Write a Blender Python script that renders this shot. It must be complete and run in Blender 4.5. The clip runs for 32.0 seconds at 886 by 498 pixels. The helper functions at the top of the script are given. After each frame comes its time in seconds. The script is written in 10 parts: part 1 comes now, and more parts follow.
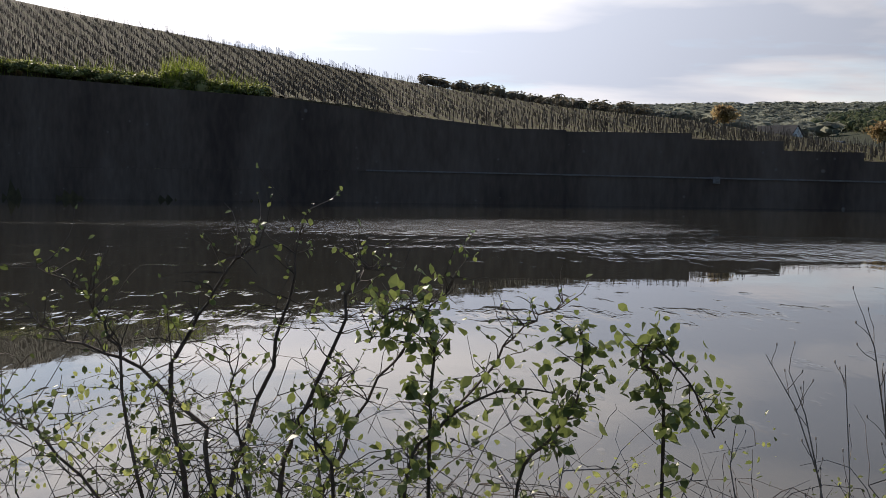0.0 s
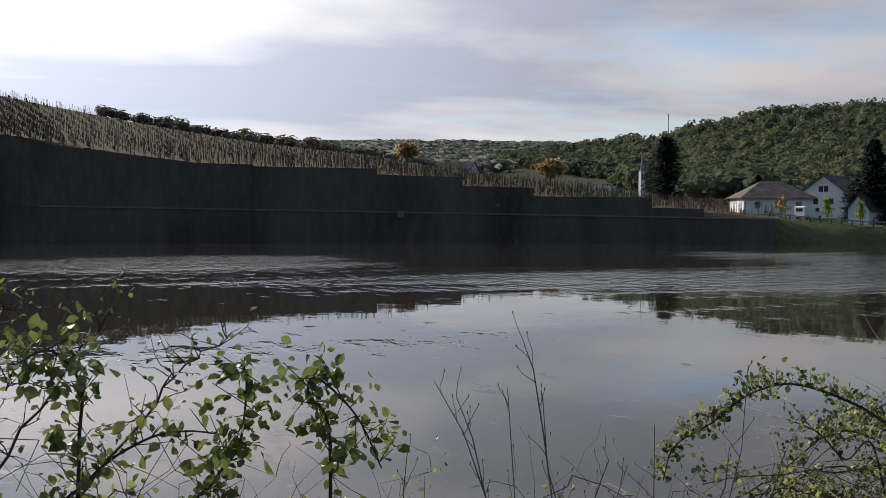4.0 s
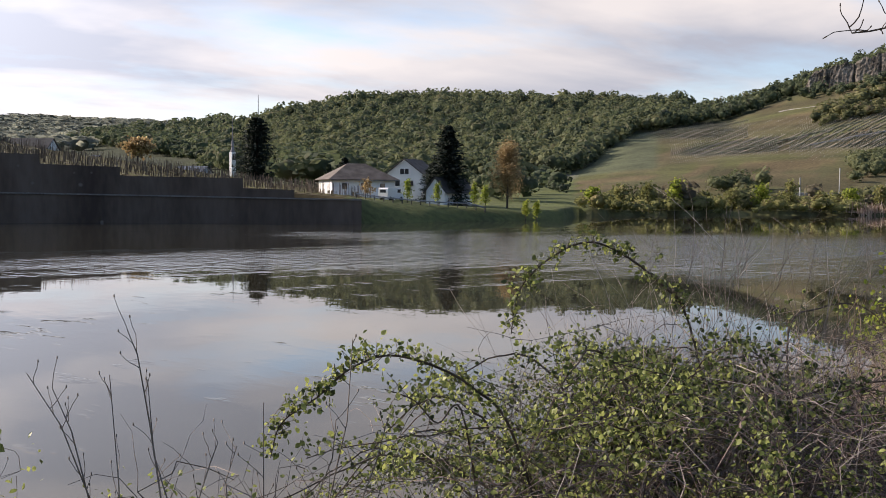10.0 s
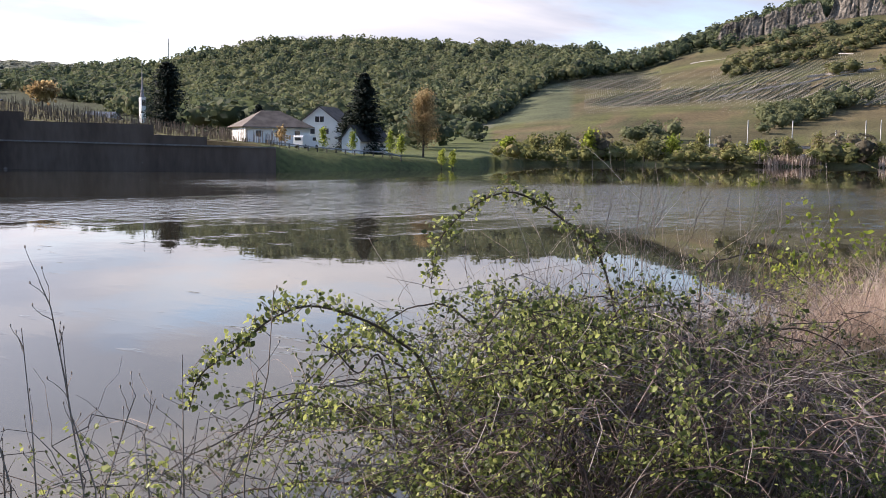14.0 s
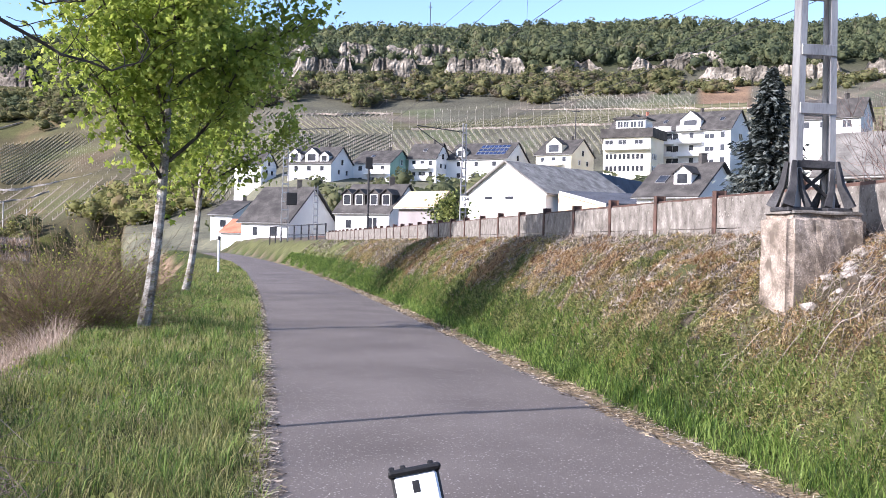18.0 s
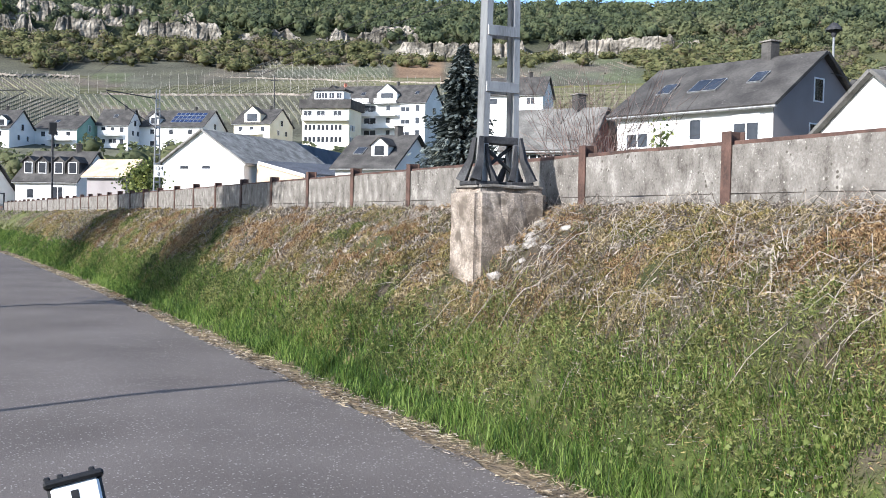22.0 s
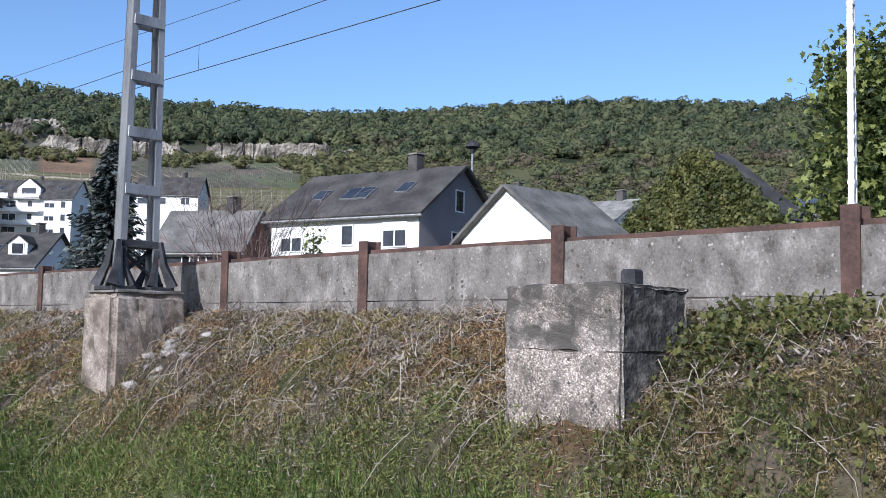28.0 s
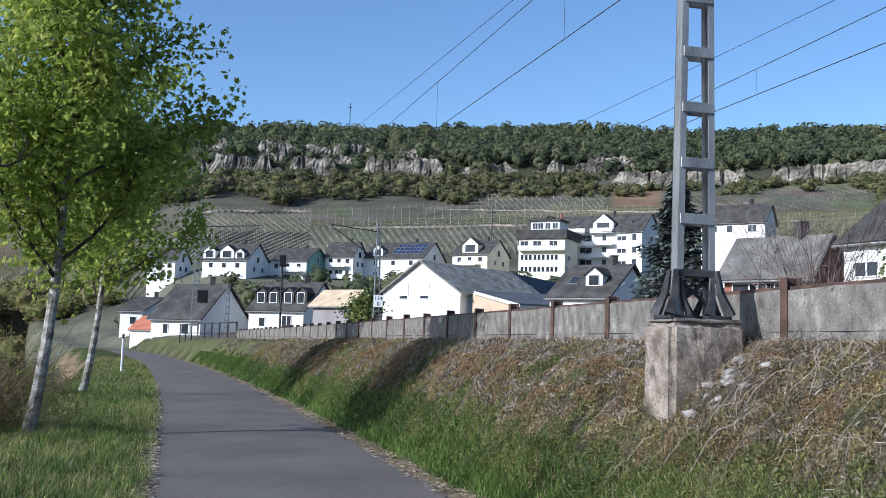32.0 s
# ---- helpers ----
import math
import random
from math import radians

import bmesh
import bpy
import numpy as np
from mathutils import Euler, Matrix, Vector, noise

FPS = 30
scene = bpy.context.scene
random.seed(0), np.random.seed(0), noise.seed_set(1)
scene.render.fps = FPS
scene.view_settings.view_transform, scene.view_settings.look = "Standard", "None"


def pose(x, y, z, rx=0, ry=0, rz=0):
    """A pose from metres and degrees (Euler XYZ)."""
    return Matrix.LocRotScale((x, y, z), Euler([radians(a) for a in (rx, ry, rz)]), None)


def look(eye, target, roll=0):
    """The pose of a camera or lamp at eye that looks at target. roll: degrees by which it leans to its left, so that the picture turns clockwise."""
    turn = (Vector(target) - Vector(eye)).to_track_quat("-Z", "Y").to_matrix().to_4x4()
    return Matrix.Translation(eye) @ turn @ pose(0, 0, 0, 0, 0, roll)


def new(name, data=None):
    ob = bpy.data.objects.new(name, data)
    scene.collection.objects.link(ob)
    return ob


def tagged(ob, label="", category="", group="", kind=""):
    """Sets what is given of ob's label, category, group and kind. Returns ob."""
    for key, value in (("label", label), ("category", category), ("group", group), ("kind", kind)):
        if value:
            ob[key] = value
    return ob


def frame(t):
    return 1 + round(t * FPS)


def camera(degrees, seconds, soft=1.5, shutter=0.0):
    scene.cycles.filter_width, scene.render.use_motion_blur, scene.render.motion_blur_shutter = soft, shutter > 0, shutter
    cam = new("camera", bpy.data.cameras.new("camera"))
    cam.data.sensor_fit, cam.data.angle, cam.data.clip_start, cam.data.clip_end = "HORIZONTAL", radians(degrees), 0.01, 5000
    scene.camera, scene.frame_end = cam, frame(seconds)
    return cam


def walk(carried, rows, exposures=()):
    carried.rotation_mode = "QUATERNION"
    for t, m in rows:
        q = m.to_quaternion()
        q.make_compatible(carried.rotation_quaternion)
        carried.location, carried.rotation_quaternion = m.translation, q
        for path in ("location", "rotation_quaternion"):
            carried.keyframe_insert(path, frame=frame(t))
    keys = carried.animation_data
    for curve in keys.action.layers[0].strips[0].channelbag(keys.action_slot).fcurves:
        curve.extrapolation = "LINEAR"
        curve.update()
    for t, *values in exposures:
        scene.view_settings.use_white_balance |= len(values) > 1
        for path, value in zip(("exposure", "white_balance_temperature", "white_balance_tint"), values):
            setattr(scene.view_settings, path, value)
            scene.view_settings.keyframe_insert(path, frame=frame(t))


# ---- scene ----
cam = camera(45.6, 32.0, 0.7)
# seconds, eye, yaw, pitch, roll
PATH = [
    (0, -0.053, -0.074, 1.615, -6.19, -3.87, -0.53),
    (0.5, -0.035, -0.015, 1.608, -7.80, -2.88, -0.49),
    (1, -0.018, -0.026, 1.608, -9.41, -3.09, -0.40),
    (1.5, -0.008, 0.043, 1.598, -11.31, -1.64, -0.31),
    (2, 0.010, -0.011, 1.599, -13.16, -0.82, -0.15),
    (2.5, 0.012, 0.035, 1.595, -15.09, -0.09, -0.10),
    (4.5, 0.027, -0.027, 1.604, -27.77, -3.17, -0.17),
    (5, 0.014, -0.007, 1.597, -33.65, -4.36, -0.17),
    (5.5, -0.006, 0.011, 1.594, -38.04, -4.51, -0.31),
    (6, -0.028, 0.009, 1.598, -40.79, -4.13, -0.37),
    (6.5, -0.035, 0.014, 1.596, -42.07, -4.65, -0.36),
    (7, -0.013, 0.027, 1.596, -43.29, -4.99, -0.31),
    (7.5, -0.014, 0.025, 1.595, -45.63, -4.24, -0.35),
    (8, -0.010, 0.027, 1.596, -47.28, -3.87, -0.44),
    (8.5, 0.004, 0.039, 1.595, -46.92, -4.04, -0.45),
    (9, 0.001, 0.034, 1.597, -45.41, -3.69, -0.47),
    (9.5, -0.017, 0.017, 1.599, -44.89, -3.26, -0.44),
    (10, -0.003, 0.017, 1.598, -44.92, -2.82, -0.34),
    (10.5, -0.001, 0.008, 1.599, -46.87, -3.67, -0.44),
    (11, -0.006, 0.015, 1.597, -48.03, -4.14, -0.63),
    (11.5, -0.005, 0.028, 1.596, -47.84, -4.91, -0.62),
    (12, -0.002, 0.039, 1.595, -48.09, -6.25, -0.69),
    (12.5, -0.012, 0.043, 1.598, -47.45, -5.89, -0.60),
    (13, -0.017, 0.038, 1.598, -45.91, -5.45, -0.59),
    (13.5, -0.002, 0.036, 1.605, -46.85, -5.81, -0.57),
    (15.5, -0.052, 0.061, 1.582, -63.49, -2.21, -1.34),
    (16, -0.065, 0.015, 1.582, -68.86, -2.41, -1.43),
    (16.5, -0.049, -0.003, 1.585, -75.96, -2.87, -1.57),
    (17, -0.012, 0.049, 1.578, -86.11, 0.22, -1.55),
    (17.5, 0.019, 0.085, 1.569, -94.13, -0.36, -1.52),
    (18, 0.035, 0.090, 1.569, -99.90, -0.21, -1.40),
    (18.5, 0.059, 0.089, 1.573, -104.08, -0.46, -1.48),
    (19, 0.081, 0.066, 1.576, -107.03, -0.16, -1.31),
    (19.5, 0.128, 0.036, 1.576, -112.05, -0.29, -1.12),
    (20, 0.104, 0.048, 1.580, -117.95, -0.74, -1.31),
    (20.5, 0.128, 0.045, 1.577, -120.73, -7.53, -1.55),
    (21, 0.106, 0.034, 1.580, -122.19, -8.34, -1.56),
    (21.5, 0.121, 0.042, 1.578, -119.57, -6.05, -1.47),
    (22, 0.072, 0.046, 1.591, -116.12, -1.44, -1.25),
    (22.5, 0.062, 0.036, 1.591, -114.93, 1.16, -1.25),
    (23, 0.046, 0.022, 1.596, -115.95, 3.90, -1.25),
    (23.5, 0.034, 0.019, 1.600, -117.66, 5.61, -1.24),
    (24, 0.035, 0.020, 1.598, -120.14, 4.66, -1.26),
    (24.5, 0.040, 0.010, 1.598, -120.79, 4.77, -1.20),
    (25, 0.058, 0.003, 1.604, -122.34, 5.32, -1.26),
    (25.5, 0.066, -0.012, 1.606, -125.37, 4.78, -1.25),
    (26, 0.073, -0.042, 1.612, -128.95, 5.25, -1.18),
    (26.5, 0.087, -0.062, 1.613, -132.79, 5.30, -1.34),
    (28.5, -0.024, -0.053, 1.630, -134.65, 4.48, -1.08),
    (29, -0.020, -0.053, 1.629, -132.65, 4.66, -1.03),
    (29.5, -0.002, -0.104, 1.628, -127.66, 4.90, -0.87),
    (30, 0.046, -0.173, 1.644, -121.77, 4.98, -1.39),
    (30.5, 0.042, -0.188, 1.640, -116.12, 5.45, -1.53),
    (31, 0.039, -0.197, 1.643, -111.08, 5.94, -1.57),
    (31.5, -0.011, -0.183, 1.638, -106.76, 5.37, -1.54),
    (32, -0.008, -0.183, 1.638, -104.39, 5.27, -1.76),
]
# seconds, stops, kelvin, tint
EXPOSURES = [(0.0, 0.2, 6800, 16), (1.0, 0.12, 6700, 15), (2.0, -0.1, 6620, 15), (2.5, -0.08, 6600, 15), (5.0, 0.35, 6800, 17), (6.0, 0.68, 6900, 18), (9.0, 0.72, 7000, 19), (11.0, 0.84, 6850, 20), (12.0, 1.05, 6750, 21), (13.0, 1.2, 6700, 21), (15.5, 1.15, 6700, 21), (17.0, 1.4, 6250, 23), (19.0, 1.18, 5950, 18), (20.5, 1.05, 6000, 12), (21.2, 1.2, 5950, 12), (22.0, 1.1, 5900, 11), (22.6, 0.75, 5950, 11), (23.2, 0.62, 5950, 12), (24.0, 0.36, 5700, 12), (29.0, 0.42, 5500, 15), (31.0, 0.3, 5400, 9), (32.0, 0.42, 5500, 10)]
walk(cam, [(t, pose(x, y, z, 90 + p, r, w)) for t, x, y, z, w, p, r in PATH], EXPOSURES)

# ---- daylight: low sun over the river side, broken cloud above the river, clear sky over the hill ----
SUN_AZ, SUN_EL = -18.0, 27.0     # degrees to the right of +y, above the horizon
world = bpy.data.worlds.new("sky")
scene.world = world
world.use_nodes = True
wn, wl = world.node_tree.nodes, world.node_tree.links
wn.clear()
w_out = wn.new("ShaderNodeOutputWorld")
w_bg = wn.new("ShaderNodeBackground")
w_bg.inputs["Strength"].default_value = 0.11
w_sky = wn.new("ShaderNodeTexSky")
w_sky.sky_type = "NISHITA"
w_sky.sun_disc = False
w_sky.sun_elevation, w_sky.sun_rotation = radians(SUN_EL), radians(SUN_AZ)
w_sky.air_density, w_sky.dust_density, w_sky.ozone_density = 1.0, 0.0, 3.0
w_geo = wn.new("ShaderNodeTexCoord")
w_sep = wn.new("ShaderNodeSeparateXYZ")
wl.new(w_geo.outputs["Generated"], w_sep.inputs[0])


def wmath(op, a, b=None, c=None, clamp=False):
    n = wn.new("ShaderNodeMath")
    n.operation, n.use_clamp = op, clamp
    for i, v in enumerate((a, b, c)):
        if v is None:
            continue
        if isinstance(v, (int, float)):
            n.inputs[i].default_value = v
        else:
            wl.new(v, n.inputs[i])
    return n.outputs[0]


# clouds on a flat layer: direction divided by height
w_h = wmath("ADD", wmath("MAXIMUM", w_sep.outputs[2], 0.0), 0.09)
w_cmb = wn.new("ShaderNodeCombineXYZ")
wl.new(wmath("DIVIDE", w_sep.outputs[0], w_h), w_cmb.inputs[0])
wl.new(wmath("DIVIDE", w_sep.outputs[1], w_h), w_cmb.inputs[1])
w_map = wn.new("ShaderNodeMapping")
w_map.inputs["Scale"].default_value = (0.42, 0.62, 1.0)
w_map.inputs["Location"].default_value = (3.1, 1.7, 0.0)
wl.new(w_cmb.outputs[0], w_map.inputs[0])
w_noise = wn.new("ShaderNodeTexNoise")
w_noise.inputs["Scale"].default_value = 1.0
w_noise.inputs["Detail"].default_value = 7.0
w_noise.inputs["Roughness"].default_value = 0.55
wl.new(w_map.outputs[0], w_noise.inputs["Vector"])
# how cloudy: dense over the river (+y), thin towards -y
w_cover = wmath("MULTIPLY_ADD", w_sep.outputs[1], 0.55, -0.13)
w_cover = wmath("MINIMUM", wmath("MAXIMUM", w_cover, -0.4), 0.2)
w_dens = wmath("MULTIPLY", wmath("SUBTRACT", wmath("ADD", w_noise.outputs["Fac"], w_cover), 0.50), 5.0, clamp=True)
# bright towards the sun, bluish grey where thick
w_n2 = wn.new("ShaderNodeTexNoise")
w_n2.inputs["Scale"].default_value = 0.95
w_n2.inputs["Detail"].default_value = 6.0
w_n2.inputs["Roughness"].default_value = 0.5
w_n2.inputs["Distortion"].default_value = 0.3
wl.new(w_map.outputs[0], w_n2.inputs["Vector"])
w_ramp = wn.new("ShaderNodeValToRGB")
w_ramp.color_ramp.elements[0].position, w_ramp.color_ramp.elements[0].color = 0.40, (9.0, 9.1, 9.2, 1)
w_ramp.color_ramp.elements[1].position, w_ramp.color_ramp.elements[1].color = 0.58, (5.0, 5.7, 6.8, 1)
wl.new(w_n2.outputs["Fac"], w_ramp.inputs[0])
sun_dir = Vector((math.sin(radians(SUN_AZ)) * math.cos(radians(SUN_EL)), math.cos(radians(SUN_AZ)) * math.cos(radians(SUN_EL)), math.sin(radians(SUN_EL))))
w_dot = wn.new("ShaderNodeVectorMath")
w_dot.operation = "DOT_PRODUCT"
wl.new(w_geo.outputs["Generated"], w_dot.inputs[0])
w_dot.inputs[1].default_value = sun_dir
w_glow = wmath("MULTIPLY_ADD", wmath("POWER", wmath("MAXIMUM", w_dot.outputs["Value"], 0.0), 5.0), 1.5, 0.5)
w_lit = wn.new("ShaderNodeVectorMath")
w_lit.operation = "SCALE"
wl.new(w_ramp.outputs[0], w_lit.inputs[0])
wl.new(w_glow, w_lit.inputs["Scale"])
w_mix = wn.new("ShaderNodeMixRGB")
wl.new(w_dens, w_mix.inputs[0])
wl.new(w_sky.outputs[0], w_mix.inputs[1])
wl.new(w_lit.outputs[0], w_mix.inputs[2])
wl.new(w_mix.outputs[0], w_bg.inputs["Color"])
wl.new(w_bg.outputs[0], w_out.inputs["Surface"])

sun_data = bpy.data.lights.new("sun", "SUN")
sun_data.energy, sun_data.angle, sun_data.color = 4.2, radians(0.6), (1.0, 0.93, 0.82)
sun = new("sun", sun_data)
sun.matrix_world = look(sun_dir * 500, (0, 0, 0))

# ---- materials ----
def material(name):
    m = bpy.data.materials.new(name)
    m.use_nodes = True
    return m, m.node_tree.nodes, m.node_tree.links, m.node_tree.nodes["Principled BSDF"]


def stops(nodes, pairs):
    r = nodes.new("ShaderNodeValToRGB")
    e = r.color_ramp.elements
    while len(e) < len(pairs):
        e.new(0.5)
    for el, (p, c) in zip(e, pairs):
        el.position, el.color = p, (*c, 1)
    return r


def surface(name, tones, scale=3.0, fine=40.0, bump=0.2, rough=0.85, metal=0.0, per="", stretch=(1, 1, 1), spec=0.3, trans=0.0, vary=0.5):
    """Two-scale noise over a few tones. per: 'object' or 'island' shifts the tone piece by piece."""
    m, n, l, b = material(name)
    co = n.new("ShaderNodeTexCoord")
    mp = n.new("ShaderNodeMapping")
    mp.inputs["Scale"].default_value = stretch
    l.new(co.outputs["Object"], mp.inputs[0])
    geo = n.new("ShaderNodeNewGeometry")
    src = mp.outputs[0]
    if per != "local":
        mp2 = n.new("ShaderNodeMapping")
        mp2.inputs["Scale"].default_value = stretch
        l.new(geo.outputs["Position"], mp2.inputs[0])
        src = mp2.outputs[0]
    a = n.new("ShaderNodeTexNoise")
    a.inputs["Scale"].default_value, a.inputs["Detail"].default_value = scale, 5.0
    l.new(src, a.inputs["Vector"])
    f = n.new("ShaderNodeTexNoise")
    f.inputs["Scale"].default_value, f.inputs["Detail"].default_value = fine, 4.0
    l.new(src, f.inputs["Vector"])
    mix = n.new("ShaderNodeMath")
    mix.operation = "MULTIPLY_ADD"
    l.new(f.outputs["Fac"], mix.inputs[0])
    mix.inputs[1].default_value = 0.45
    l.new(a.outputs["Fac"], mix.inputs[2])
    val = n.new("ShaderNodeMath")
    val.operation = "SUBTRACT"
    l.new(mix.outputs[0], val.inputs[0])
    val.inputs[1].default_value = 0.225
    out = val.outputs[0]
    if per in ("object", "island"):
        if per == "object":
            rnd = n.new("ShaderNodeObjectInfo").outputs["Random"]
        else:
            rnd = geo.outputs["Random Per Island"]
        sh = n.new("ShaderNodeMath")
        sh.operation = "MULTIPLY_ADD"
        l.new(rnd, sh.inputs[0])
        sh.inputs[1].default_value = vary
        l.new(out, sh.inputs[2])
        s2 = n.new("ShaderNodeMath")
        s2.operation = "SUBTRACT"
        l.new(sh.outputs[0], s2.inputs[0])
        s2.inputs[1].default_value = vary / 2
        out = s2.outputs[0]
    k = len(tones)
    ramp = stops(n, [(0.28 + 0.44 * i / max(k - 1, 1), c) for i, c in enumerate(tones)])
    l.new(out, ramp.inputs[0])
    l.new(ramp.outputs[0], b.inputs["Base Color"])
    b.inputs["Roughness"].default_value, b.inputs["Metallic"].default_value = rough, metal
    b.inputs["Specular IOR Level"].default_value = spec
    if bump:
        bp = n.new("ShaderNodeBump")
        bp.inputs["Strength"].default_value = bump
        bp.inputs["Distance"].default_value = 0.02
        l.new(mix.outputs[0], bp.inputs["Height"])
        l.new(bp.outputs[0], b.inputs["Normal"])
    if trans:
        tr = n.new("ShaderNodeBsdfTranslucent")
        mx = n.new("ShaderNodeMixShader")
        mx.inputs[0].default_value = trans
        l.new(ramp.outputs[0], tr.inputs["Color"])
        l.new(b.outputs[0], mx.inputs[1])
        l.new(tr.outputs[0], mx.inputs[2])
        l.new(mx.outputs[0], n["Material Output"].inputs["Surface"])
    return m


def asphalt():
    m = surface("asphalt", [(0.088, 0.075, 0.069), (0.115, 0.099, 0.092), (0.14, 0.122, 0.114)], 0.6, 60, 0.4, 0.9)
    n, l = m.node_tree.nodes, m.node_tree.links
    b = n["Principled BSDF"]
    base = b.inputs["Base Color"].links[0].from_socket
    geo = n.new("ShaderNodeNewGeometry")
    v = n.new("ShaderNodeTexVoronoi")
    v.inputs["Scale"].default_value = 42.0
    l.new(geo.outputs["Position"], v.inputs["Vector"])
    r = stops(n, [(0.22, (1, 1, 1)), (0.34, (0, 0, 0))])
    l.new(v.outputs["Distance"], r.inputs[0])
    k = n.new("ShaderNodeSeparateColor")
    l.new(v.outputs["Color"], k.inputs[0])
    g = n.new("ShaderNodeMath")
    g.operation = "GREATER_THAN"
    l.new(k.outputs[0], g.inputs[0])
    g.inputs[1].default_value = 0.62
    f = n.new("ShaderNodeMath")
    f.operation = "MULTIPLY"
    l.new(r.outputs[0], f.inputs[0])
    l.new(g.outputs[0], f.inputs[1])
    x = n.new("ShaderNodeMixRGB")
    l.new(f.outputs[0], x.inputs[0])
    l.new(base, x.inputs[1])
    x.inputs[2].default_value = (0.26, 0.245, 0.232, 1)
    l.new(x.outputs[0], b.inputs["Base Color"])
    return m


def spotted(m, scale, share, colour, seed=0.0):
    """Lays small round lichen spots of one tone over a material."""
    n, l = m.node_tree.nodes, m.node_tree.links
    b = n["Principled BSDF"]
    base = b.inputs["Base Color"].links[0].from_socket
    geo = n.new("ShaderNodeNewGeometry")
    mp = n.new("ShaderNodeMapping")
    mp.inputs["Location"].default_value = (seed, 0, seed)
    l.new(geo.outputs["Position"], mp.inputs[0])
    v = n.new("ShaderNodeTexVoronoi")
    v.inputs["Scale"].default_value = scale
    l.new(mp.outputs[0], v.inputs["Vector"])
    t = n.new("ShaderNodeTexNoise")
    t.inputs["Scale"].default_value, t.inputs["Detail"].default_value = scale * 0.35, 6.0
    l.new(mp.outputs[0], t.inputs["Vector"])
    a = n.new("ShaderNodeMath")
    a.operation = "MULTIPLY_ADD"
    l.new(t.outputs["Fac"], a.inputs[0])
    a.inputs[1].default_value = 1.2
    l.new(v.outputs["Distance"], a.inputs[2])
    r = stops(n, [(share, (1, 1, 1)), (share + 0.12, (0, 0, 0))])
    l.new(a.outputs[0], r.inputs[0])
    x = n.new("ShaderNodeMixRGB")
    l.new(r.outputs[0], x.inputs[0])
    l.new(base, x.inputs[1])
    x.inputs[2].default_value = (*colour, 1)
    l.new(x.outputs[0], b.inputs["Base Color"])
    return m


ASPHALT = asphalt()
CONCRETE_OLD = surface("old_concrete", [(0.09, 0.08, 0.07), (0.16, 0.146, 0.13), (0.2, 0.184, 0.165), (0.31, 0.29, 0.262)], 7.0, 60, 1.0, 0.95, stretch=(1, 1, 0.7))
spotted(CONCRETE_OLD, 26.0, 0.62, (0.34, 0.32, 0.285))
spotted(CONCRETE_OLD, 17.0, 0.58, (0.085, 0.075, 0.062), 4.0)
spotted(CONCRETE_OLD, 70.0, 0.56, (0.09, 0.08, 0.068), 9.0)
spotted(CONCRETE_OLD, 55.0, 0.55, (0.4, 0.38, 0.345), 14.0)
CONCRETE_ROUGH = surface("rough_concrete", [(0.09, 0.08, 0.07), (0.30, 0.275, 0.25), (0.52, 0.49, 0.46)], 3.5, 34, 1.0, 0.95)
RUST = surface("rusty_steel", [(0.04, 0.027, 0.022), (0.085, 0.05, 0.04), (0.13, 0.075, 0.058)], 5, 50, 0.3, 0.75)
GALV = surface("galvanised_steel", [(0.22, 0.22, 0.22), (0.36, 0.36, 0.36), (0.45, 0.45, 0.44)], 4, 60, 0.1, 0.5, metal=0.6, stretch=(1, 1, 0.2))
STEEL_DARK = surface("dark_tarred_steel", [(0.015, 0.016, 0.018), (0.035, 0.035, 0.038), (0.075, 0.075, 0.078)], 6, 60, 0.2, 0.7)
PLASTER_WHITE = surface("white_plaster", [(0.70, 0.69, 0.66), (0.78, 0.77, 0.74), (0.82, 0.81, 0.79)], 0.35, 30, 0.1, 0.9)
PLASTER_CREAM = surface("cream_plaster", [(0.68, 0.62, 0.47), (0.75, 0.70, 0.55), (0.79, 0.75, 0.62)], 0.35, 30, 0.1, 0.9)
PLASTER_GREY = surface("grey_plaster", [(0.22, 0.20, 0.20), (0.27, 0.245, 0.245), (0.31, 0.285, 0.28)], 0.4, 30, 0.1, 0.9)
PLASTER_TAN = surface("tan_plaster", [(0.42, 0.30, 0.20), (0.5, 0.38, 0.27), (0.55, 0.43, 0.32)], 0.4, 30, 0.1, 0.9)
SLATE = surface("slate_roof", [(0.04, 0.038, 0.037), (0.066, 0.062, 0.059), (0.105, 0.099, 0.092)], 0.8, 9, 0.4, 0.92, spec=0.15)
spotted(SLATE, 7.0, 0.5, (0.19, 0.182, 0.17))
ROOF_BROWN = surface("brown_roof_tile", [(0.07, 0.055, 0.045), (0.11, 0.088, 0.072), (0.15, 0.125, 0.105)], 0.7, 7, 0.4, 0.85)
SLATE_MID = surface("worn_slate_roof", [(0.085, 0.081, 0.075), (0.14, 0.134, 0.125), (0.22, 0.21, 0.195)], 0.9, 9, 0.4, 0.92, spec=0.15)
SLATE_OLD = surface("weathered_fibre_roof", [(0.13, 0.124, 0.114), (0.22, 0.212, 0.195), (0.33, 0.318, 0.295)], 1.1, 9, 0.4, 0.92, spec=0.12)
spotted(SLATE_OLD, 2.6, 0.57, (0.09, 0.086, 0.078))
spotted(SLATE_OLD, 4.2, 0.60, (0.42, 0.41, 0.38), 5.0)
TILE_RED = surface("red_roof_tile", [(0.32, 0.10, 0.06), (0.42, 0.15, 0.09), (0.5, 0.2, 0.12)], 1, 12, 0.3, 0.8)
ROOF_BLUE = surface("blue_grey_roof", [(0.055, 0.07, 0.095), (0.08, 0.10, 0.13), (0.105, 0.125, 0.155)], 0.6, 10, 0.2, 0.75, spec=0.15)
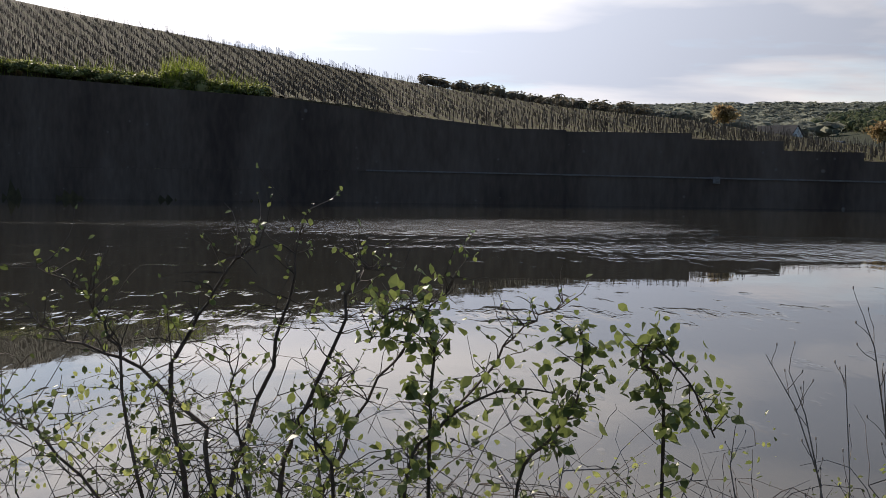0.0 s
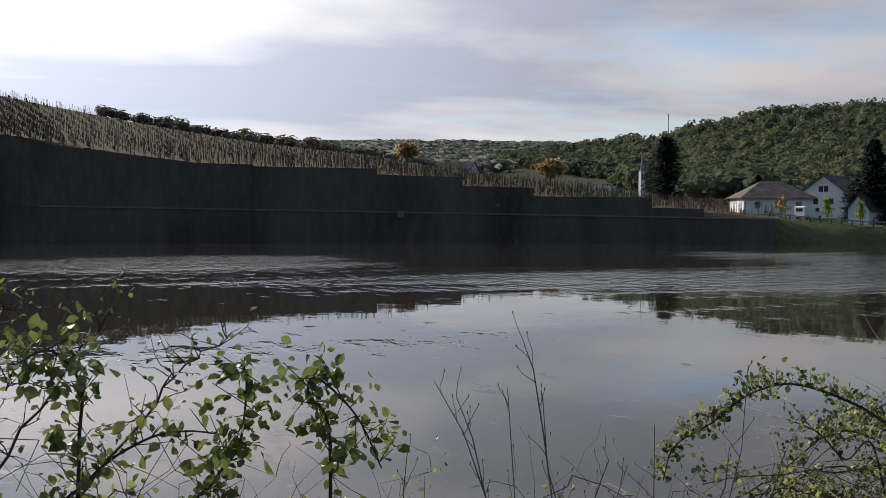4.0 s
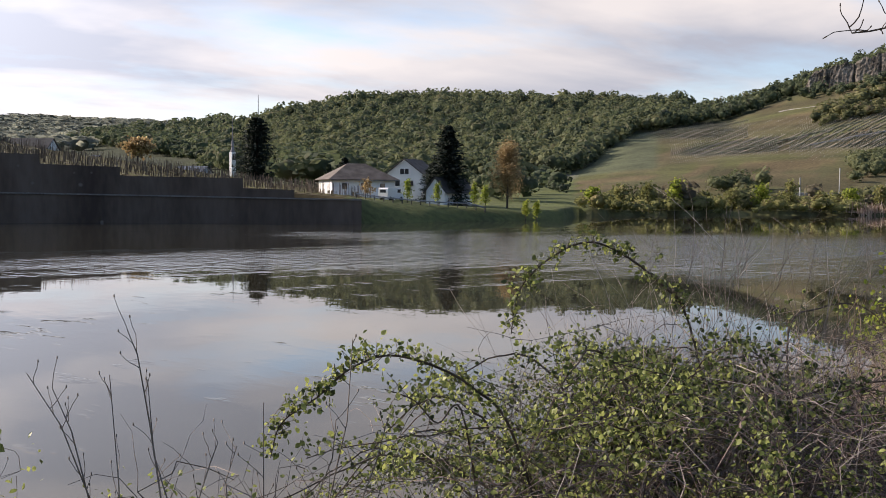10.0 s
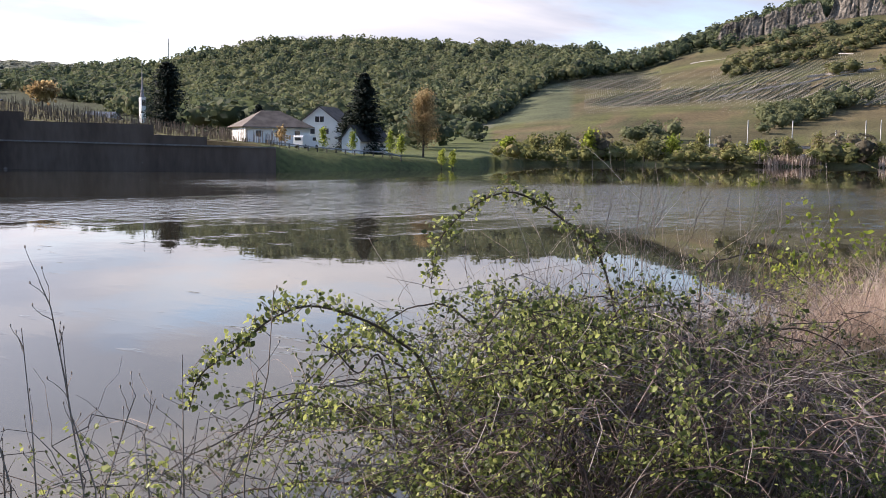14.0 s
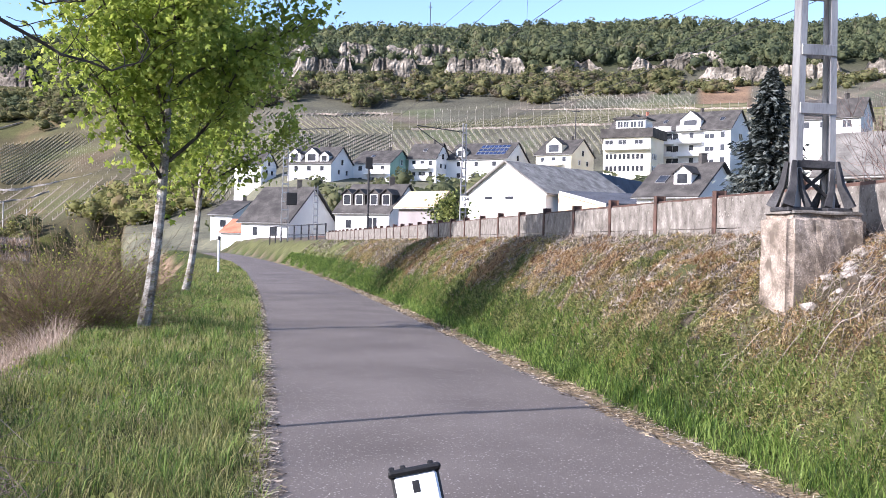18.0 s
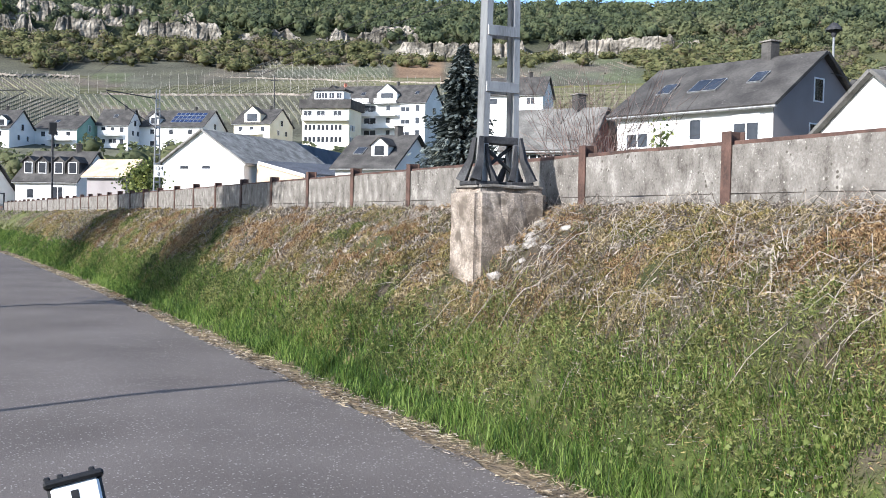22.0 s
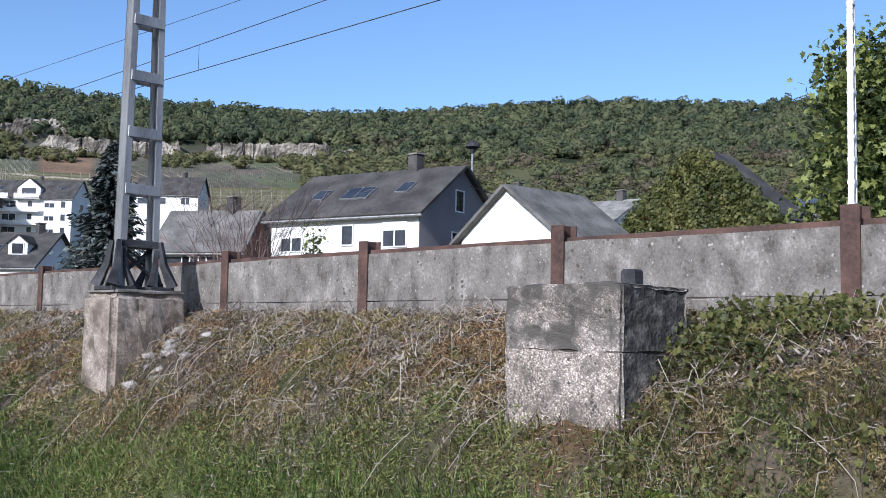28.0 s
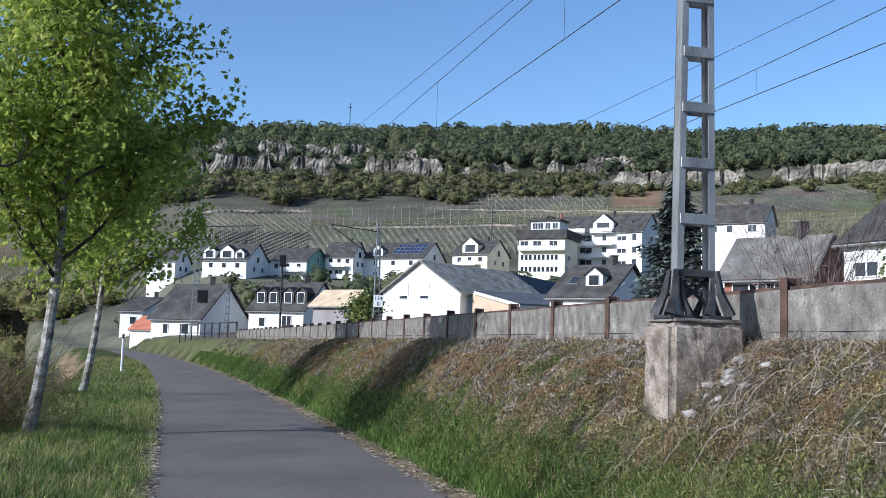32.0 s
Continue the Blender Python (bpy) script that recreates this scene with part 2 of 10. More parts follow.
ROOF_CORRUGATED = surface("dark_corrugated_sheet", [(0.045, 0.05, 0.062), (0.065, 0.07, 0.085), (0.09, 0.095, 0.11)], 0.6, 10, 0.2, 0.6, spec=0.2)
PLASTER_TEAL = surface("green_plaster", [(0.2, 0.34, 0.28), (0.26, 0.42, 0.35), (0.3, 0.46, 0.39)], 0.4, 30, 0.1, 0.9)
BRICK_RED = surface("red_brick", [(0.24, 0.09, 0.06), (0.33, 0.13, 0.09), (0.4, 0.18, 0.13)], 1.5, 22, 0.3, 0.9)
STONE_WALL = surface("dark_river_masonry", [(0.065, 0.045, 0.035), (0.11, 0.08, 0.06), (0.155, 0.116, 0.09)], 0.12, 1.3, 0.6, 0.95, stretch=(1, 1, 0.3))
spotted(STONE_WALL, 0.55, 0.5, (0.19, 0.165, 0.14))
STONE_PALE = surface("pale_limestone", [(0.05, 0.044, 0.036), (0.185, 0.165, 0.136), (0.42, 0.375, 0.315)], 0.10, 0.55, 1.0, 0.95, stretch=(1, 1, 1.8))
WOOD_NEW = surface("new_timber", [(0.42, 0.31, 0.2), (0.52, 0.4, 0.27), (0.6, 0.49, 0.35)], 1.2, 20, 0.2, 0.8)
PAINT_WHITE = surface("white_paint", [(0.72, 0.72, 0.72), (0.8, 0.8, 0.8)], 1, 20, 0.05, 0.5)
WINDOW_DARK = surface("window_pane", [(0.02, 0.022, 0.026), (0.05, 0.055, 0.065)], 0.5, 3, 0, 0.08, spec=0.6)
SOLAR = surface("solar_cells", [(0.015, 0.025, 0.07), (0.03, 0.05, 0.12)], 1, 5, 0, 0.12, spec=0.6)
BLACK_PLASTIC = surface("black_plastic", [(0.012, 0.012, 0.013), (0.022, 0.022, 0.023)], 8, 120, 0.1, 0.5)
GREY_RUBBER = surface("grey_rubber", [(0.028, 0.029, 0.032), (0.045, 0.047, 0.05)], 10, 150, 0.2, 0.65)
BLACK_METAL = surface("black_anodised_metal", [(0.02, 0.02, 0.021), (0.035, 0.035, 0.036)], 8, 90, 0.05, 0.3, metal=0.7)

def leafy(name, tones, trans=0.35, rough=0.6, patch=0.35, vary=0.5):
    return surface(name, tones, patch, 6.0, 0.0, rough, per="island", spec=0.25, trans=trans, vary=vary)


LEAF_MAPLE = leafy("maple_leaves", [(0.17, 0.235, 0.04), (0.31, 0.385, 0.068), (0.47, 0.52, 0.13)], 0.60, 0.5)
LEAF_BRAMBLE = leafy("bramble_leaves", [(0.046, 0.064, 0.022), (0.135, 0.168, 0.048), (0.35, 0.38, 0.12)], 0.48, 0.45, 0.35, 0.8)
LEAF_FRESH = leafy("fresh_leaves", [(0.112, 0.154, 0.021), (0.210, 0.266, 0.039), (0.350, 0.378, 0.070)], 0.60)
FOREST_FAR = leafy("wooded_slope", [(0.04, 0.05, 0.036), (0.062, 0.08, 0.048), (0.092, 0.115, 0.06), (0.14, 0.16, 0.078), (0.15, 0.14, 0.09)], 0.4, 0.9, 0.09, 0.16)
# far woods: leaf colour paled and greyed to stand for distant haze
FOREST_HAZED = leafy("haze_paled_woods", [(0.15, 0.165, 0.14), (0.2, 0.215, 0.175), (0.25, 0.255, 0.195)], 0.6, 0.95, 0.02)
SCRUB = leafy("hill_scrub", [(0.07, 0.078, 0.04), (0.12, 0.128, 0.056), (0.185, 0.185, 0.08), (0.17, 0.138, 0.085)], 0.4, 0.9, 0.12, 0.25)
CONIFER = leafy("conifer_needles", [(0.008, 0.014, 0.010), (0.016, 0.026, 0.018), (0.03, 0.045, 0.03)], 0.15, 0.8)
BLUE_SPRUCE = leafy("blue_spruce_needles", [(0.035, 0.045, 0.042), (0.085, 0.10, 0.093), (0.20, 0.225, 0.21)], 0.2, 0.8)
BRONZE_LEAF = leafy("bronze_young_leaves", [(0.22, 0.145, 0.07), (0.34, 0.24, 0.115), (0.46, 0.36, 0.19)], 0.55, 0.8)
IVY = leafy("ivy_leaves", [(0.04, 0.05, 0.016), (0.085, 0.095, 0.028), (0.16, 0.155, 0.05)], 0.25, 0.5)
GRASS_BLADE = leafy("grass_blades", [(0.05, 0.092, 0.024), (0.115, 0.205, 0.038), (0.26, 0.345, 0.09)], 0.45, 0.55, 0.35, 0.8)
GRASS_VERGE = leafy("verge_grass", [(0.09, 0.105, 0.035), (0.205, 0.225, 0.066), (0.40, 0.385, 0.16)], 0.45, 0.6, 0.35, 0.8)
STRAW = leafy("dry_grass", [(0.196, 0.144, 0.092), (0.345, 0.270, 0.172), (0.517, 0.437, 0.310)], 0.3, 0.8)
STRAW_PINK = leafy("dry_reed", [(0.22, 0.155, 0.115), (0.41, 0.305, 0.235), (0.62, 0.51, 0.415)], 0.35, 0.8)
MOSS = leafy("low_herbs", [(0.078, 0.088, 0.026), (0.156, 0.15, 0.045), (0.260, 0.208, 0.065), (0.338, 0.169, 0.065)], 0.3, 0.9)
TWIG_DARK = surface("dark_twigs", [(0.04, 0.03, 0.023), (0.09, 0.066, 0.052), (0.165, 0.125, 0.10)], 3, 40, 0.2, 0.85, per="island")
TWIG_PALE = surface("dead_pale_twigs", [(0.12, 0.096, 0.082), (0.24, 0.198, 0.172), (0.42, 0.37, 0.325)], 3, 40, 0.2, 0.85, per="island")
TWIG_GREY = surface("grey_brown_twigs", [(0.07, 0.056, 0.049), (0.16, 0.13, 0.116), (0.31, 0.265, 0.238)], 3, 40, 0.2, 0.85, per="island")
TWIG_ORANGE = surface("orange_willow_twigs", [(0.10, 0.07, 0.04), (0.17, 0.122, 0.07), (0.26, 0.2, 0.12)], 3, 40, 0.1, 0.8, per="island")
VINE_POST = surface("vine_posts", [(0.17, 0.155, 0.13), (0.28, 0.26, 0.225), (0.4, 0.375, 0.335)], 3, 40, 0.0, 0.9, per="island")
VINE_ROW = surface("vine_rows", [(0.085, 0.085, 0.05), (0.12, 0.12, 0.068), (0.17, 0.16, 0.10)], 0.3, 5, 0.0, 0.95, per="island")
BARK_PALE = surface("pale_flaky_bark", [(0.07, 0.055, 0.042), (0.20, 0.18, 0.155), (0.34, 0.32, 0.29), (0.5, 0.48, 0.45)], 5.0, 30, 0.9, 0.9, stretch=(1, 1, 1.5))
BARK_DARK = surface("dark_bark", [(0.03, 0.024, 0.018), (0.065, 0.052, 0.04), (0.11, 0.09, 0.07)], 6, 30, 0.4, 0.9)

FIELD_BROWN = surface("tilled_vine_lanes", [(0.15, 0.12, 0.085), (0.2, 0.165, 0.12), (0.26, 0.215, 0.16)], 0.3, 5, 0.0, 0.95, per="island")
MOSS_RUSSET = leafy("russet_herbs", [(0.12, 0.07, 0.036), (0.28, 0.168, 0.082), (0.43, 0.31, 0.175)], 0.3, 0.9, 1.2, 0.85)
MOSS_OLIVE = leafy("olive_herbs", [(0.09, 0.076, 0.028), (0.235, 0.188, 0.07), (0.40, 0.325, 0.145)], 0.3, 0.9, 1.2, 0.85)
BANK_GREEN = leafy("dull_bank_grass", [(0.055, 0.075, 0.024), (0.145, 0.178, 0.054), (0.29, 0.305, 0.11)], 0.4, 0.6, 0.35, 0.8)
OCHRE = leafy("ochre_dry_grass", [(0.13, 0.10, 0.056), (0.30, 0.238, 0.13), (0.48, 0.395, 0.24)], 0.3, 0.9, 1.2, 0.85)
LITTER = leafy("grey_brown_litter", [(0.09, 0.074, 0.06), (0.24, 0.2, 0.163), (0.46, 0.405, 0.34)], 0.2, 0.9, 1.0, 0.85)
GRAVEL = surface("pale_gravel", [(0.12, 0.108, 0.098), (0.2, 0.183, 0.168), (0.3, 0.28, 0.26)], 8, 60, 0.2, 0.9, per="island")
TWIG_RED = surface("reddish_dead_stems", [(0.06, 0.041, 0.036), (0.14, 0.096, 0.083), (0.27, 0.2, 0.175)], 3, 40, 0.2, 0.85, per="island")
SHORE_LEAF = leafy("willow_scrub_leaves", [(0.11, 0.115, 0.045), (0.19, 0.195, 0.07), (0.29, 0.285, 0.11), (0.25, 0.2, 0.11)], 0.5, 0.9, 0.12, 0.3)
LICHEN_ORANGE = surface("orange_lichen", [(0.16, 0.09, 0.03), (0.27, 0.165, 0.06), (0.36, 0.26, 0.13)], 18, 60, 0.4, 0.9)
BROKEN_STONE = surface("broken_stone", [(0.17, 0.15, 0.13), (0.3, 0.275, 0.245), (0.45, 0.42, 0.38)], 9, 60, 0.5, 0.95)
FOREST_LIGHT = leafy("light_mixed_wood", [(0.06, 0.072, 0.043), (0.1, 0.116, 0.06), (0.137, 0.153, 0.075), (0.17, 0.18, 0.088), (0.15, 0.138, 0.09)], 0.4, 0.9, 0.09, 0.16)
spotted(BARK_PALE, 13.0, 0.6, (0.035, 0.028, 0.022))
BARE_WOOD = leafy("budding_brown_wood", [(0.08, 0.068, 0.048), (0.14, 0.12, 0.08), (0.2, 0.175, 0.115)], 0.4, 0.9, 0.06, 0.25)
TWIG_STALK = surface("dry_brown_stalks", [(0.10, 0.08, 0.065), (0.19, 0.155, 0.13), (0.3, 0.255, 0.22)], 3, 40, 0.2, 0.85, per="island")
LEAF_ROSE = leafy("rose_leaves", [(0.045, 0.065, 0.022), (0.095, 0.125, 0.038), (0.21, 0.25, 0.075)], 0.4, 0.45)
VINE_STEM = surface("dark_vine_stems", [(0.05, 0.036, 0.025), (0.11, 0.08, 0.054), (0.18, 0.14, 0.09)], 1.5, 12, 0.0, 0.95)
LANE_GREEN = surface("grassy_lane", [(0.042, 0.04, 0.014), (0.066, 0.064, 0.021), (0.1, 0.092, 0.032)], 0.25, 4, 0.0, 0.95, spec=0.05)
STAKE_DARK = surface("weathered_vine_stakes", [(0.06, 0.043, 0.03), (0.13, 0.096, 0.07), (0.24, 0.185, 0.135)], 3, 40, 0.0, 0.9, per="island")
# ---- mesh helpers ----
def mesh_of(name, verts, faces, mat, smooth=False):
    me = bpy.data.meshes.new(name)
    me.from_pydata(verts, [], faces)
    if mat:
        me.materials.append(mat)
    if smooth:
        me.polygons.foreach_set("use_smooth", [True] * len(me.polygons))
    me.update()
    return me


def part(name, bm, mat, parent=None, label=""):
    """Links a bmesh as one mesh object under a thing or a part."""
    me = bpy.data.meshes.new(name)
    bm.to_mesh(me)
    bm.free()
    me.materials.append(mat)
    ob = new(name, me)
    ob.parent = parent
    if label:
        tagged(ob, label)
    return ob


def thing(name, label, category, at=(0, 0, 0), turn=0.0, group="", kind=""):
    ob = new(name)
    ob.empty_display_size = 0.2
    ob.matrix_basis = pose(*at, 0, 0, turn)
    return tagged(ob, label, category, group, kind)


def add_box(bm, lo, hi, bevel=0.0, m=None):
    """A box between two corners, with softened edges where bevel is given."""
    vs = [bm.verts.new((x, y, z)) for x in (lo[0], hi[0]) for y in (lo[1], hi[1]) for z in (lo[2], hi[2])]
    fs = [bm.faces.new([vs[i] for i in f]) for f in ((0, 1, 3, 2), (4, 6, 7, 5), (0, 4, 5, 1), (2, 3, 7, 6), (0, 2, 6, 4), (1, 5, 7, 3))]
    new_vs = vs
    if bevel:
        es = list({e for f in fs for e in f.edges})
        r = bmesh.ops.bevel(bm, geom=es, offset=bevel, segments=1, affect="EDGES", profile=0.5)
        new_vs = list({v for v in r["verts"]} | {v for f in r["faces"] for v in f.verts})
    if m is not None:
        bmesh.ops.transform(bm, matrix=m, verts=[v for v in new_vs if v.is_valid])
    return bm


def box(lo, hi, bevel=0.0, m=None):
    return add_box(bmesh.new(), lo, hi, bevel, m)


def add_prism(bm, ring, z0, z1):
    """An upright prism over a ring of (x, y)."""
    a = [bm.verts.new((x, y, z0)) for x, y in ring]
    b = [bm.verts.new((x, y, z1)) for x, y in ring]
    n = len(ring)
    for i in range(n):
        bm.faces.new((a[i], a[(i + 1) % n], b[(i + 1) % n], b[i]))
    bm.faces.new(b)
    bm.faces.new(a[::-1])
    return bm


def add_tube(bm, pts, radii, sides=6, caps=True):
    """A tube along points, with a radius at each."""
    rings = []
    pts = [Vector(p) for p in pts]
    for i, p in enumerate(pts):
        d = (pts[min(i + 1, len(pts) - 1)] - pts[max(i - 1, 0)]).normalized()
        u = d.cross(Vector((0.31, 0.17, 0.93)))
        u = (u if u.length > 0.05 else d.cross(Vector((1, 0, 0)))).normalized()
        v = d.cross(u)
        r = radii[i] if isinstance(radii, (list, tuple)) else radii
        rings.append([bm.verts.new(p + (u * math.cos(k * math.tau / sides) + v * math.sin(k * math.tau / sides)) * r) for k in range(sides)])
    for a, b in zip(rings, rings[1:]):
        for k in range(sides):
            bm.faces.new((a[k], a[(k + 1) % sides], b[(k + 1) % sides], b[k]))
    if caps:
        bm.faces.new(rings[0][::-1])
        bm.faces.new(rings[-1])
    return bm


def tube(pts, radii, sides=6):
    return add_tube(bmesh.new(), pts, radii, sides)


# ---- the lie of the land ----
WATER_Z = -2.3
# distance of the far shore by degrees to the right of +y
SHORE = [(-60, 330), (-40, 240), (-25, 205), (-14, 180), (0, 165), (10, 160), (20, 158), (27, 158), (34, 153), (40, 150), (44, 156), (48, 170), (51.5, 184), (52.3, 226), (55, 243), (60, 262), (66, 275), (72, 290), (78, 305), (83, 330)]
# land profiles: degrees to the right of +y, then distance and angle of sight
LAND = [
    (-60, [(331, 1.0), (420, 6.0), (700, 8.0), (2600, 3.0)]),
    (-25, [(206, 5.5), (330, 9.6), (520, 9.5), (2600, 3.0)]),
    (-16.6, [(183, 5.1), (330, 8.7), (520, 8.5), (2600, 3.0)]),
    (-8.7, [(174, 4.6), (312, 7.45), (520, 7.1), (2600, 3.2)]),
    (-3, [(169, 4.2), (300, 6.5), (520, 6.1), (2600, 3.4)]),
    (1, [(166, 3.75), (295, 5.7), (520, 5.3), (2600, 3.6)]),
    (6, [(164, 3.05), (290, 4.85), (500, 4.5), (2300, 3.9), (2600, 3.4)]),
    (9.8, [(162, 2.6), (285, 4.25), (490, 3.9), (2300, 3.8), (2600, 3.4)]),
    (13, [(161, 2.4), (280, 3.8), (480, 3.4), (2300, 3.7), (2600, 3.3)]),
    (19, [(160, 2.3), (275, 3.2), (480, 2.8), (2300, 3.8), (2600, 3.3)]),
    (24, [(160, 1.4), (270, 2.35), (700, 1.8), (2300, 3.85), (2600, 3.3)]),
    (31, [(156, 0.7), (260, 1.4), (650, 1.3), (1100, 3.4), (2300, 3.7), (2600, 3.3)]),
    (36, [(152, 0.2), (250, 0.6), (480, 0.9), (900, 4.1), (2300, 3.2), (2600, 3.0)]),
    (40, [(152, -0.1), (240, 0.25), (440, 0.8), (900, 4.9), (1500, 3.5), (2600, 2.5)]),
    (45, [(164, -0.85), (172, -0.5), (240, -0.3), (420, 0.5), (900, 5.1), (1500, 3.5), (2600, 2.5)]),
    (51.4, [(188, -0.85), (196, -0.6), (220, -0.55), (400, 0.8), (900, 5.0), (1500, 3.6), (2600, 2.5)]),
    (55, [(250, -0.72), (275, -0.45), (330, 0.35), (430, 1.5), (640, 3.5), (900, 4.8), (1500, 4.0), (2600, 2.5)]),
    (60, [(270, -0.68), (292, -0.4), (320, 0.2), (430, 1.8), (620, 3.6), (900, 4.9), (1500, 4.2), (2600, 2.5)]),
    (66, [(284, -0.62), (300, -0.35), (320, 0.15), (440, 2.2), (620, 4.3), (780, 6.0), (900, 6.6), (1500, 5.0), (2600, 3)]),
    (72, [(300, -0.58), (312, -0.3), (325, 0.15), (440, 2.4), (620, 4.7), (745, 6.6), (758, 7.7), (860, 8.3), (1500, 6.5), (2600, 4)]),
    (78, [(314, -0.5), (322, -0.25), (330, 0.15), (440, 2.8), (600, 5.2), (700, 7.3), (712, 8.5), (820, 9.2), (1500, 7), (2600, 4)]),
    (85, [(90, -0.4), (200, 0.3), (310, 1.4), (420, 4.0), (600, 7.6), (640, 8.4), (650, 9.3), (760, 10.5), (1500, 8), (2600, 4)]),
    (92, [(60, 0.3), (110, 0.2), (200, 2.0), (260, 3.9), (300, 4.6), (560, 8.2), (585, 8.6), (594, 9.7), (720, 10.8), (1500, 8), (2600, 4)]),
    (100, [(60, 0.3), (110, 0.5), (200, 2.4), (250, 3.4), (300, 4.9), (560, 8.4), (585, 8.9), (594, 9.8), (720, 11.2), (1500, 8), (2600, 4)]),
    (110, [(60, 0.5), (110, 1.2), (200, 2.9), (250, 3.9), (300, 5.4), (560, 8.7), (585, 9.1), (594, 10.1), (720, 11.6), (1500, 8), (2600, 4)]),
    (120, [(45, 0.6), (110, 1.6), (200, 3.5), (260, 4.9), (300, 5.9), (540, 8.5), (560, 8.8), (568, 9.7), (700, 11.1), (1500, 8), (2600, 4)]),
    (130, [(40, 0.9), (110, 2.4), (200, 4.6), (260, 5.6), (300, 6.2), (540, 9.0), (560, 9.3), (568, 9.9), (700, 11.2), (1500, 8), (2600, 4)]),
    (140, [(40, 0.9), (110, 2.6), (200, 4.6), (300, 6.2), (560, 9.7), (720, 12.1), (1500, 8), (2600, 4)]),
    (152, [(40, 0.9), (110, 2.6), (200, 4.6), (300, 6.0), (560, 9.6), (720, 11.9), (1500, 8), (2600, 4)]),
    (175, [(40, 0.9), (110, 2.6), (200, 4.6), (300, 6.0), (560, 9.0), (720, 11.0), (1500, 8), (2600, 4)]),
    (235, [(40, 0.9), (110, 2.4), (200, 4.0), (300, 5.4), (560, 8.0), (720, 9.5), (1500, 7), (2600, 4)]),
    (262, [(60, 0.3), (200, 0.8), (300, 2.0), (560, 5.0), (720, 6.0), (1500, 5), (2600, 3)]),
    (300, [(331, 1.0), (420, 5.0), (700, 6.5), (2600, 3.0)]),
]
LAND_A = np.array([a for a, _ in LAND])
LAND_R = np.exp(np.linspace(math.log(40.0), math.log(2600.0), 240))
LAND_Z = np.array([1.6 + LAND_R * np.interp(LAND_R, [r for r, _ in p], [math.tan(radians(e)) for _, e in p]) for _, p in LAND])


def smooth(e0, e1, x):
    t = np.clip((np.asarray(x, float) - e0) / (e1 - e0), 0, 1)
    return t * t * (3 - 2 * t)


def turn_of(x, y):
    """Degrees to the right of +y, from -60 to 300."""
    return (np.degrees(np.arctan2(x, y)) + 60.0) % 360.0 - 60.0


def far_z(x, y):
    r, a = np.hypot(x, y), turn_of(x, y)
    i = np.clip(np.searchsorted(LAND_A, a) - 1, 0, len(LAND_A) - 2)
    f = (a - LAND_A[i]) / (LAND_A[i + 1] - LAND_A[i])
    k = np.clip(np.interp(np.log(np.maximum(r, 40)), np.log(LAND_R), np.arange(240)), 0, 238.999)
    j = k.astype(int)
    g = k - j
    row = lambda q: LAND_Z[q, j] * (1 - g) + LAND_Z[q, j + 1] * g
    return row(i) * (1 - f) + row(i + 1) * f


def bend(x):
    """Sideways shift of path, rail and near bank, which curve towards the river far ahead."""
    x = np.asarray(x, float)
    return 0.00056 * (np.clip(x, 15, 140) - 15) ** 2 + 0.14 * np.maximum(x - 140, 0)


def near_z(x, y):
    """The near bank: river slope, verge, path bench, railway bank and bed."""
    v = np.asarray(y, float) - bend(x)
    z = np.zeros_like(v)
    z = np.where(v > 2.6, -smooth(2.6, 6.6, v) * 3.6, z)
    z = z + 0.06 * smooth(0.1, 1.6, v) * (1 - smooth(2.2, 3.2, v))
    foot = -3.5
    up = np.interp(-v, [3.5, 3.75, 4.0, 4.4, 4.8, 5.2, 5.55], [0.0, 0.2, 0.52, 0.98, 1.34, 1.58, 1.72]) + 0.16 * (1 - smooth(3, 8, np.asarray(x, float))) * np.interp(-v, [3.6, 4.3, 5.0, 5.5], [0.0, 1.0, 0.6, 0.0])
    z = np.where(v < foot, up, z)
    z = np.where(v < -5.55, 1.72 + 0.3 * smooth(-5.9, -7.0, -(-v)) * 0 + 0.25 * smooth(5.9, 7.5, -v), z)
    # a hollow worn in front of the mast's foundation
    z = z - 0.2 * np.exp(-((np.asarray(x, float) - 8.75) ** 2 + (v + 4.35) ** 2) / 0.25)
    return z


def ground_z(x, y):
    x, y = np.asarray(x, float), np.asarray(y, float)
    r, a = np.hypot(x, y), turn_of(x, y)
    v = y - bend(x)
    near, far = near_z(x, y), far_z(x, y)
    # land of the near side: rail bed runs out into the village and the slope
    mix = np.maximum(smooth(9, 26, -v) * smooth(38, 70, r), smooth(190, 325, r))
    side = near * (1 - mix) + far * mix
    # across the water
    shore = np.interp(a, [s for s, _ in SHORE], [d for _, d in SHORE])
    over = np.where(r > shore, far, -6.0)
    edge = np.where(a < 40.5, smooth(0.2, 4.0, r - shore), np.where(a < 52.3, smooth(-2, 11, r - shore), smooth(-5, 2.5, r - shore)))
    over = -6.0 * (1 - edge) + over * edge
    return np.where(((a < 83) & ((v > 6.6) | (r > 330))) | ((a > 290) & (v > 6.6)), over, np.where((a >= 83) & (a < 90) & (r > 330), far, side))


def ground_at(x, y):
    return float(ground_z(np.array([x]), np.array([y]))[0])


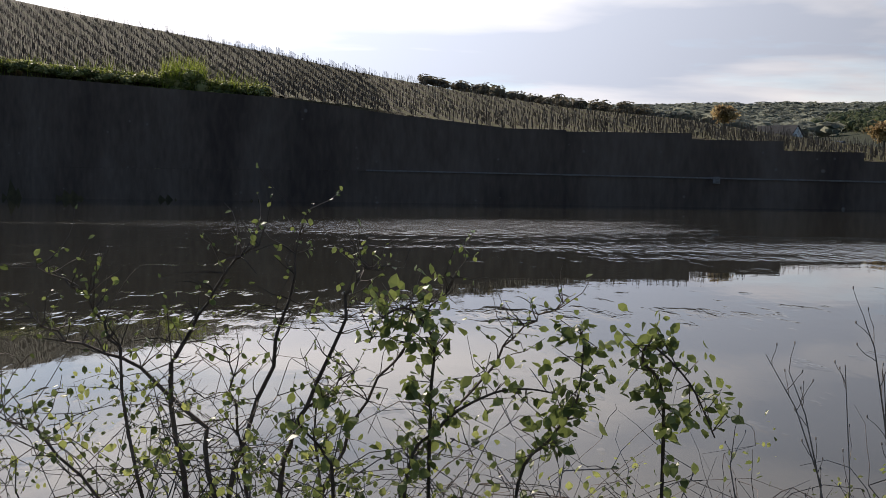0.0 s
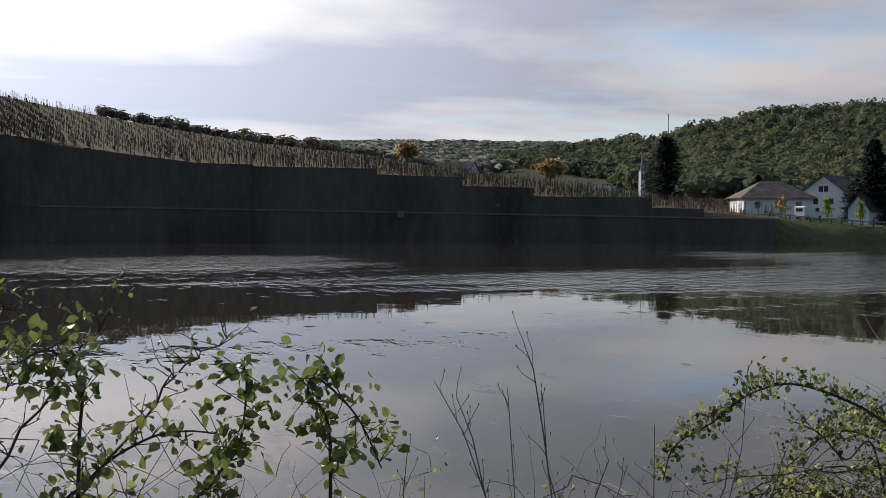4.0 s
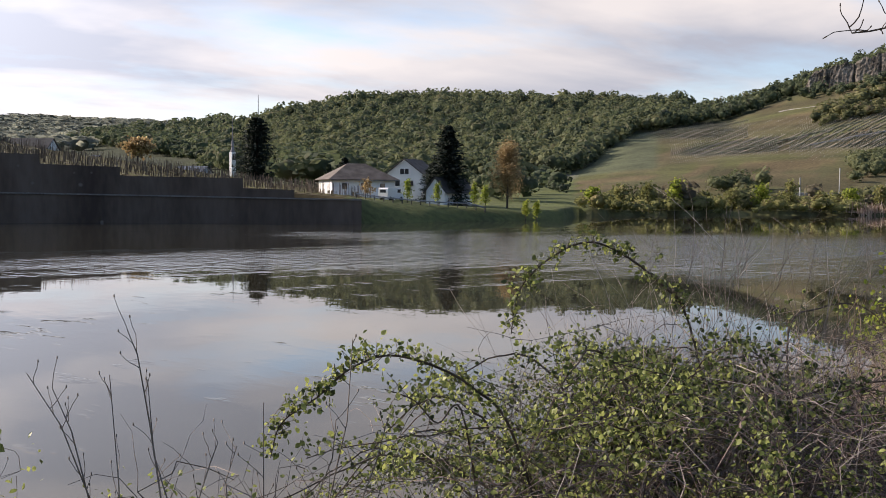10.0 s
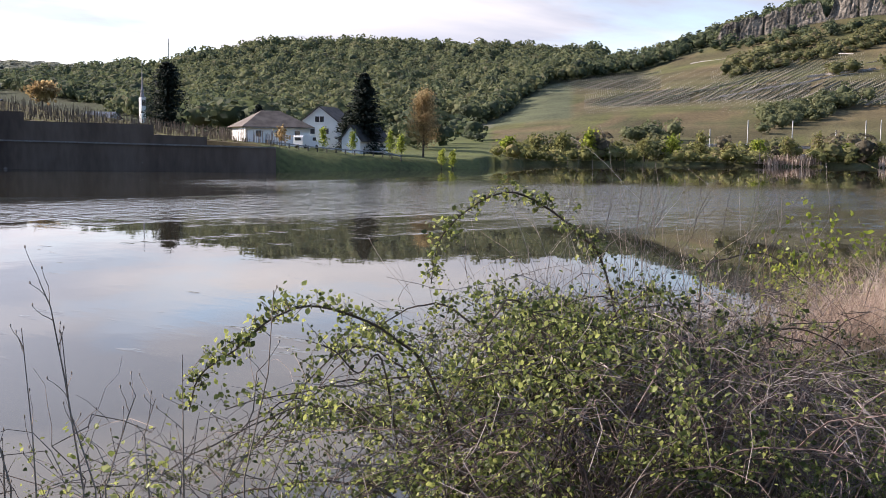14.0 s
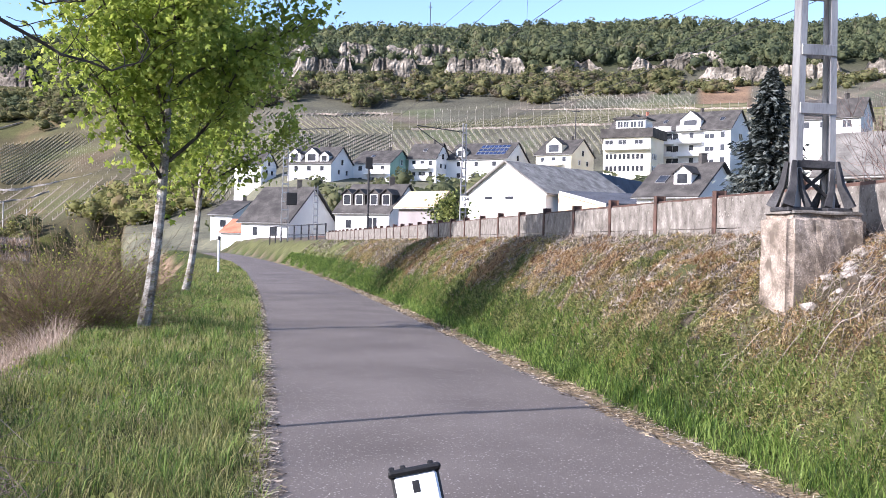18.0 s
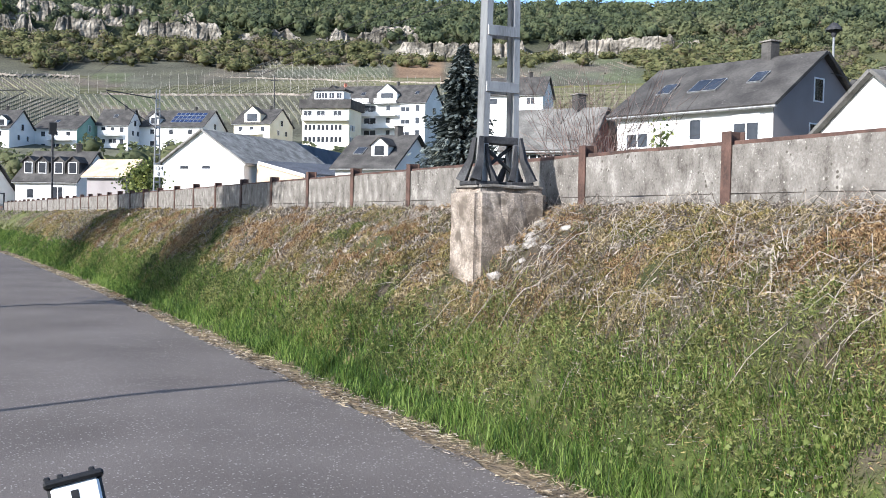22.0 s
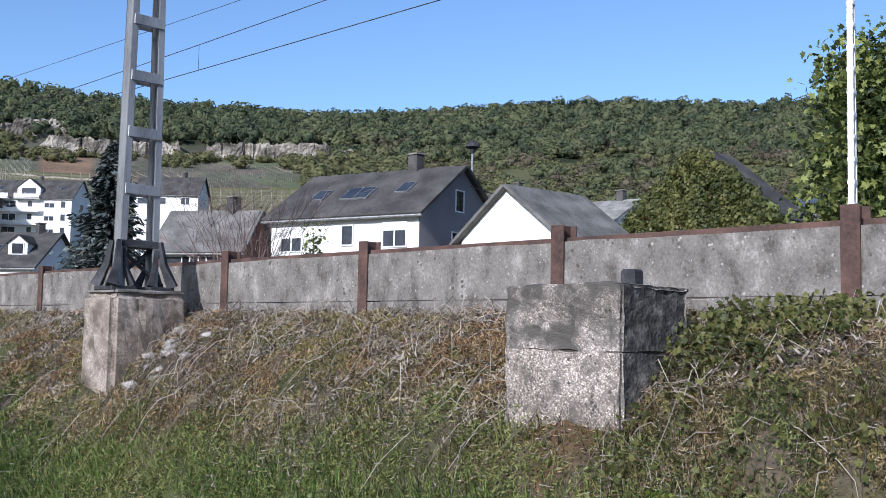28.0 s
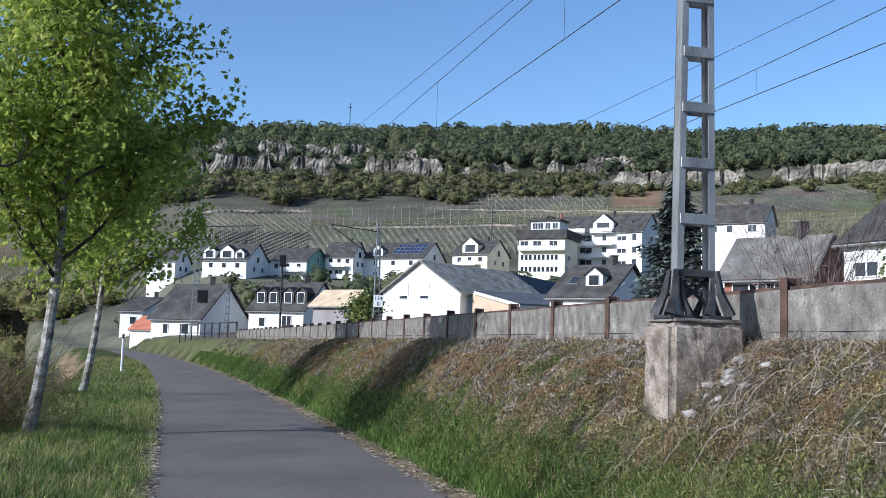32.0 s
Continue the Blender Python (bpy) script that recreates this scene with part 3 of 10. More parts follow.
def ground_material():
    """Grass, dry sward, bare earth and field strips, by the zone stored on the sheet."""
    m, n, l, b = material("ground_cover")
    at = n.new("ShaderNodeVertexColor")
    at.layer_name = "cover"
    geo = n.new("ShaderNodeNewGeometry")
    out = []
    for scale, det in ((0.9, 6.0), (14.0, 4.0), (0.05, 5.0)):
        t = n.new("ShaderNodeTexNoise")
        t.inputs["Scale"].default_value, t.inputs["Detail"].default_value = scale, det
        l.new(geo.outputs["Position"], t.inputs["Vector"])
        out.append(t.outputs["Fac"])
    s = n.new("ShaderNodeMath")
    s.operation = "ADD"
    l.new(out[0], s.inputs[0])
    l.new(out[1], s.inputs[1])
    s2 = n.new("ShaderNodeMath")
    s2.operation = "ADD"
    l.new(s.outputs[0], s2.inputs[0])
    l.new(out[2], s2.inputs[1])
    ramp = stops(n, [(0.36, (0.45, 0.42, 0.40)), (0.5, (1, 1, 1)), (0.64, (1.6, 1.55, 1.35))])
    d = n.new("ShaderNodeMath")
    d.operation = "DIVIDE"
    l.new(s2.outputs[0], d.inputs[0])
    d.inputs[1].default_value = 3.0
    l.new(d.outputs[0], ramp.inputs[0])
    mul = n.new("ShaderNodeMixRGB")
    mul.blend_type = "MULTIPLY"
    mul.inputs[0].default_value = 1.0
    l.new(at.outputs[0], mul.inputs[1])
    l.new(ramp.outputs[0], mul.inputs[2])
    l.new(mul.outputs[0], b.inputs["Base Color"])
    b.inputs["Roughness"].default_value = 1.0
    b.inputs["Specular IOR Level"].default_value = 0.1
    bp = n.new("ShaderNodeBump")
    bp.inputs["Strength"].default_value, bp.inputs["Distance"].default_value = 0.7, 0.06
    l.new(s.outputs[0], bp.inputs["Height"])
    l.new(bp.outputs[0], b.inputs["Normal"])
    return m


GRASS_C, DRY_C, EARTH_C, FOREST_C, VINE_C, TOWN_C, MEADOW_C = (0.048, 0.062, 0.02), (0.08, 0.068, 0.05), (0.2, 0.145, 0.10), (0.035, 0.042, 0.022), (0.09, 0.088, 0.066), (0.12, 0.12, 0.088), (0.14, 0.2, 0.055)


def forest_edge(a):
    """Distance from which the slopes are wooded, by degrees to the right of +y."""
    return np.interp(a, [-60, 4, 6, 20, 30, 33, 36, 44, 51, 52.5, 55, 60, 63, 66, 72, 78, 85, 92, 97, 104, 108, 112, 120, 126, 131, 134, 140, 152, 235], [900, 900, 330, 420, 620, 520, 470, 430, 440, 470, 620, 720, 775, 770, 742, 696, 600, 470, 470, 500, 560, 584, 560, 556, 470, 400, 330, 300, 300])


def wood_line(a):
    """Where the closed wood begins: behind the cliffs where there are cliffs."""
    cliff_r = np.where((a > 89) & (a < 113), 588, np.where((a >= 113) & (a < 128.5), 562, 0))
    return np.maximum(forest_edge(a), cliff_r)


def cover(x, y):
    r, a, v = np.hypot(x, y), turn_of(x, y), y - bend(x)
    west = np.where(a > 290, a - 360, a)
    c = np.zeros((len(x), 3)) + TOWN_C

    def put(mask, col):
        c[mask] = col

    land_over = ((a < 83) | (a > 290)) & ((v > 6.6) | ((r > 330) & (a > 60) & (a < 83)))
    put(land_over & (west < 41), (0.065, 0.052, 0.027))
    put(land_over & (a > 19) & (a < 41) & (r > 290), (0.075, 0.09, 0.045))
    put(land_over & (a >= 39.5) & (r < 420), (0.085, 0.1, 0.04))
    put(land_over & (a >= 39.5) & (a < 53) & (r < np.interp(a, [s for s, _ in SHORE], [d for _, d in SHORE]) + 4.5), (0.075, 0.08, 0.04))
    put(land_over & (a >= 53) & (r > 318), VINE_C)
    put(~land_over & (r > 270) & (a < 140), VINE_C)
    # strips of vines, fallow and tilled soil up the slopes
    slope = (a > 52) & (a < 140) & (r > 300) & (r < forest_edge(a))
    lane = np.where(a < 84, r * 0.022 - a * 0.34 + 0.5 * np.sin(a * 0.7), r * 0.016 + 0.45 * np.sin(a * 0.45) + 0.06 * a)
    side = np.where(a < 84, a * 0.16 + 0.02 * r, a * 0.28 - 0.004 * r)
    kind = (np.floor(lane * 1.6) * 7 + np.floor(side) * 5) % 9
    for k, col in ((0, (0.095, 0.105, 0.068)), (1, (0.12, 0.108, 0.086)), (2, (0.10, 0.112, 0.066)), (4, (0.13, 0.112, 0.09)), (6, (0.092, 0.098, 0.07)), (7, (0.115, 0.114, 0.086))):
        put(slope & (kind == k), col)
    c[slope & (a < 92)] *= (1 - np.array((0.12, 0.20, 0.45)) * (1 - smooth(76, 92, a[slope & (a < 92)]))[:, None])
    put((a > 113.2) & (a < 116) & (r > 440) & (r < 552), (0.2, 0.135, 0.09))
    put((a > 52) & (a < 56.5) & (r > 430) & (r < 640), (0.085, 0.095, 0.055))
    put((r > wood_line(a)), FOREST_C)
    put((a > 127) & (a < 235) & (r > 290) & (r < 520), (0.085, 0.088, 0.045))
    put((r > 1080) & (a < 36), (0.045, 0.07, 0.045))
    put((a > 57) & (a < 62) & (r > 860), MEADOW_C)
    # verge and bank ground darkened: shade between the plants put into its colour
    near = (~land_over) & (r < 140)
    put(near & (v > -0.2), (0.15, 0.125, 0.09))
    put(near & (v > 0.1), GRASS_C)
    put(near & (v <= -3.46) & (v > -4.1), GRASS_C)
    put(near & (v <= -3.0) & (v > -3.46), (0.16, 0.125, 0.088))
    bank = near & (v <= -3.85) & (v > -5.7)
    put(bank, DRY_C)
    put(bank & (r > 36), (0.095, 0.10, 0.045))
    for i in np.where(bank & (r < 40))[0]:
        k = noise.noise((x[i] * 0.7, y[i] * 1.1, 5)) + 0.5 * noise.noise((x[i] * 2.3, y[i] * 2.6, 8))
        c[i] = (0.05, 0.055, 0.024) if k > 0.12 else (0.07, 0.062, 0.04) if k > -0.15 else (0.085, 0.07, 0.052) if k > -0.4 else (0.09, 0.058, 0.034)
    put(near & (v > 3.6), EARTH_C)
    put(near & (v < -5.7) & (v > -15), (0.12, 0.10, 0.085))
    put((land_over & (r < 300) & (a >= 53)), (0.10, 0.10, 0.045))
    return c


def build_ground():
    rad = np.concatenate([[0.0], np.exp(np.linspace(math.log(0.6), math.log(60), 170)), np.exp(np.linspace(math.log(60.5), math.log(4500), 150))])
    ang = np.linspace(0, math.tau, 841)[:-1]
    A, R = np.meshgrid(ang, rad[1:])
    X, Y = (R * np.sin(A)).ravel(), (R * np.cos(A)).ravel()
    Z = ground_z(X, Y)
    big = np.where((np.hypot(X, Y) > 420), 1.0, 0.0)
    Z = Z + big * 2.2 * np.array([noise.noise((x * 0.012, y * 0.012, 0)) for x, y in zip(X, Y)])
    Z = np.where(np.hypot(X, Y) > 2700, np.minimum(Z, 60), Z)
    nr = np.hypot(X, Y) < 45
    v = Y - bend(X)
    rough = np.where(nr & (v < -3.7) & (v > -5.5), 0.11, np.where(nr & (v > 0.2), 0.04, 0.0))
    idx = np.where(rough > 0)[0]
    for i in idx:
        Z[i] += rough[i] * noise.noise((X[i] * 2.2, Y[i] * 2.2, 3)) + rough[i] * 0.6 * noise.noise((X[i] * 6, Y[i] * 6, 5))
    n = len(ang)
    verts = np.concatenate([[[0, 0, ground_at(0, 0)]], np.stack([X, Y, Z], 1)])
    i, k = np.meshgrid(np.arange(len(rad) - 2), np.arange(n), indexing="ij")
    a0 = 1 + i * n + k
    a1 = 1 + i * n + (k + 1) % n
    quads = np.stack([a0, a0 + n, a1 + n, a1], -1).reshape(-1, 4)
    faces = quads.tolist() + [(0, 1 + q, 1 + (q + 1) % n) for q in range(n)]
    me = mesh_of("ground", verts.tolist(), faces, ground_material(), True)
    col = me.color_attributes.new("cover", "FLOAT_COLOR", "POINT")
    c = cover(verts[:, 0], verts[:, 1])
    col.data.foreach_set("color", np.concatenate([c, np.ones((len(c), 1))], 1).ravel())
    ob = new("ground", me)
    return tagged(ob, "grassy river bank, rail embankment and valley slopes", "ground", kind="structure")


build_ground()


def water_material():
    m, n, l, b = material("river_water")
    b.inputs["Base Color"].default_value = (0.035, 0.033, 0.024, 1)
    b.inputs["Roughness"].default_value = 0.04
    b.inputs["IOR"].default_value = 1.33
    geo = n.new("ShaderNodeNewGeometry")
    heights = []
    for scale, st, det, k in ((0.9, (1.0, 1.0, 1), 3.0, 0.8), (0.14, (1.0, 1.6, 1), 3.0, 0.5), (5.0, (1, 1, 1), 2.0, 0.10)):
        mp = n.new("ShaderNodeMapping")
        mp.inputs["Scale"].default_value = st
        l.new(geo.outputs["Position"], mp.inputs[0])
        t = n.new("ShaderNodeTexNoise")
        t.inputs["Scale"].default_value, t.inputs["Detail"].default_value = scale, det
        l.new(mp.outputs[0], t.inputs["Vector"])
        q = n.new("ShaderNodeMath")
        q.operation = "MULTIPLY"
        l.new(t.outputs["Fac"], q.inputs[0])
        q.inputs[1].default_value = k
        heights.append(q.outputs[0])
    # wind patches: streaks where the ripples are livelier
    mp = n.new("ShaderNodeMapping")
    mp.inputs["Scale"].default_value = (0.008, 0.045, 1)
    mp.inputs["Rotation"].default_value = (0, 0, radians(-24))
    l.new(geo.outputs["Position"], mp.inputs[0])
    w = n.new("ShaderNodeTexNoise")
    w.inputs["Scale"].default_value, w.inputs["Detail"].default_value = 1.0, 4.0
    l.new(mp.outputs[0], w.inputs["Vector"])
    # a belt of ruffled water crosses mid-river; near the bank and under the far wall it lies calm
    flat = n.new("ShaderNodeVectorMath")
    flat.operation = "MULTIPLY"
    flat.inputs[1].default_value = (1, 1, 0)
    l.new(geo.outputs["Position"], flat.inputs[0])
    off = n.new("ShaderNodeVectorMath")
    off.operation = "LENGTH"
    l.new(flat.outputs[0], off.inputs[0])
    belt = []
    for lo, hi, a, b2 in ((40.0, 64.0, 0.0, 1.0), (98.0, 128.0, 1.0, 0.0)):
        mr = n.new("ShaderNodeMapRange")
        mr.interpolation_type = "SMOOTHSTEP"
        mr.inputs["From Min"].default_value, mr.inputs["From Max"].default_value = lo, hi
        mr.inputs["To Min"].default_value, mr.inputs["To Max"].default_value = a, b2
        l.new(off.outputs["Value"], mr.inputs["Value"])
        belt.append(mr.outputs[0])
    sx = n.new("ShaderNodeSeparateXYZ")
    l.new(geo.outputs["Position"], sx.inputs[0])
    east = n.new("ShaderNodeMapRange")
    east.inputs["From Min"].default_value, east.inputs["From Max"].default_value = 0.0, 55.0
    east.inputs["To Min"].default_value, east.inputs["To Max"].default_value = 0.04, 0.22
    l.new(sx.outputs[0], east.inputs["Value"])
    both = n.new("ShaderNodeMath")
    both.operation = "MULTIPLY"
    l.new(belt[0], both.inputs[0])
    l.new(belt[1], both.inputs[1])
    wind = n.new("ShaderNodeMath")
    wind.operation = "MULTIPLY_ADD"
    l.new(both.outputs[0], wind.inputs[0])
    l.new(east.outputs[0], wind.inputs[1])
    half = n.new("ShaderNodeMath")
    half.operation = "MULTIPLY_ADD"
    l.new(w.outputs["Fac"], half.inputs[0])
    half.inputs[1].default_value, half.inputs[2].default_value = 0.6, 0.2
    l.new(half.outputs[0], wind.inputs[2])
    # gusts off the far wall, and a calm pool in its lee
    last = wind.outputs[0]
    for gx, gy, wx, wy, k in ((6.0, 84.0, 34.0, 22.0, 0.34), (74.0, 143.0, 34.0, 12.0, 0.2), (48.0, 83.0, 24.0, 22.0, -0.42), (90.0, 62.0, 62.0, 40.0, 0.24)):
        gm = n.new("ShaderNodeMapping")
        gm.inputs["Location"].default_value = (-gx / wx, -gy / wy, 0)
        gm.inputs["Scale"].default_value = (1 / wx, 1 / wy, 0)
        l.new(geo.outputs["Position"], gm.inputs[0])
        gust = n.new("ShaderNodeTexGradient")
        gust.gradient_type = "SPHERICAL"
        l.new(gm.outputs[0], gust.inputs[0])
        gk = n.new("ShaderNodeMath")
        gk.operation = "MULTIPLY_ADD"
        gk.inputs[1].default_value = k
        l.new(gust.outputs["Fac"], gk.inputs[0])
        l.new(last, gk.inputs[2])
        last = gk.outputs[0]
    sm = n.new("ShaderNodeMapping")
    sm.inputs["Scale"].default_value = (0.045, 0.28, 1)
    l.new(geo.outputs["Position"], sm.inputs[0])
    sn = n.new("ShaderNodeTexNoise")
    sn.inputs["Scale"].default_value, sn.inputs["Detail"].default_value = 1.0, 5.0
    l.new(sm.outputs[0], sn.inputs["Vector"])
    sk = n.new("ShaderNodeMath")
    sk.operation = "MULTIPLY_ADD"
    l.new(sn.outputs["Fac"], sk.inputs[0])
    sk.inputs[1].default_value = 0.28
    l.new(last, sk.inputs[2])
    sb = n.new("ShaderNodeMath")
    sb.operation = "SUBTRACT"
    l.new(sk.outputs[0], sb.inputs[0])
    sb.inputs[1].default_value = 0.15
    # the gusts break up into small cat's-paws
    cm = n.new("ShaderNodeMapping")
    cm.inputs["Scale"].default_value = (1.6, 0.5, 1)
    l.new(geo.outputs["Position"], cm.inputs[0])
    cn = n.new("ShaderNodeTexNoise")
    cn.inputs["Scale"].default_value, cn.inputs["Detail"].default_value = 1.0, 3.0
    l.new(cm.outputs[0], cn.inputs["Vector"])
    ck = n.new("ShaderNodeMath")
    ck.operation = "MULTIPLY_ADD"
    l.new(cn.outputs["Fac"], ck.inputs[0])
    lee = n.new("ShaderNodeMapRange")
    lee.inputs["From Min"].default_value, lee.inputs["From Max"].default_value = 15.0, 45.0
    lee.inputs["To Min"].default_value, lee.inputs["To Max"].default_value = 0.36, 0.03
    l.new(sx.outputs[0], lee.inputs["Value"])
    l.new(lee.outputs[0], ck.inputs[1])
    l.new(sb.outputs[0], ck.inputs[2])
    cs = n.new("ShaderNodeMath")
    cs.operation = "MULTIPLY_ADD"
    l.new(lee.outputs[0], cs.inputs[0])
    cs.inputs[1].default_value = -0.5
    l.new(ck.outputs[0], cs.inputs[2])
    last = cs.outputs[0]
    r = stops(n, [(0.52, (0.05, 0.05, 0.05)), (0.6, (0.16, 0.16, 0.16)), (0.65, (1.6, 1.6, 1.6)), (0.71, (5, 5, 5)), (0.8, (12, 12, 12))])
    l.new(last, r.inputs[0])
    s = n.new("ShaderNodeMath")
    s.operation = "ADD"
    l.new(heights[0], s.inputs[0])
    l.new(heights[2], s.inputs[1])
    s1 = n.new("ShaderNodeMath")
    s1.operation = "MULTIPLY"
    l.new(s.outputs[0], s1.inputs[0])
    l.new(r.outputs[0], s1.inputs[1])
    s2 = n.new("ShaderNodeMath")
    s2.operation = "ADD"
    l.new(s1.outputs[0], s2.inputs[0])
    l.new(heights[1], s2.inputs[1])
    bp = n.new("ShaderNodeBump")
    bp.inputs["Strength"].default_value, bp.inputs["Distance"].default_value = 0.3, 0.05
    l.new(s2.outputs[0], bp.inputs["Height"])
    l.new(bp.outputs[0], b.inputs["Normal"])
    # ruffled lanes scatter the sky's light
    rr = stops(n, [(0.54, (0.012, 0.012, 0.012)), (0.6, (0.04, 0.04, 0.04)), (0.68, (0.08, 0.08, 0.08))])
    l.new(last, rr.inputs[0])
    l.new(rr.outputs[0], b.inputs["Roughness"])
    return m


def build_water():
    pts = [(-900, 3.0), (900, 3.0), (900, 900), (-900, 900)]
    me = mesh_of("water", [(x, y, WATER_Z) for x, y in pts], [(0, 1, 2, 3)], water_material())
    tagged(new("water", me), "calm olive-grey river with wind ripples and sky reflections", "river", kind="structure")


build_water()


def build_path():
    """The asphalt lane, a slab with ragged edges, on the bench beside the bank."""
    bm = bmesh.new()
    xs = list(np.arange(-40, 20, 0.25)) + list(np.arange(20, 125, 1.0))
    rows = []
    for x in xs:
        b = float(bend(x))
        l = 0.0 + b + 0.07 * noise.noise((x * 1.7, 0, 0)) + 0.05 * noise.noise((x * 6, 2, 0))
        r = -3.2 + b + 0.08 * noise.noise((x * 1.5, 9, 0)) + 0.05 * noise.noise((x * 5, 7, 0))
        rows.append([bm.verts.new(p) for p in ((x, l, -0.05), (x, l - 0.015, 0.022), (x, (l + r) / 2, 0.045), (x, r + 0.015, 0.022), (x, r, -0.05))])
    for a, b in zip(rows, rows[1:]):
        for k in range(4):
            bm.faces.new((a[k], a[k + 1], b[k + 1], b[k])[::-1])
    ob = part("path", bm, ASPHALT)
    tagged(ob, "worn grey asphalt cycle path with pale chips", "path", kind="structure")


build_path()

# ---- the railway wall: rusty steel posts, concrete slabs in two courses, a steel rail on top ----
WALL_Y, WALL_TOP, POST_STEP, POST_FIRST = -5.65, 2.3, 2.03, 4.52


def wall_y(x):
    return WALL_Y + float(bend(x)) * 0.6


def build_wall():
    wall = thing("wall_railway", "weathered concrete slab wall between rusty steel posts", "wall", kind="structure")
    random.seed(5)
    for k in range(-14, 34):
        x0 = POST_FIRST + k * POST_STEP
        x1 = x0 + POST_STEP
        near = abs(k) < 16
        y0, y1 = wall_y(x0), wall_y(x1)
        m = Matrix.Translation((x0, y0, 0)) @ Matrix.Rotation(math.atan2(y1 - y0, x1 - x0), 4, "Z")
        for z0, z1 in ((1.35, 1.86), (1.868, WALL_TOP - 0.05)):
            bm = bmesh.new()
            nx = 9 if near else 3
            a = []
            top_dip = [0.018 * noise.noise((x0 + i * 0.4, z1 * 7, 0)) for i in range(nx + 1)]
            for side in (0.04, -0.04):
                a.append([[bm.verts.new((0.03 + (POST_STEP - 0.06) * i / nx, side + random.uniform(-0.004, 0.004), z + (top_dip[i] if j else 0))) for i in range(nx + 1)] for j, z in enumerate((z0, z1))])
            for i in range(nx):
                bm.faces.new((a[0][0][i], a[0][0][i + 1], a[0][1][i + 1], a[0][1][i])[::-1])
                bm.faces.new((a[1][0][i], a[1][0][i + 1], a[1][1][i + 1], a[1][1][i]))
                bm.faces.new((a[0][1][i], a[0][1][i + 1], a[1][1][i + 1], a[1][1][i])[::-1])
            ob = part("concrete_slab", bm, CONCRETE_OLD, wall)
            ob.matrix_basis = m
        # the post: a rolled section with web and flanges
        bm = bmesh.new()
        h = WALL_TOP + 0.06 + random.uniform(-0.02, 0.02)
        add_box(bm, (-0.055, 0.045, 1.2), (0.055, 0.06, h), 0.003)
        add_box(bm, (-0.01, -0.075, 1.2), (0.01, 0.045, h), 0)
        add_box(bm, (-0.055, -0.09, 1.2), (0.055, -0.075, h), 0.003)
        ob = part("post", bm, RUST, wall, "rusty steel post")
        ob.matrix_basis = m
        bm = box((0.06, -0.03, WALL_TOP - 0.07), (POST_STEP - 0.06, 0.03, WALL_TOP - 0.02), 0.005)
        ob = part("top_rail", bm, RUST, wall, "rusty steel rail")
        ob.matrix_basis = m


build_wall()


def lump_block(lo, hi, seed, rough, cuts, round_off=0.03):
    """A cast block with crumbled edges and a gently uneven face."""
    bm = bmesh.new()
    add_box(bm, lo, hi)
    bmesh.ops.bevel(bm, geom=bm.edges[:], offset=round_off, segments=3, affect="EDGES")
    bmesh.ops.subdivide_edges(bm, edges=bm.edges[:], cuts=cuts, use_grid_fill=True)
    bm.normal_update()
    for v in bm.verts:
        d = noise.noise(v.co * 3.1 + Vector((seed, 0, 0))) + 0.7 * noise.noise(v.co * 9 + Vector((0, seed, 0))) + 0.45 * noise.noise(v.co * 26 + Vector((0, seed, 0)))
        v.co += v.normal * d * rough
    return bm


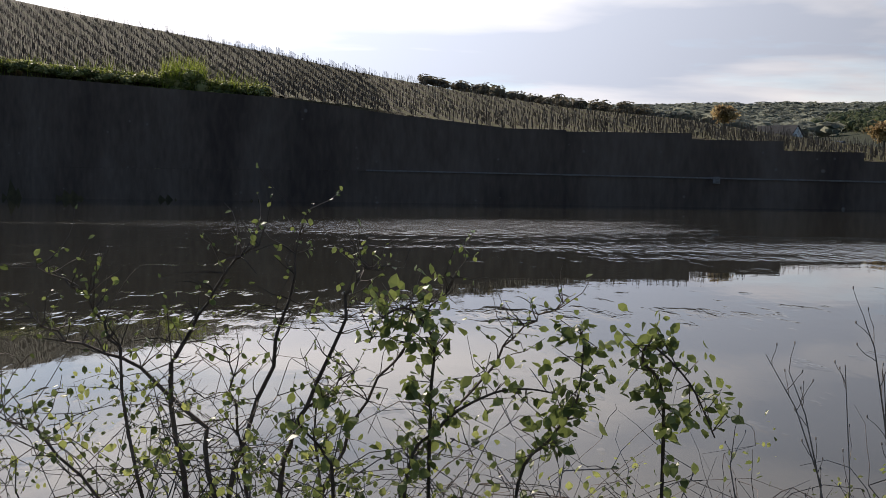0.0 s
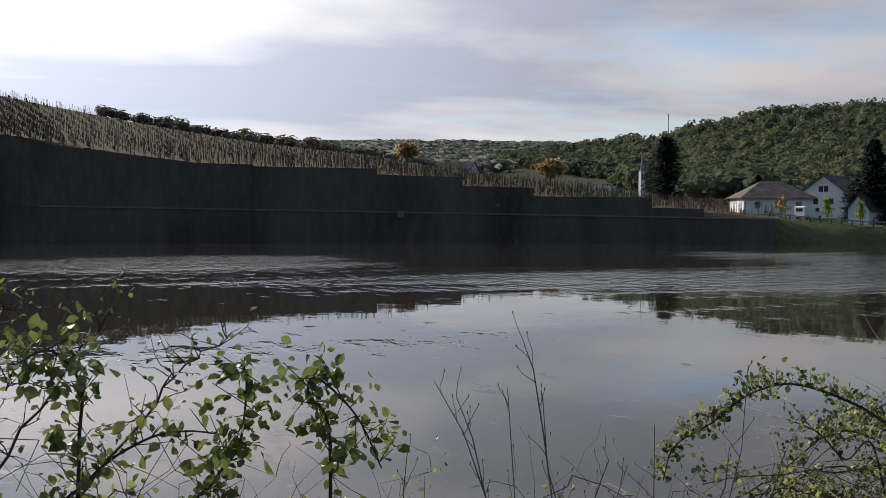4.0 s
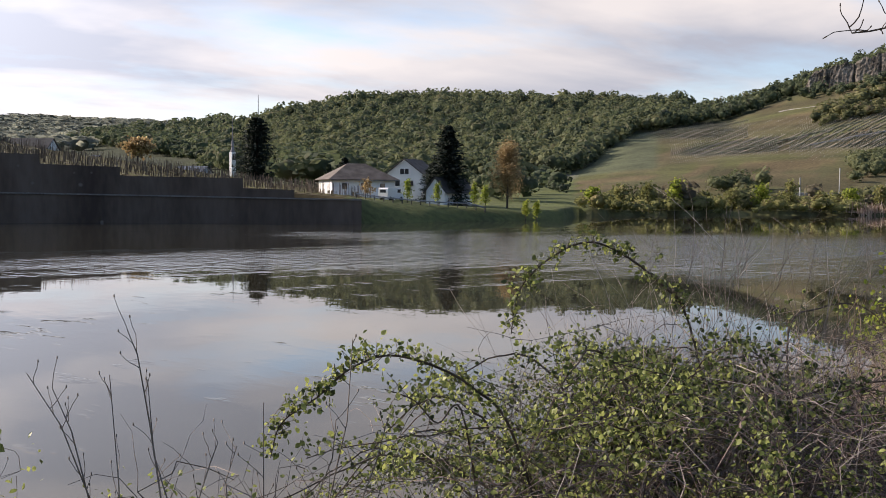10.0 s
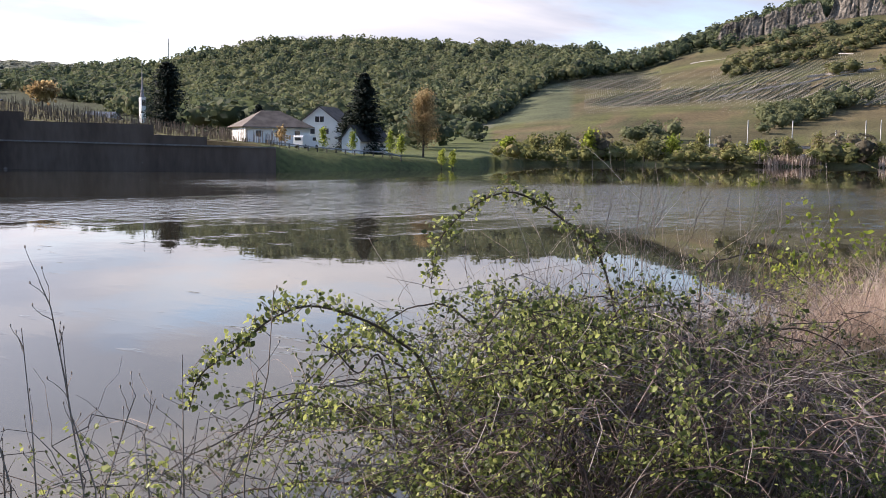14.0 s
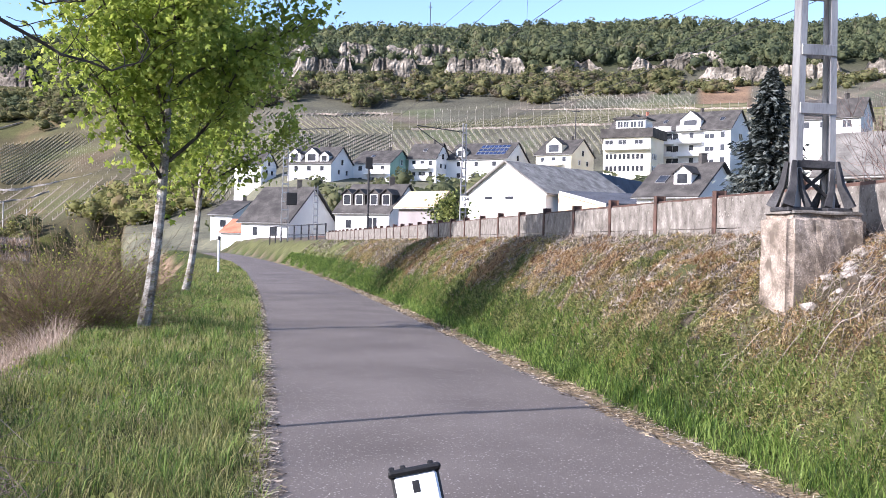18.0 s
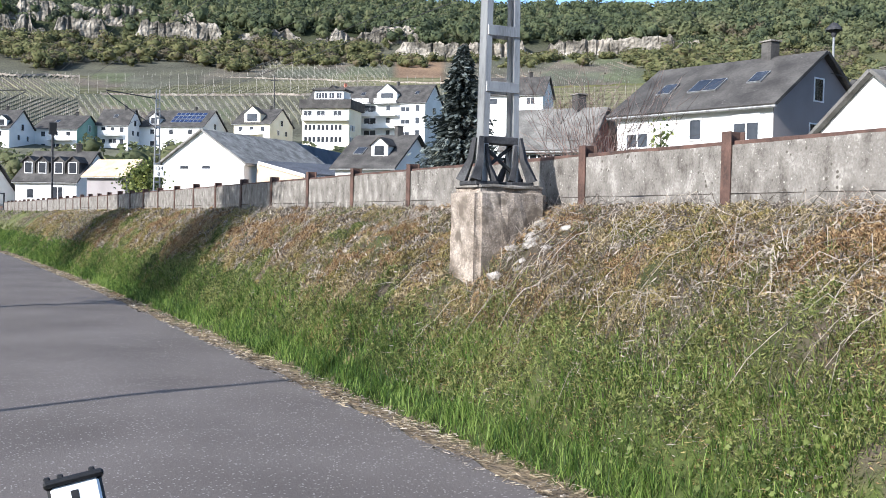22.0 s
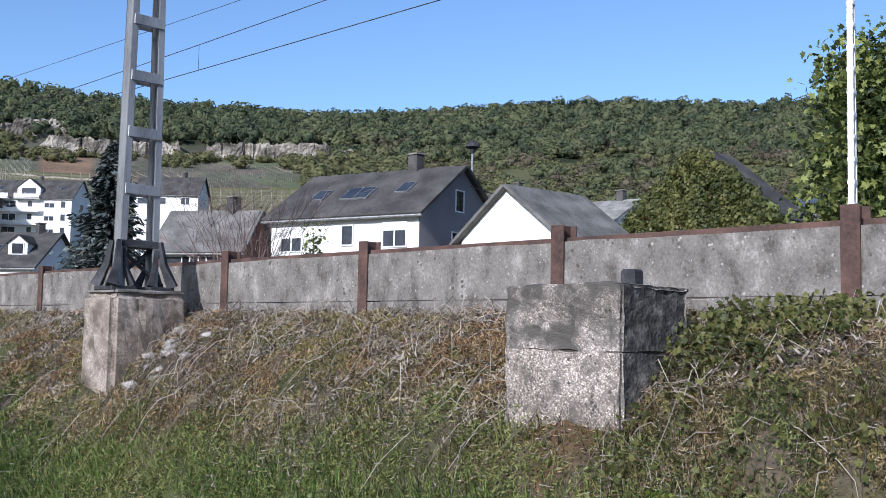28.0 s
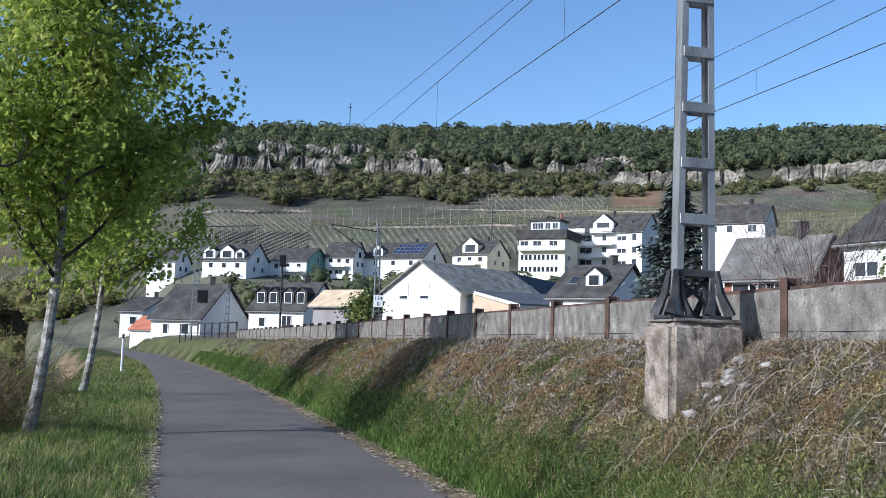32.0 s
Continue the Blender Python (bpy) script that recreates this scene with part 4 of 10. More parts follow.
def lattice_mast(name, x, y, z, height, turn, w0=0.62, w1=0.30, mat=None, label="galvanised lattice catenary mast", gap=1.0, base=True):
    """Two channel legs joined by batten plates, tapering upwards, on braced feet."""
    mast = thing(name, label, "mast", (x, y, z), turn)
    mat = mat or GALV
    for s in (-1, 1):
        bm = bmesh.new()
        pts = [(s * w0 / 2, 0, 0), (s * w1 / 2, 0, height)]
        for (ox, oy, sx, sy) in ((0, 0, 0.008, 0.07), (-s * 0.022, 0.065, 0.03, 0.007), (-s * 0.022, -0.065, 0.03, 0.007)):
            ring = []
            for (px, py, pz) in pts:
                ring.append([bm.verts.new((px + ox + dx * sx, py + oy + dy * sy, pz)) for dx, dy in ((-1, -1), (1, -1), (1, 1), (-1, 1))])
            for k in range(4):
                bm.faces.new((ring[0][k], ring[0][(k + 1) % 4], ring[1][(k + 1) % 4], ring[1][k]))
            bm.faces.new(ring[1])
        part("leg", bm, mat, mast)
    z1 = 0.95
    while z1 < height - 0.2:
        w = (w0 + (w1 - w0) * z1 / height) / 2
        for oy in (-0.081, 0.081):
            bm = box((-w, oy - 0.006, z1 - 0.05), (w, oy + 0.006, z1 + 0.05), 0.004)
            part("batten_plate", bm, mat, mast)
        z1 += gap
    if base:
        for s in (-1, 1):
            bm = box((s * w0 / 2 - 0.13, -0.17, 0), (s * w0 / 2 + 0.13, 0.17, 0.045), 0.01)
            part("foot_plate", bm, STEEL_DARK, mast, "dark tarred foot plate")
            # thin gusset wings on either face, and struts that splay outwards
            for oy in (-0.085, 0.085):
                bm = bmesh.new()
                add_tube(bm, [(s * w0 / 2 + s * 0.02, oy * 0.8, 0.47), (s * w0 / 2 + s * 0.045, oy * 1.2, 0.25), (s * w0 / 2 + s * 0.12, oy * 1.7, 0.045)], [0.024, 0.04, 0.065], 4)
                add_tube(bm, [(s * w0 / 2 - s * 0.03, oy * 0.8, 0.40), (s * w0 / 2 - s * 0.05, oy * 1.1, 0.2), (s * w0 / 2 - s * 0.10, oy * 1.5, 0.045)], [0.018, 0.028, 0.045], 4)
                part("foot_bracket", bm, STEEL_DARK, mast, "dark tarred foot bracket")
            for k in range(3):
                part("bolt", tube([(s * w0 / 2 + s * 0.09, -0.12 + 0.12 * k, 0.04), (s * w0 / 2 + s * 0.09, -0.12 + 0.12 * k, 0.085)], 0.014, 6), STEEL_DARK, mast)
        part("brace", tube([(-w0 / 2, 0, 0.42), (w0 / 2, 0, 0.12)], 0.02, 5), STEEL_DARK, mast)
        bm = tube([(-w0 / 2, 0, 0.12), (w0 / 2, 0, 0.42)], 0.02, 5)
        part("brace", bm, STEEL_DARK, mast)
        bm = box((-w0 / 2, -0.075, 0.40), (w0 / 2, 0.075, 0.48), 0.01)
        part("cross_beam", bm, STEEL_DARK, mast)
    return mast


SHADED_LICHEN = surface("lichen_and_shade_concrete", [(0.025, 0.024, 0.022), (0.07, 0.066, 0.06), (0.17, 0.16, 0.145)], 14, 60, 1.0, 0.95)


def pebbly(name, tones, lichen, amount, seed, grain=0.55):
    """Exposed aggregate: pebbles of many tones in mortar, with dark lichen blotches."""
    m = surface(name, tones, 3.0, 30, 0.6, 0.95)
    n, l = m.node_tree.nodes, m.node_tree.links
    b = n["Principled BSDF"]
    base = b.inputs["Base Color"].links[0].from_socket
    geo = n.new("ShaderNodeNewGeometry")
    v = n.new("ShaderNodeTexVoronoi")
    v.inputs["Scale"].default_value = 105.0
    v.inputs["Randomness"].default_value = 1.0
    l.new(geo.outputs["Position"], v.inputs["Vector"])
    hsv = n.new("ShaderNodeSeparateColor")
    l.new(v.outputs["Color"], hsv.inputs[0])
    tone = stops(n, [(0.0, (0.35, 0.33, 0.32)), (0.5, (0.95, 0.93, 0.9)), (0.8, (1.2, 1.15, 1.08)), (1.0, (2.1, 2.05, 2.0))])
    l.new(hsv.outputs[0], tone.inputs[0])
    rim = stops(n, [(0.25, (1, 1, 1)), (0.55, (0.55, 0.53, 0.5))])
    l.new(v.outputs["Distance"], rim.inputs[0])
    out = base
    for col in (tone.outputs[0], rim.outputs[0]):
        x = n.new("ShaderNodeMixRGB")
        x.blend_type, x.inputs[0].default_value = "MULTIPLY", grain
        l.new(out, x.inputs[1])
        l.new(col, x.inputs[2])
        out = x.outputs[0]
    blot = n.new("ShaderNodeTexNoise")
    blot.inputs["Scale"].default_value, blot.inputs["Detail"].default_value = 6.5, 9.0
    mp = n.new("ShaderNodeMapping")
    mp.inputs["Location"].default_value = (seed, seed, 0)
    l.new(geo.outputs["Position"], mp.inputs[0])
    l.new(mp.outputs[0], blot.inputs["Vector"])
    k = stops(n, [(amount - 0.06, (1, 1, 1)), (amount + 0.1, (0, 0, 0))])
    l.new(blot.outputs["Fac"], k.inputs[0])
    x = n.new("ShaderNodeMixRGB")
    l.new(k.outputs[0], x.inputs[0])
    l.new(out, x.inputs[1])
    x.inputs[2].default_value = (*lichen, 1)
    l.new(x.outputs[0], b.inputs["Base Color"])
    bp = n.new("ShaderNodeBump")
    bp.inputs["Strength"].default_value, bp.inputs["Distance"].default_value = 0.3, 0.02
    bp.invert = True
    l.new(v.outputs["Distance"], bp.inputs["Height"])
    l.new(bp.outputs[0], b.inputs["Normal"])
    return m


STUMP = pebbly("exposed_aggregate", [(0.2, 0.175, 0.157), (0.38, 0.34, 0.31), (0.55, 0.5, 0.465)], (0.12, 0.108, 0.092), 0.40, 3.0, 0.85)
spotted(STUMP, 30.0, 0.62, (0.07, 0.065, 0.058))
STUMP_DARK = pebbly("lichened_aggregate", [(0.18, 0.16, 0.143), (0.34, 0.308, 0.283), (0.5, 0.46, 0.43)], (0.085, 0.078, 0.068), 0.49, 6.0, 0.7)
spotted(STUMP_DARK, 26.0, 0.6, (0.07, 0.065, 0.058), 2.0)
PIER = pebbly("stained_aggregate", [(0.2, 0.165, 0.135), (0.36, 0.31, 0.265), (0.5, 0.445, 0.395)], (0.13, 0.106, 0.084), 0.42, 9.0, 0.5)


def pedestals():
    pier = thing("concrete_pedestal", "weathered concrete foundation block of the mast on the bank", "foundation", (9.07, -4.96, 0.2))
    block = part("block", lump_block((-0.3, -0.39, 0.0), (0.31, 0.39, 1.73), 1.0, 0.03, 9, 0.055), PIER, pier)
    part("mortar_bed", lump_block((-0.27, -0.36, 1.72), (0.28, 0.36, 1.765), 4.0, 0.012, 3), CONCRETE_OLD, pier, "thin crumbling mortar bed")
    stump = thing("concrete_stump", "crumbling pale concrete foundation stump with a seam and dark lichen", "foundation", (3.5, -4.7, 0.4))
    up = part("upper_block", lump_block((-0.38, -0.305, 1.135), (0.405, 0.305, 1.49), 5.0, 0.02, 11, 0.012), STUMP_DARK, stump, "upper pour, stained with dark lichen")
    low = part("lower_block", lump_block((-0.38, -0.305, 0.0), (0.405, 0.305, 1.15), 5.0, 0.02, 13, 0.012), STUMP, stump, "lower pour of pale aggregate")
    # faces towards -x: dark lichen, and that side's shade put into the colour
    for ob, mat in ((up, SHADED_LICHEN), (low, SHADED_LICHEN)):
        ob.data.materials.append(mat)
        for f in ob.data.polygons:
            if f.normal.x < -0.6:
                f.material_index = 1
    tagged(part("anchor_bracket", box((3.28, -4.82, 1.85), (3.37, -4.72, 1.985), 0.012), STEEL_DARK), "small dark iron bracket on the concrete stump", "bracket")


pedestals()
lattice_mast("lattice_mast", 9.02, -4.91, 1.95, 8.2, 90, 0.385, 0.17, gap=0.535)

# ---- woods, vineyards and cliffs ----
rng = np.random.default_rng(11)


def ball(sub):
    bm = bmesh.new()
    bmesh.ops.create_icosphere(bm, subdivisions=sub, radius=1.0)
    v = np.array([w.co[:] for w in bm.verts])
    f = np.array([[w.index for w in g.verts] for g in bm.faces])
    bm.free()
    return v, f


def crown_kind(seed, n=62, size=0.17):
    """An uneven crown: a knobbly core inside a loose skin of leaf clumps."""
    r = np.random.default_rng(seed)
    bv, bf = ball(1)
    bv = bv * (0.58 + 0.26 * r.random((len(bv), 1)))
    d = r.normal(size=(n, 3)) + (0, 0, 0.25)
    d /= np.linalg.norm(d, axis=1)[:, None]
    lumps = r.normal(size=(7, 3))
    lumps /= np.linalg.norm(lumps, axis=1)[:, None]
    out = 0.70 + 0.30 * np.max(np.clip(d @ lumps.T, 0, 1) ** 5, axis=1) + 0.10 * r.random(n)
    c = d * out[:, None]
    u = np.cross(d + 0.5 * r.normal(size=(n, 3)), r.normal(size=(n, 3)))
    u /= np.linalg.norm(u, axis=1)[:, None]
    w = np.cross(u, d + 0.5 * r.normal(size=(n, 3)))
    w /= np.linalg.norm(w, axis=1)[:, None]
    s = size * (0.6 + 0.8 * r.random((n, 1)))
    qv = np.stack([c - u * s, c - w * s * 0.85, c + u * s, c + w * s * 0.85], 1).reshape(-1, 3)
    return bv, bf, qv, np.arange(4 * n).reshape(-1, 4)


CROWNS = [crown_kind(s) for s in range(6)]
FAR_CROWNS = [crown_kind(s, 40, 0.3) for s in range(4)]


def grove(name, spots, mat, label, category="woodland", kinds=CROWNS, kind="stuff"):
    """Many crowns as one mesh. spots: x, y, z of the crown's middle, half width, half height."""
    V, T, Q, base = [], [], [], 0
    for i, (x, y, z, w, h) in enumerate(spots):
        bv, bf, qv, qf = kinds[i % len(kinds)]
        t = i * 2.4
        R = np.array([[math.cos(t), -math.sin(t), 0], [math.sin(t), math.cos(t), 0], [0, 0, 1]])
        S = np.array([w, w, h])
        V.append((bv @ R.T) * S + (x, y, z))
        T.append(bf + base)
        base += len(bv)
        V.append((qv @ R.T) * S + (x, y, z))
        Q.append(qf + base)
        base += len(qv)
    V, T, Q = np.concatenate(V), np.concatenate(T), np.concatenate(Q)
    me = bpy.data.meshes.new(name)
    nt, nq = len(T), len(Q)
    me.vertices.add(len(V))
    me.vertices.foreach_set("co", V.ravel())
    me.loops.add(nt * 3 + nq * 4)
    me.loops.foreach_set("vertex_index", np.concatenate([T.ravel(), Q.ravel()]))
    me.polygons.add(nt + nq)
    me.polygons.foreach_set("loop_start", np.concatenate([np.arange(nt) * 3, nt * 3 + np.arange(nq) * 4]))
    me.update(calc_edges=True)
    me.validate()
    me.materials.append(mat)
    return tagged(new(name, me), label, category, kind=kind)


def scatter(a0, a1, r0, r1, step, keep=None):
    """Jittered spots on the land in a sector, as x, y, a, r."""
    out = []
    r = r0
    while r < r1:
        da = math.degrees(step / r)
        a = a0 + da * rng.random()
        while a < a1:
            rr, aa = r + step * (rng.random() - 0.5), a + da * (rng.random() - 0.5)
            if keep is None or keep(aa, rr):
                out.append((rr * math.sin(radians(aa)), rr * math.cos(radians(aa)), aa, rr))
            a += da
        r += step * 0.9
    return out


def woods(spots, w, h, sink=0.2):
    res = []
    if not spots:
        return res
    xs, ys = np.array([s[0] for s in spots]), np.array([s[1] for s in spots])
    zs = ground_z(xs, ys)
    for x, y, z in zip(xs, ys, zs):
        k = 0.5 + 0.95 * rng.random() ** 1.3
        tall = 0.8 + 0.4 * rng.random()
        res.append((x, y, z + h * k * tall * (1.05 - sink), w * k * (0.9 + 0.4 * rng.random()), h * k * tall * 0.85))
    return res


edge = lambda a, r: r > float(wood_line(a)) + 14 * noise.noise((a * 0.9, r * 0.02, 0)) + 4
high = lambda a, r: edge(a, r) and r > 535 + 60 * noise.noise((a * 0.4, r * 0.01, 2))
low_slope = lambda a, r: edge(a, r) and r < 590 and noise.noise((a * 0.45, r * 0.018, 6)) > -0.25
patch_of = lambda a, r: noise.noise((a * 0.42, r * 0.016, 31)) + 0.5 * noise.noise((a * 1.3, r * 0.05, 32))
grove("woodland", woods(scatter(126, 158, 470, 735, 6.6, lambda a, r: high(a, r) and patch_of(a, r) > -0.05), 3.6, 4.0), FOREST_LIGHT, "light green mixed woods above the village")
grove("woodland", woods(scatter(126, 158, 470, 735, 6.8, lambda a, r: high(a, r) and patch_of(a, r) < 0.12), 3.4, 4.1), FOREST_FAR, "darker trees in the woods above the village")
grove("scrub", woods(scatter(126, 158, 290, 590, 6.2, lambda a, r: low_slope(a, r) and patch_of(a, r) < 0.2), 2.5, 2.2), SCRUB, "olive scrub on the slope above the village")
grove("scrub", woods(scatter(126, 158, 290, 590, 7.5, lambda a, r: low_slope(a, r) and patch_of(a, r) > 0.15), 2.8, 2.8), FOREST_LIGHT, "light green bushes on the slope above the village")
grove("woodland", woods(scatter(126, 158, 300, 600, 8.5, lambda a, r: edge(a, r) and patch_of(a, r) < -0.12), 2.6, 2.8), BARE_WOOD, "brownish trees not yet in leaf")
grove("woodland", woods(scatter(32.5, 57.5, 430, 930, 11.5, edge), 4.2, 5.0), FOREST_FAR, "dark trees among the lighter woods")
grove("woodland", woods(scatter(84, 126, 290, 735, 12, edge), 3.0, 4.8), FOREST_LIGHT, "lighter trees among the ridge woods")
grove("woodland", woods(scatter(132, 148, 700, 725, 5.0), 2.6, 3.4), CONIFER, "dark conifers along the skyline")
grove("woodland", woods(scatter(24, 33.5, 640, 1120, 10, lambda a, r: r > 1180 - 60 * (a - 24)), 6.0, 6.2), FOREST_FAR, "dark woods running down to the village")
grove("woodland", woods(scatter(84, 126, 290, 735, 6.4, edge), 3.7, 4.3), FOREST_FAR, "spring-green woods on the ridge above the cliffs")
grove("woodland", woods(scatter(32.5, 57.5, 430, 930, 7.6, edge), 4.5, 5.0), FOREST_LIGHT, "dense mixed woods on the hill behind the village")
grove("woodland", woods(scatter(57.5, 84, 560, 900, 8.4, lambda a, r: edge(a, r) and not (57 < a < 62.3 and r > 835)), 4.6, 5.0), FOREST_FAR, "woods along the cliff edge")
grove("woodland", woods(scatter(4, 37, 1750, 2420, 23), 14, 6.5, 0.7), FOREST_HAZED, "woods on the far ridge, haze put into the leaf colour", kinds=FAR_CROWNS)
grove("woodland", woods(scatter(7, 26, 900, 1740, 22), 11, 6.0, 0.5), FOREST_HAZED, "woods in the side valley, haze put into the leaf colour", kinds=FAR_CROWNS)
grove("woodland", woods(scatter(5, 17, 318, 345, 5, lambda a, r: r > 300 + (a - 5) * 1.0), 2.2, 1.7), BARE_WOOD, "row of trees behind the vineyard crest")
grove("scrub", woods(scatter(88, 112, 440, 579, 8.0, lambda a, r: noise.noise((a * 0.3, r * 0.012, 9)) > -0.28 + 0.75 * (1 - smooth(470, 545, r))), 3.6, 3.2), SCRUB, "scrub below the cliffs")
grove("scrub", woods(scatter(88, 112, 450, 579, 9.5, lambda a, r: noise.noise((a * 0.3, r * 0.012, 9)) > -0.2 + 0.75 * (1 - smooth(470, 545, r))), 3.0, 2.8), BARE_WOOD, "brown budding scrub below the cliffs")
grove("scrub", woods(scatter(108, 133, 520, 552, 7, lambda a, r: noise.noise((a * 0.5, r * 0.02, 2)) > -0.05), 3.4, 2.8), SCRUB, "scrub below the cliffs")
grove("scrub", woods(scatter(126.5, 133, 430, 540, 7, lambda a, r: noise.noise((a * 0.4, r * 0.02, 2)) > -0.2), 4.2, 3.6), SCRUB, "scrub beside the vineyard")
grove("scrub", woods(scatter(64, 80, 560, 700, 7, lambda a, r: noise.noise((a * 0.4, r * 0.015, 6)) > 0.12), 4.2, 3.4), SCRUB, "bushes on the vineyard slope")
def shore_r(a):
    return float(np.interp(a, [p for p, _ in SHORE], [d for _, d in SHORE]))


bare_gap = lambda a: 66.5 < a < 68.6 or 72.5 < a < 75 or 76.3 < a < 78.3
grove("shore_bushes", woods(scatter(52.4, 79, 228, 322, 3.6, lambda a, r: 0.3 < r - shore_r(a) < 26 and not (bare_gap(a) and r - shore_r(a) < 7) and noise.noise((a * 0.8, r * 0.06, 1)) > -0.25), 1.9, 1.7), SHORE_LEAF, "willow scrub along the far shore")
grove("shore_bushes", woods(scatter(52.6, 79, 235, 335, 6.0, lambda a, r: 5 < r - shore_r(a) < 34 and noise.noise((a * 0.9, r * 0.05, 21)) > 0.0), 2.5, 2.7), SCRUB, "olive thickets behind the willow scrub")
grove("shore_bushes", woods(scatter(53, 79, 240, 335, 8.0, lambda a, r: 8 < r - shore_r(a) < 40 and noise.noise((a * 0.7, r * 0.05, 31)) > 0.1), 2.4, 2.8), BARE_WOOD, "brown budding thickets behind the willow scrub")
grove("shore_bushes", woods(scatter(59.3, 61.6, 330, 345, 3.6), 2.6, 2.9) + woods(scatter(66.3, 70, 360, 420, 4.6, lambda a, r: abs(r - (372 + (a - 66.3) * 14)) < 9), 2.4, 2.6), FOREST_LIGHT, "clump of green trees above the shore")
grove("shore_bushes", woods(scatter(80.8, 86.5, 285, 338, 4.6, lambda a, r: noise.noise((a * 0.9, r * 0.05, 12)) > -0.3), 3.0, 2.7), SHORE_LEAF, "willow scrub where the river bends")
grove("shore_bushes", woods(scatter(81.8, 84.2, 318, 345, 3.6), 2.8, 3.4), SHORE_LEAF, "taller bushes where the river bends")
grove("village_trees", woods(scatter(88, 102, 165, 225, 4.6, lambda a, r: noise.noise((a, r * 0.05, 8)) > 0.0), 2.0, 2.1), FOREST_LIGHT, "garden trees between the houses")
grove("village_trees", woods(scatter(102, 150, 125, 260, 9, lambda a, r: noise.noise((a, r * 0.05, 3)) > 0.2), 2.0, 1.9), FOREST_LIGHT, "garden trees between the houses")
grove("far_trees", woods(scatter(36, 51, 265, 420, 11, lambda a, r: noise.noise((a, r * 0.03, 5)) > 0.0), 4.4, 4.0), FOREST_FAR, "trees behind the riverside houses")
quay_r = lambda a: float(np.interp(a, [p for p, _ in SHORE], [d for _, d in SHORE]))
grove("wall_top_shrubs", woods(scatter(-24, -3.2, 166, 215, 0.85, lambda a, r: 0 < r - quay_r(a) < 8 and noise.noise((a * 0.5, r * 0.2, 3)) > -0.4), 1.0, 0.75, 0.35), GRASS_VERGE, "bright grass and shrubs hanging over the river wall")
grove("wall_top_shrubs", woods(scatter(-8.6, -6.6, 176, 181, 1.3), 1.1, 1.3), GRASS_VERGE, "rounded bush on top of the river wall")
grove("wall_top_shrubs", woods(scatter(-3.2, 1.5, 160, 175, 1.0, lambda a, r: 0 < r - quay_r(a) < 3 and noise.noise((a * 0.9, r * 0.2, 3)) > -0.3), 0.9, 0.8), SHORE_LEAF, "grass tufts along the wall's edge")


def strips(name, lines, h, w, mat, label, category):
    """Low upright ribbons with thickness that follow the land, one for each line of points."""
    V, Fc = [], []
    for pts in lines:
        xs, ys = np.array([p[0] for p in pts]), np.array([p[1] for p in pts])
        zs = ground_z(xs, ys)
        dx, dy = np.gradient(xs), np.gradient(ys)
        ln = np.hypot(dx, dy) + 1e-9
        nx, ny = -dy / ln * w, dx / ln * w
        b = len(V)
        for x, y, z, ex, ey in zip(xs, ys, zs, nx, ny):
            k = h * (0.75 + 0.5 * rng.random())
            V += [(x - ex, y - ey, z - 0.2), (x - ex * 0.6, y - ey * 0.6, z + k), (x + ex * 0.6, y + ey * 0.6, z + k), (x + ex, y + ey, z - 0.2)]
        for i in range(len(pts) - 1):
            q = b + 4 * i
            Fc += [(q, q + 4, q + 5, q + 1), (q + 1, q + 5, q + 6, q + 2), (q + 2, q + 6, q + 7, q + 3)]
    return tagged(new(name, mesh_of(name, V, Fc, mat)), label, category, kind="stuff")


def stakes(name, spots, h, w, mat, label):
    """Thin square stakes, slightly leaning."""
    V, Fc = [], []
    xs, ys = np.array([s[0] for s in spots]), np.array([s[1] for s in spots])
    zs = ground_z(xs, ys)
    for x, y, z in zip(xs, ys, zs):
        k = h * (0.8 + 0.35 * rng.random())
        lx, ly = rng.normal() * 0.06, rng.normal() * 0.06
        b = len(V)
        V += [(x - w, y, z - 0.3), (x + w, y, z - 0.3), (x, y + w * 1.6, z - 0.3), (x - w + lx, y + ly, z + k), (x + w + lx, y + ly, z + k), (x + lx, y + w * 1.6 + ly, z + k)]
        Fc += [(b, b + 1, b + 4, b + 3), (b + 1, b + 2, b + 5, b + 4), (b + 2, b, b + 3, b + 5), (b + 3, b + 4, b + 5)]
    return tagged(new(name, mesh_of(name, V, Fc, mat)), label, "vineyard", kind="stuff")


def polar(a, r):
    return (r * math.sin(radians(a)), r * math.cos(radians(a)))


def field(a0, a1, r0, r1, gap, lean, keep=None, along=False):
    """Vine rows of a sloping field: up the slope with a lean in degrees per metre, or along it."""
    lines, posts = [], []
    rm = (r0 + r1) / 2
    if along:
        r = r0
        while r < r1:
            pts = [(a, r + (a - a0) * lean) for a in np.arange(a0, a1, math.degrees(3.4 / rm))]
            pts = [p for p in pts if keep is None or keep(*p)]
            if len(pts) > 2:
                lines.append([polar(*p) for p in pts])
            r += gap
    else:
        a = a0 - abs(lean) * (r1 - r0)
        while a < a1 + abs(lean) * (r1 - r0):
            pts = [(a + lean * (r - r0), r) for r in np.arange(r0, r1, 3.4)]
            pts = [p for p in pts if a0 <= p[0] <= a1 and (keep is None or keep(*p))]
            if len(pts) > 2:
                lines.append([polar(*p) for p in pts])
            a += math.degrees(gap / rm)
    for ln in lines:
        posts += ln
    return lines, posts


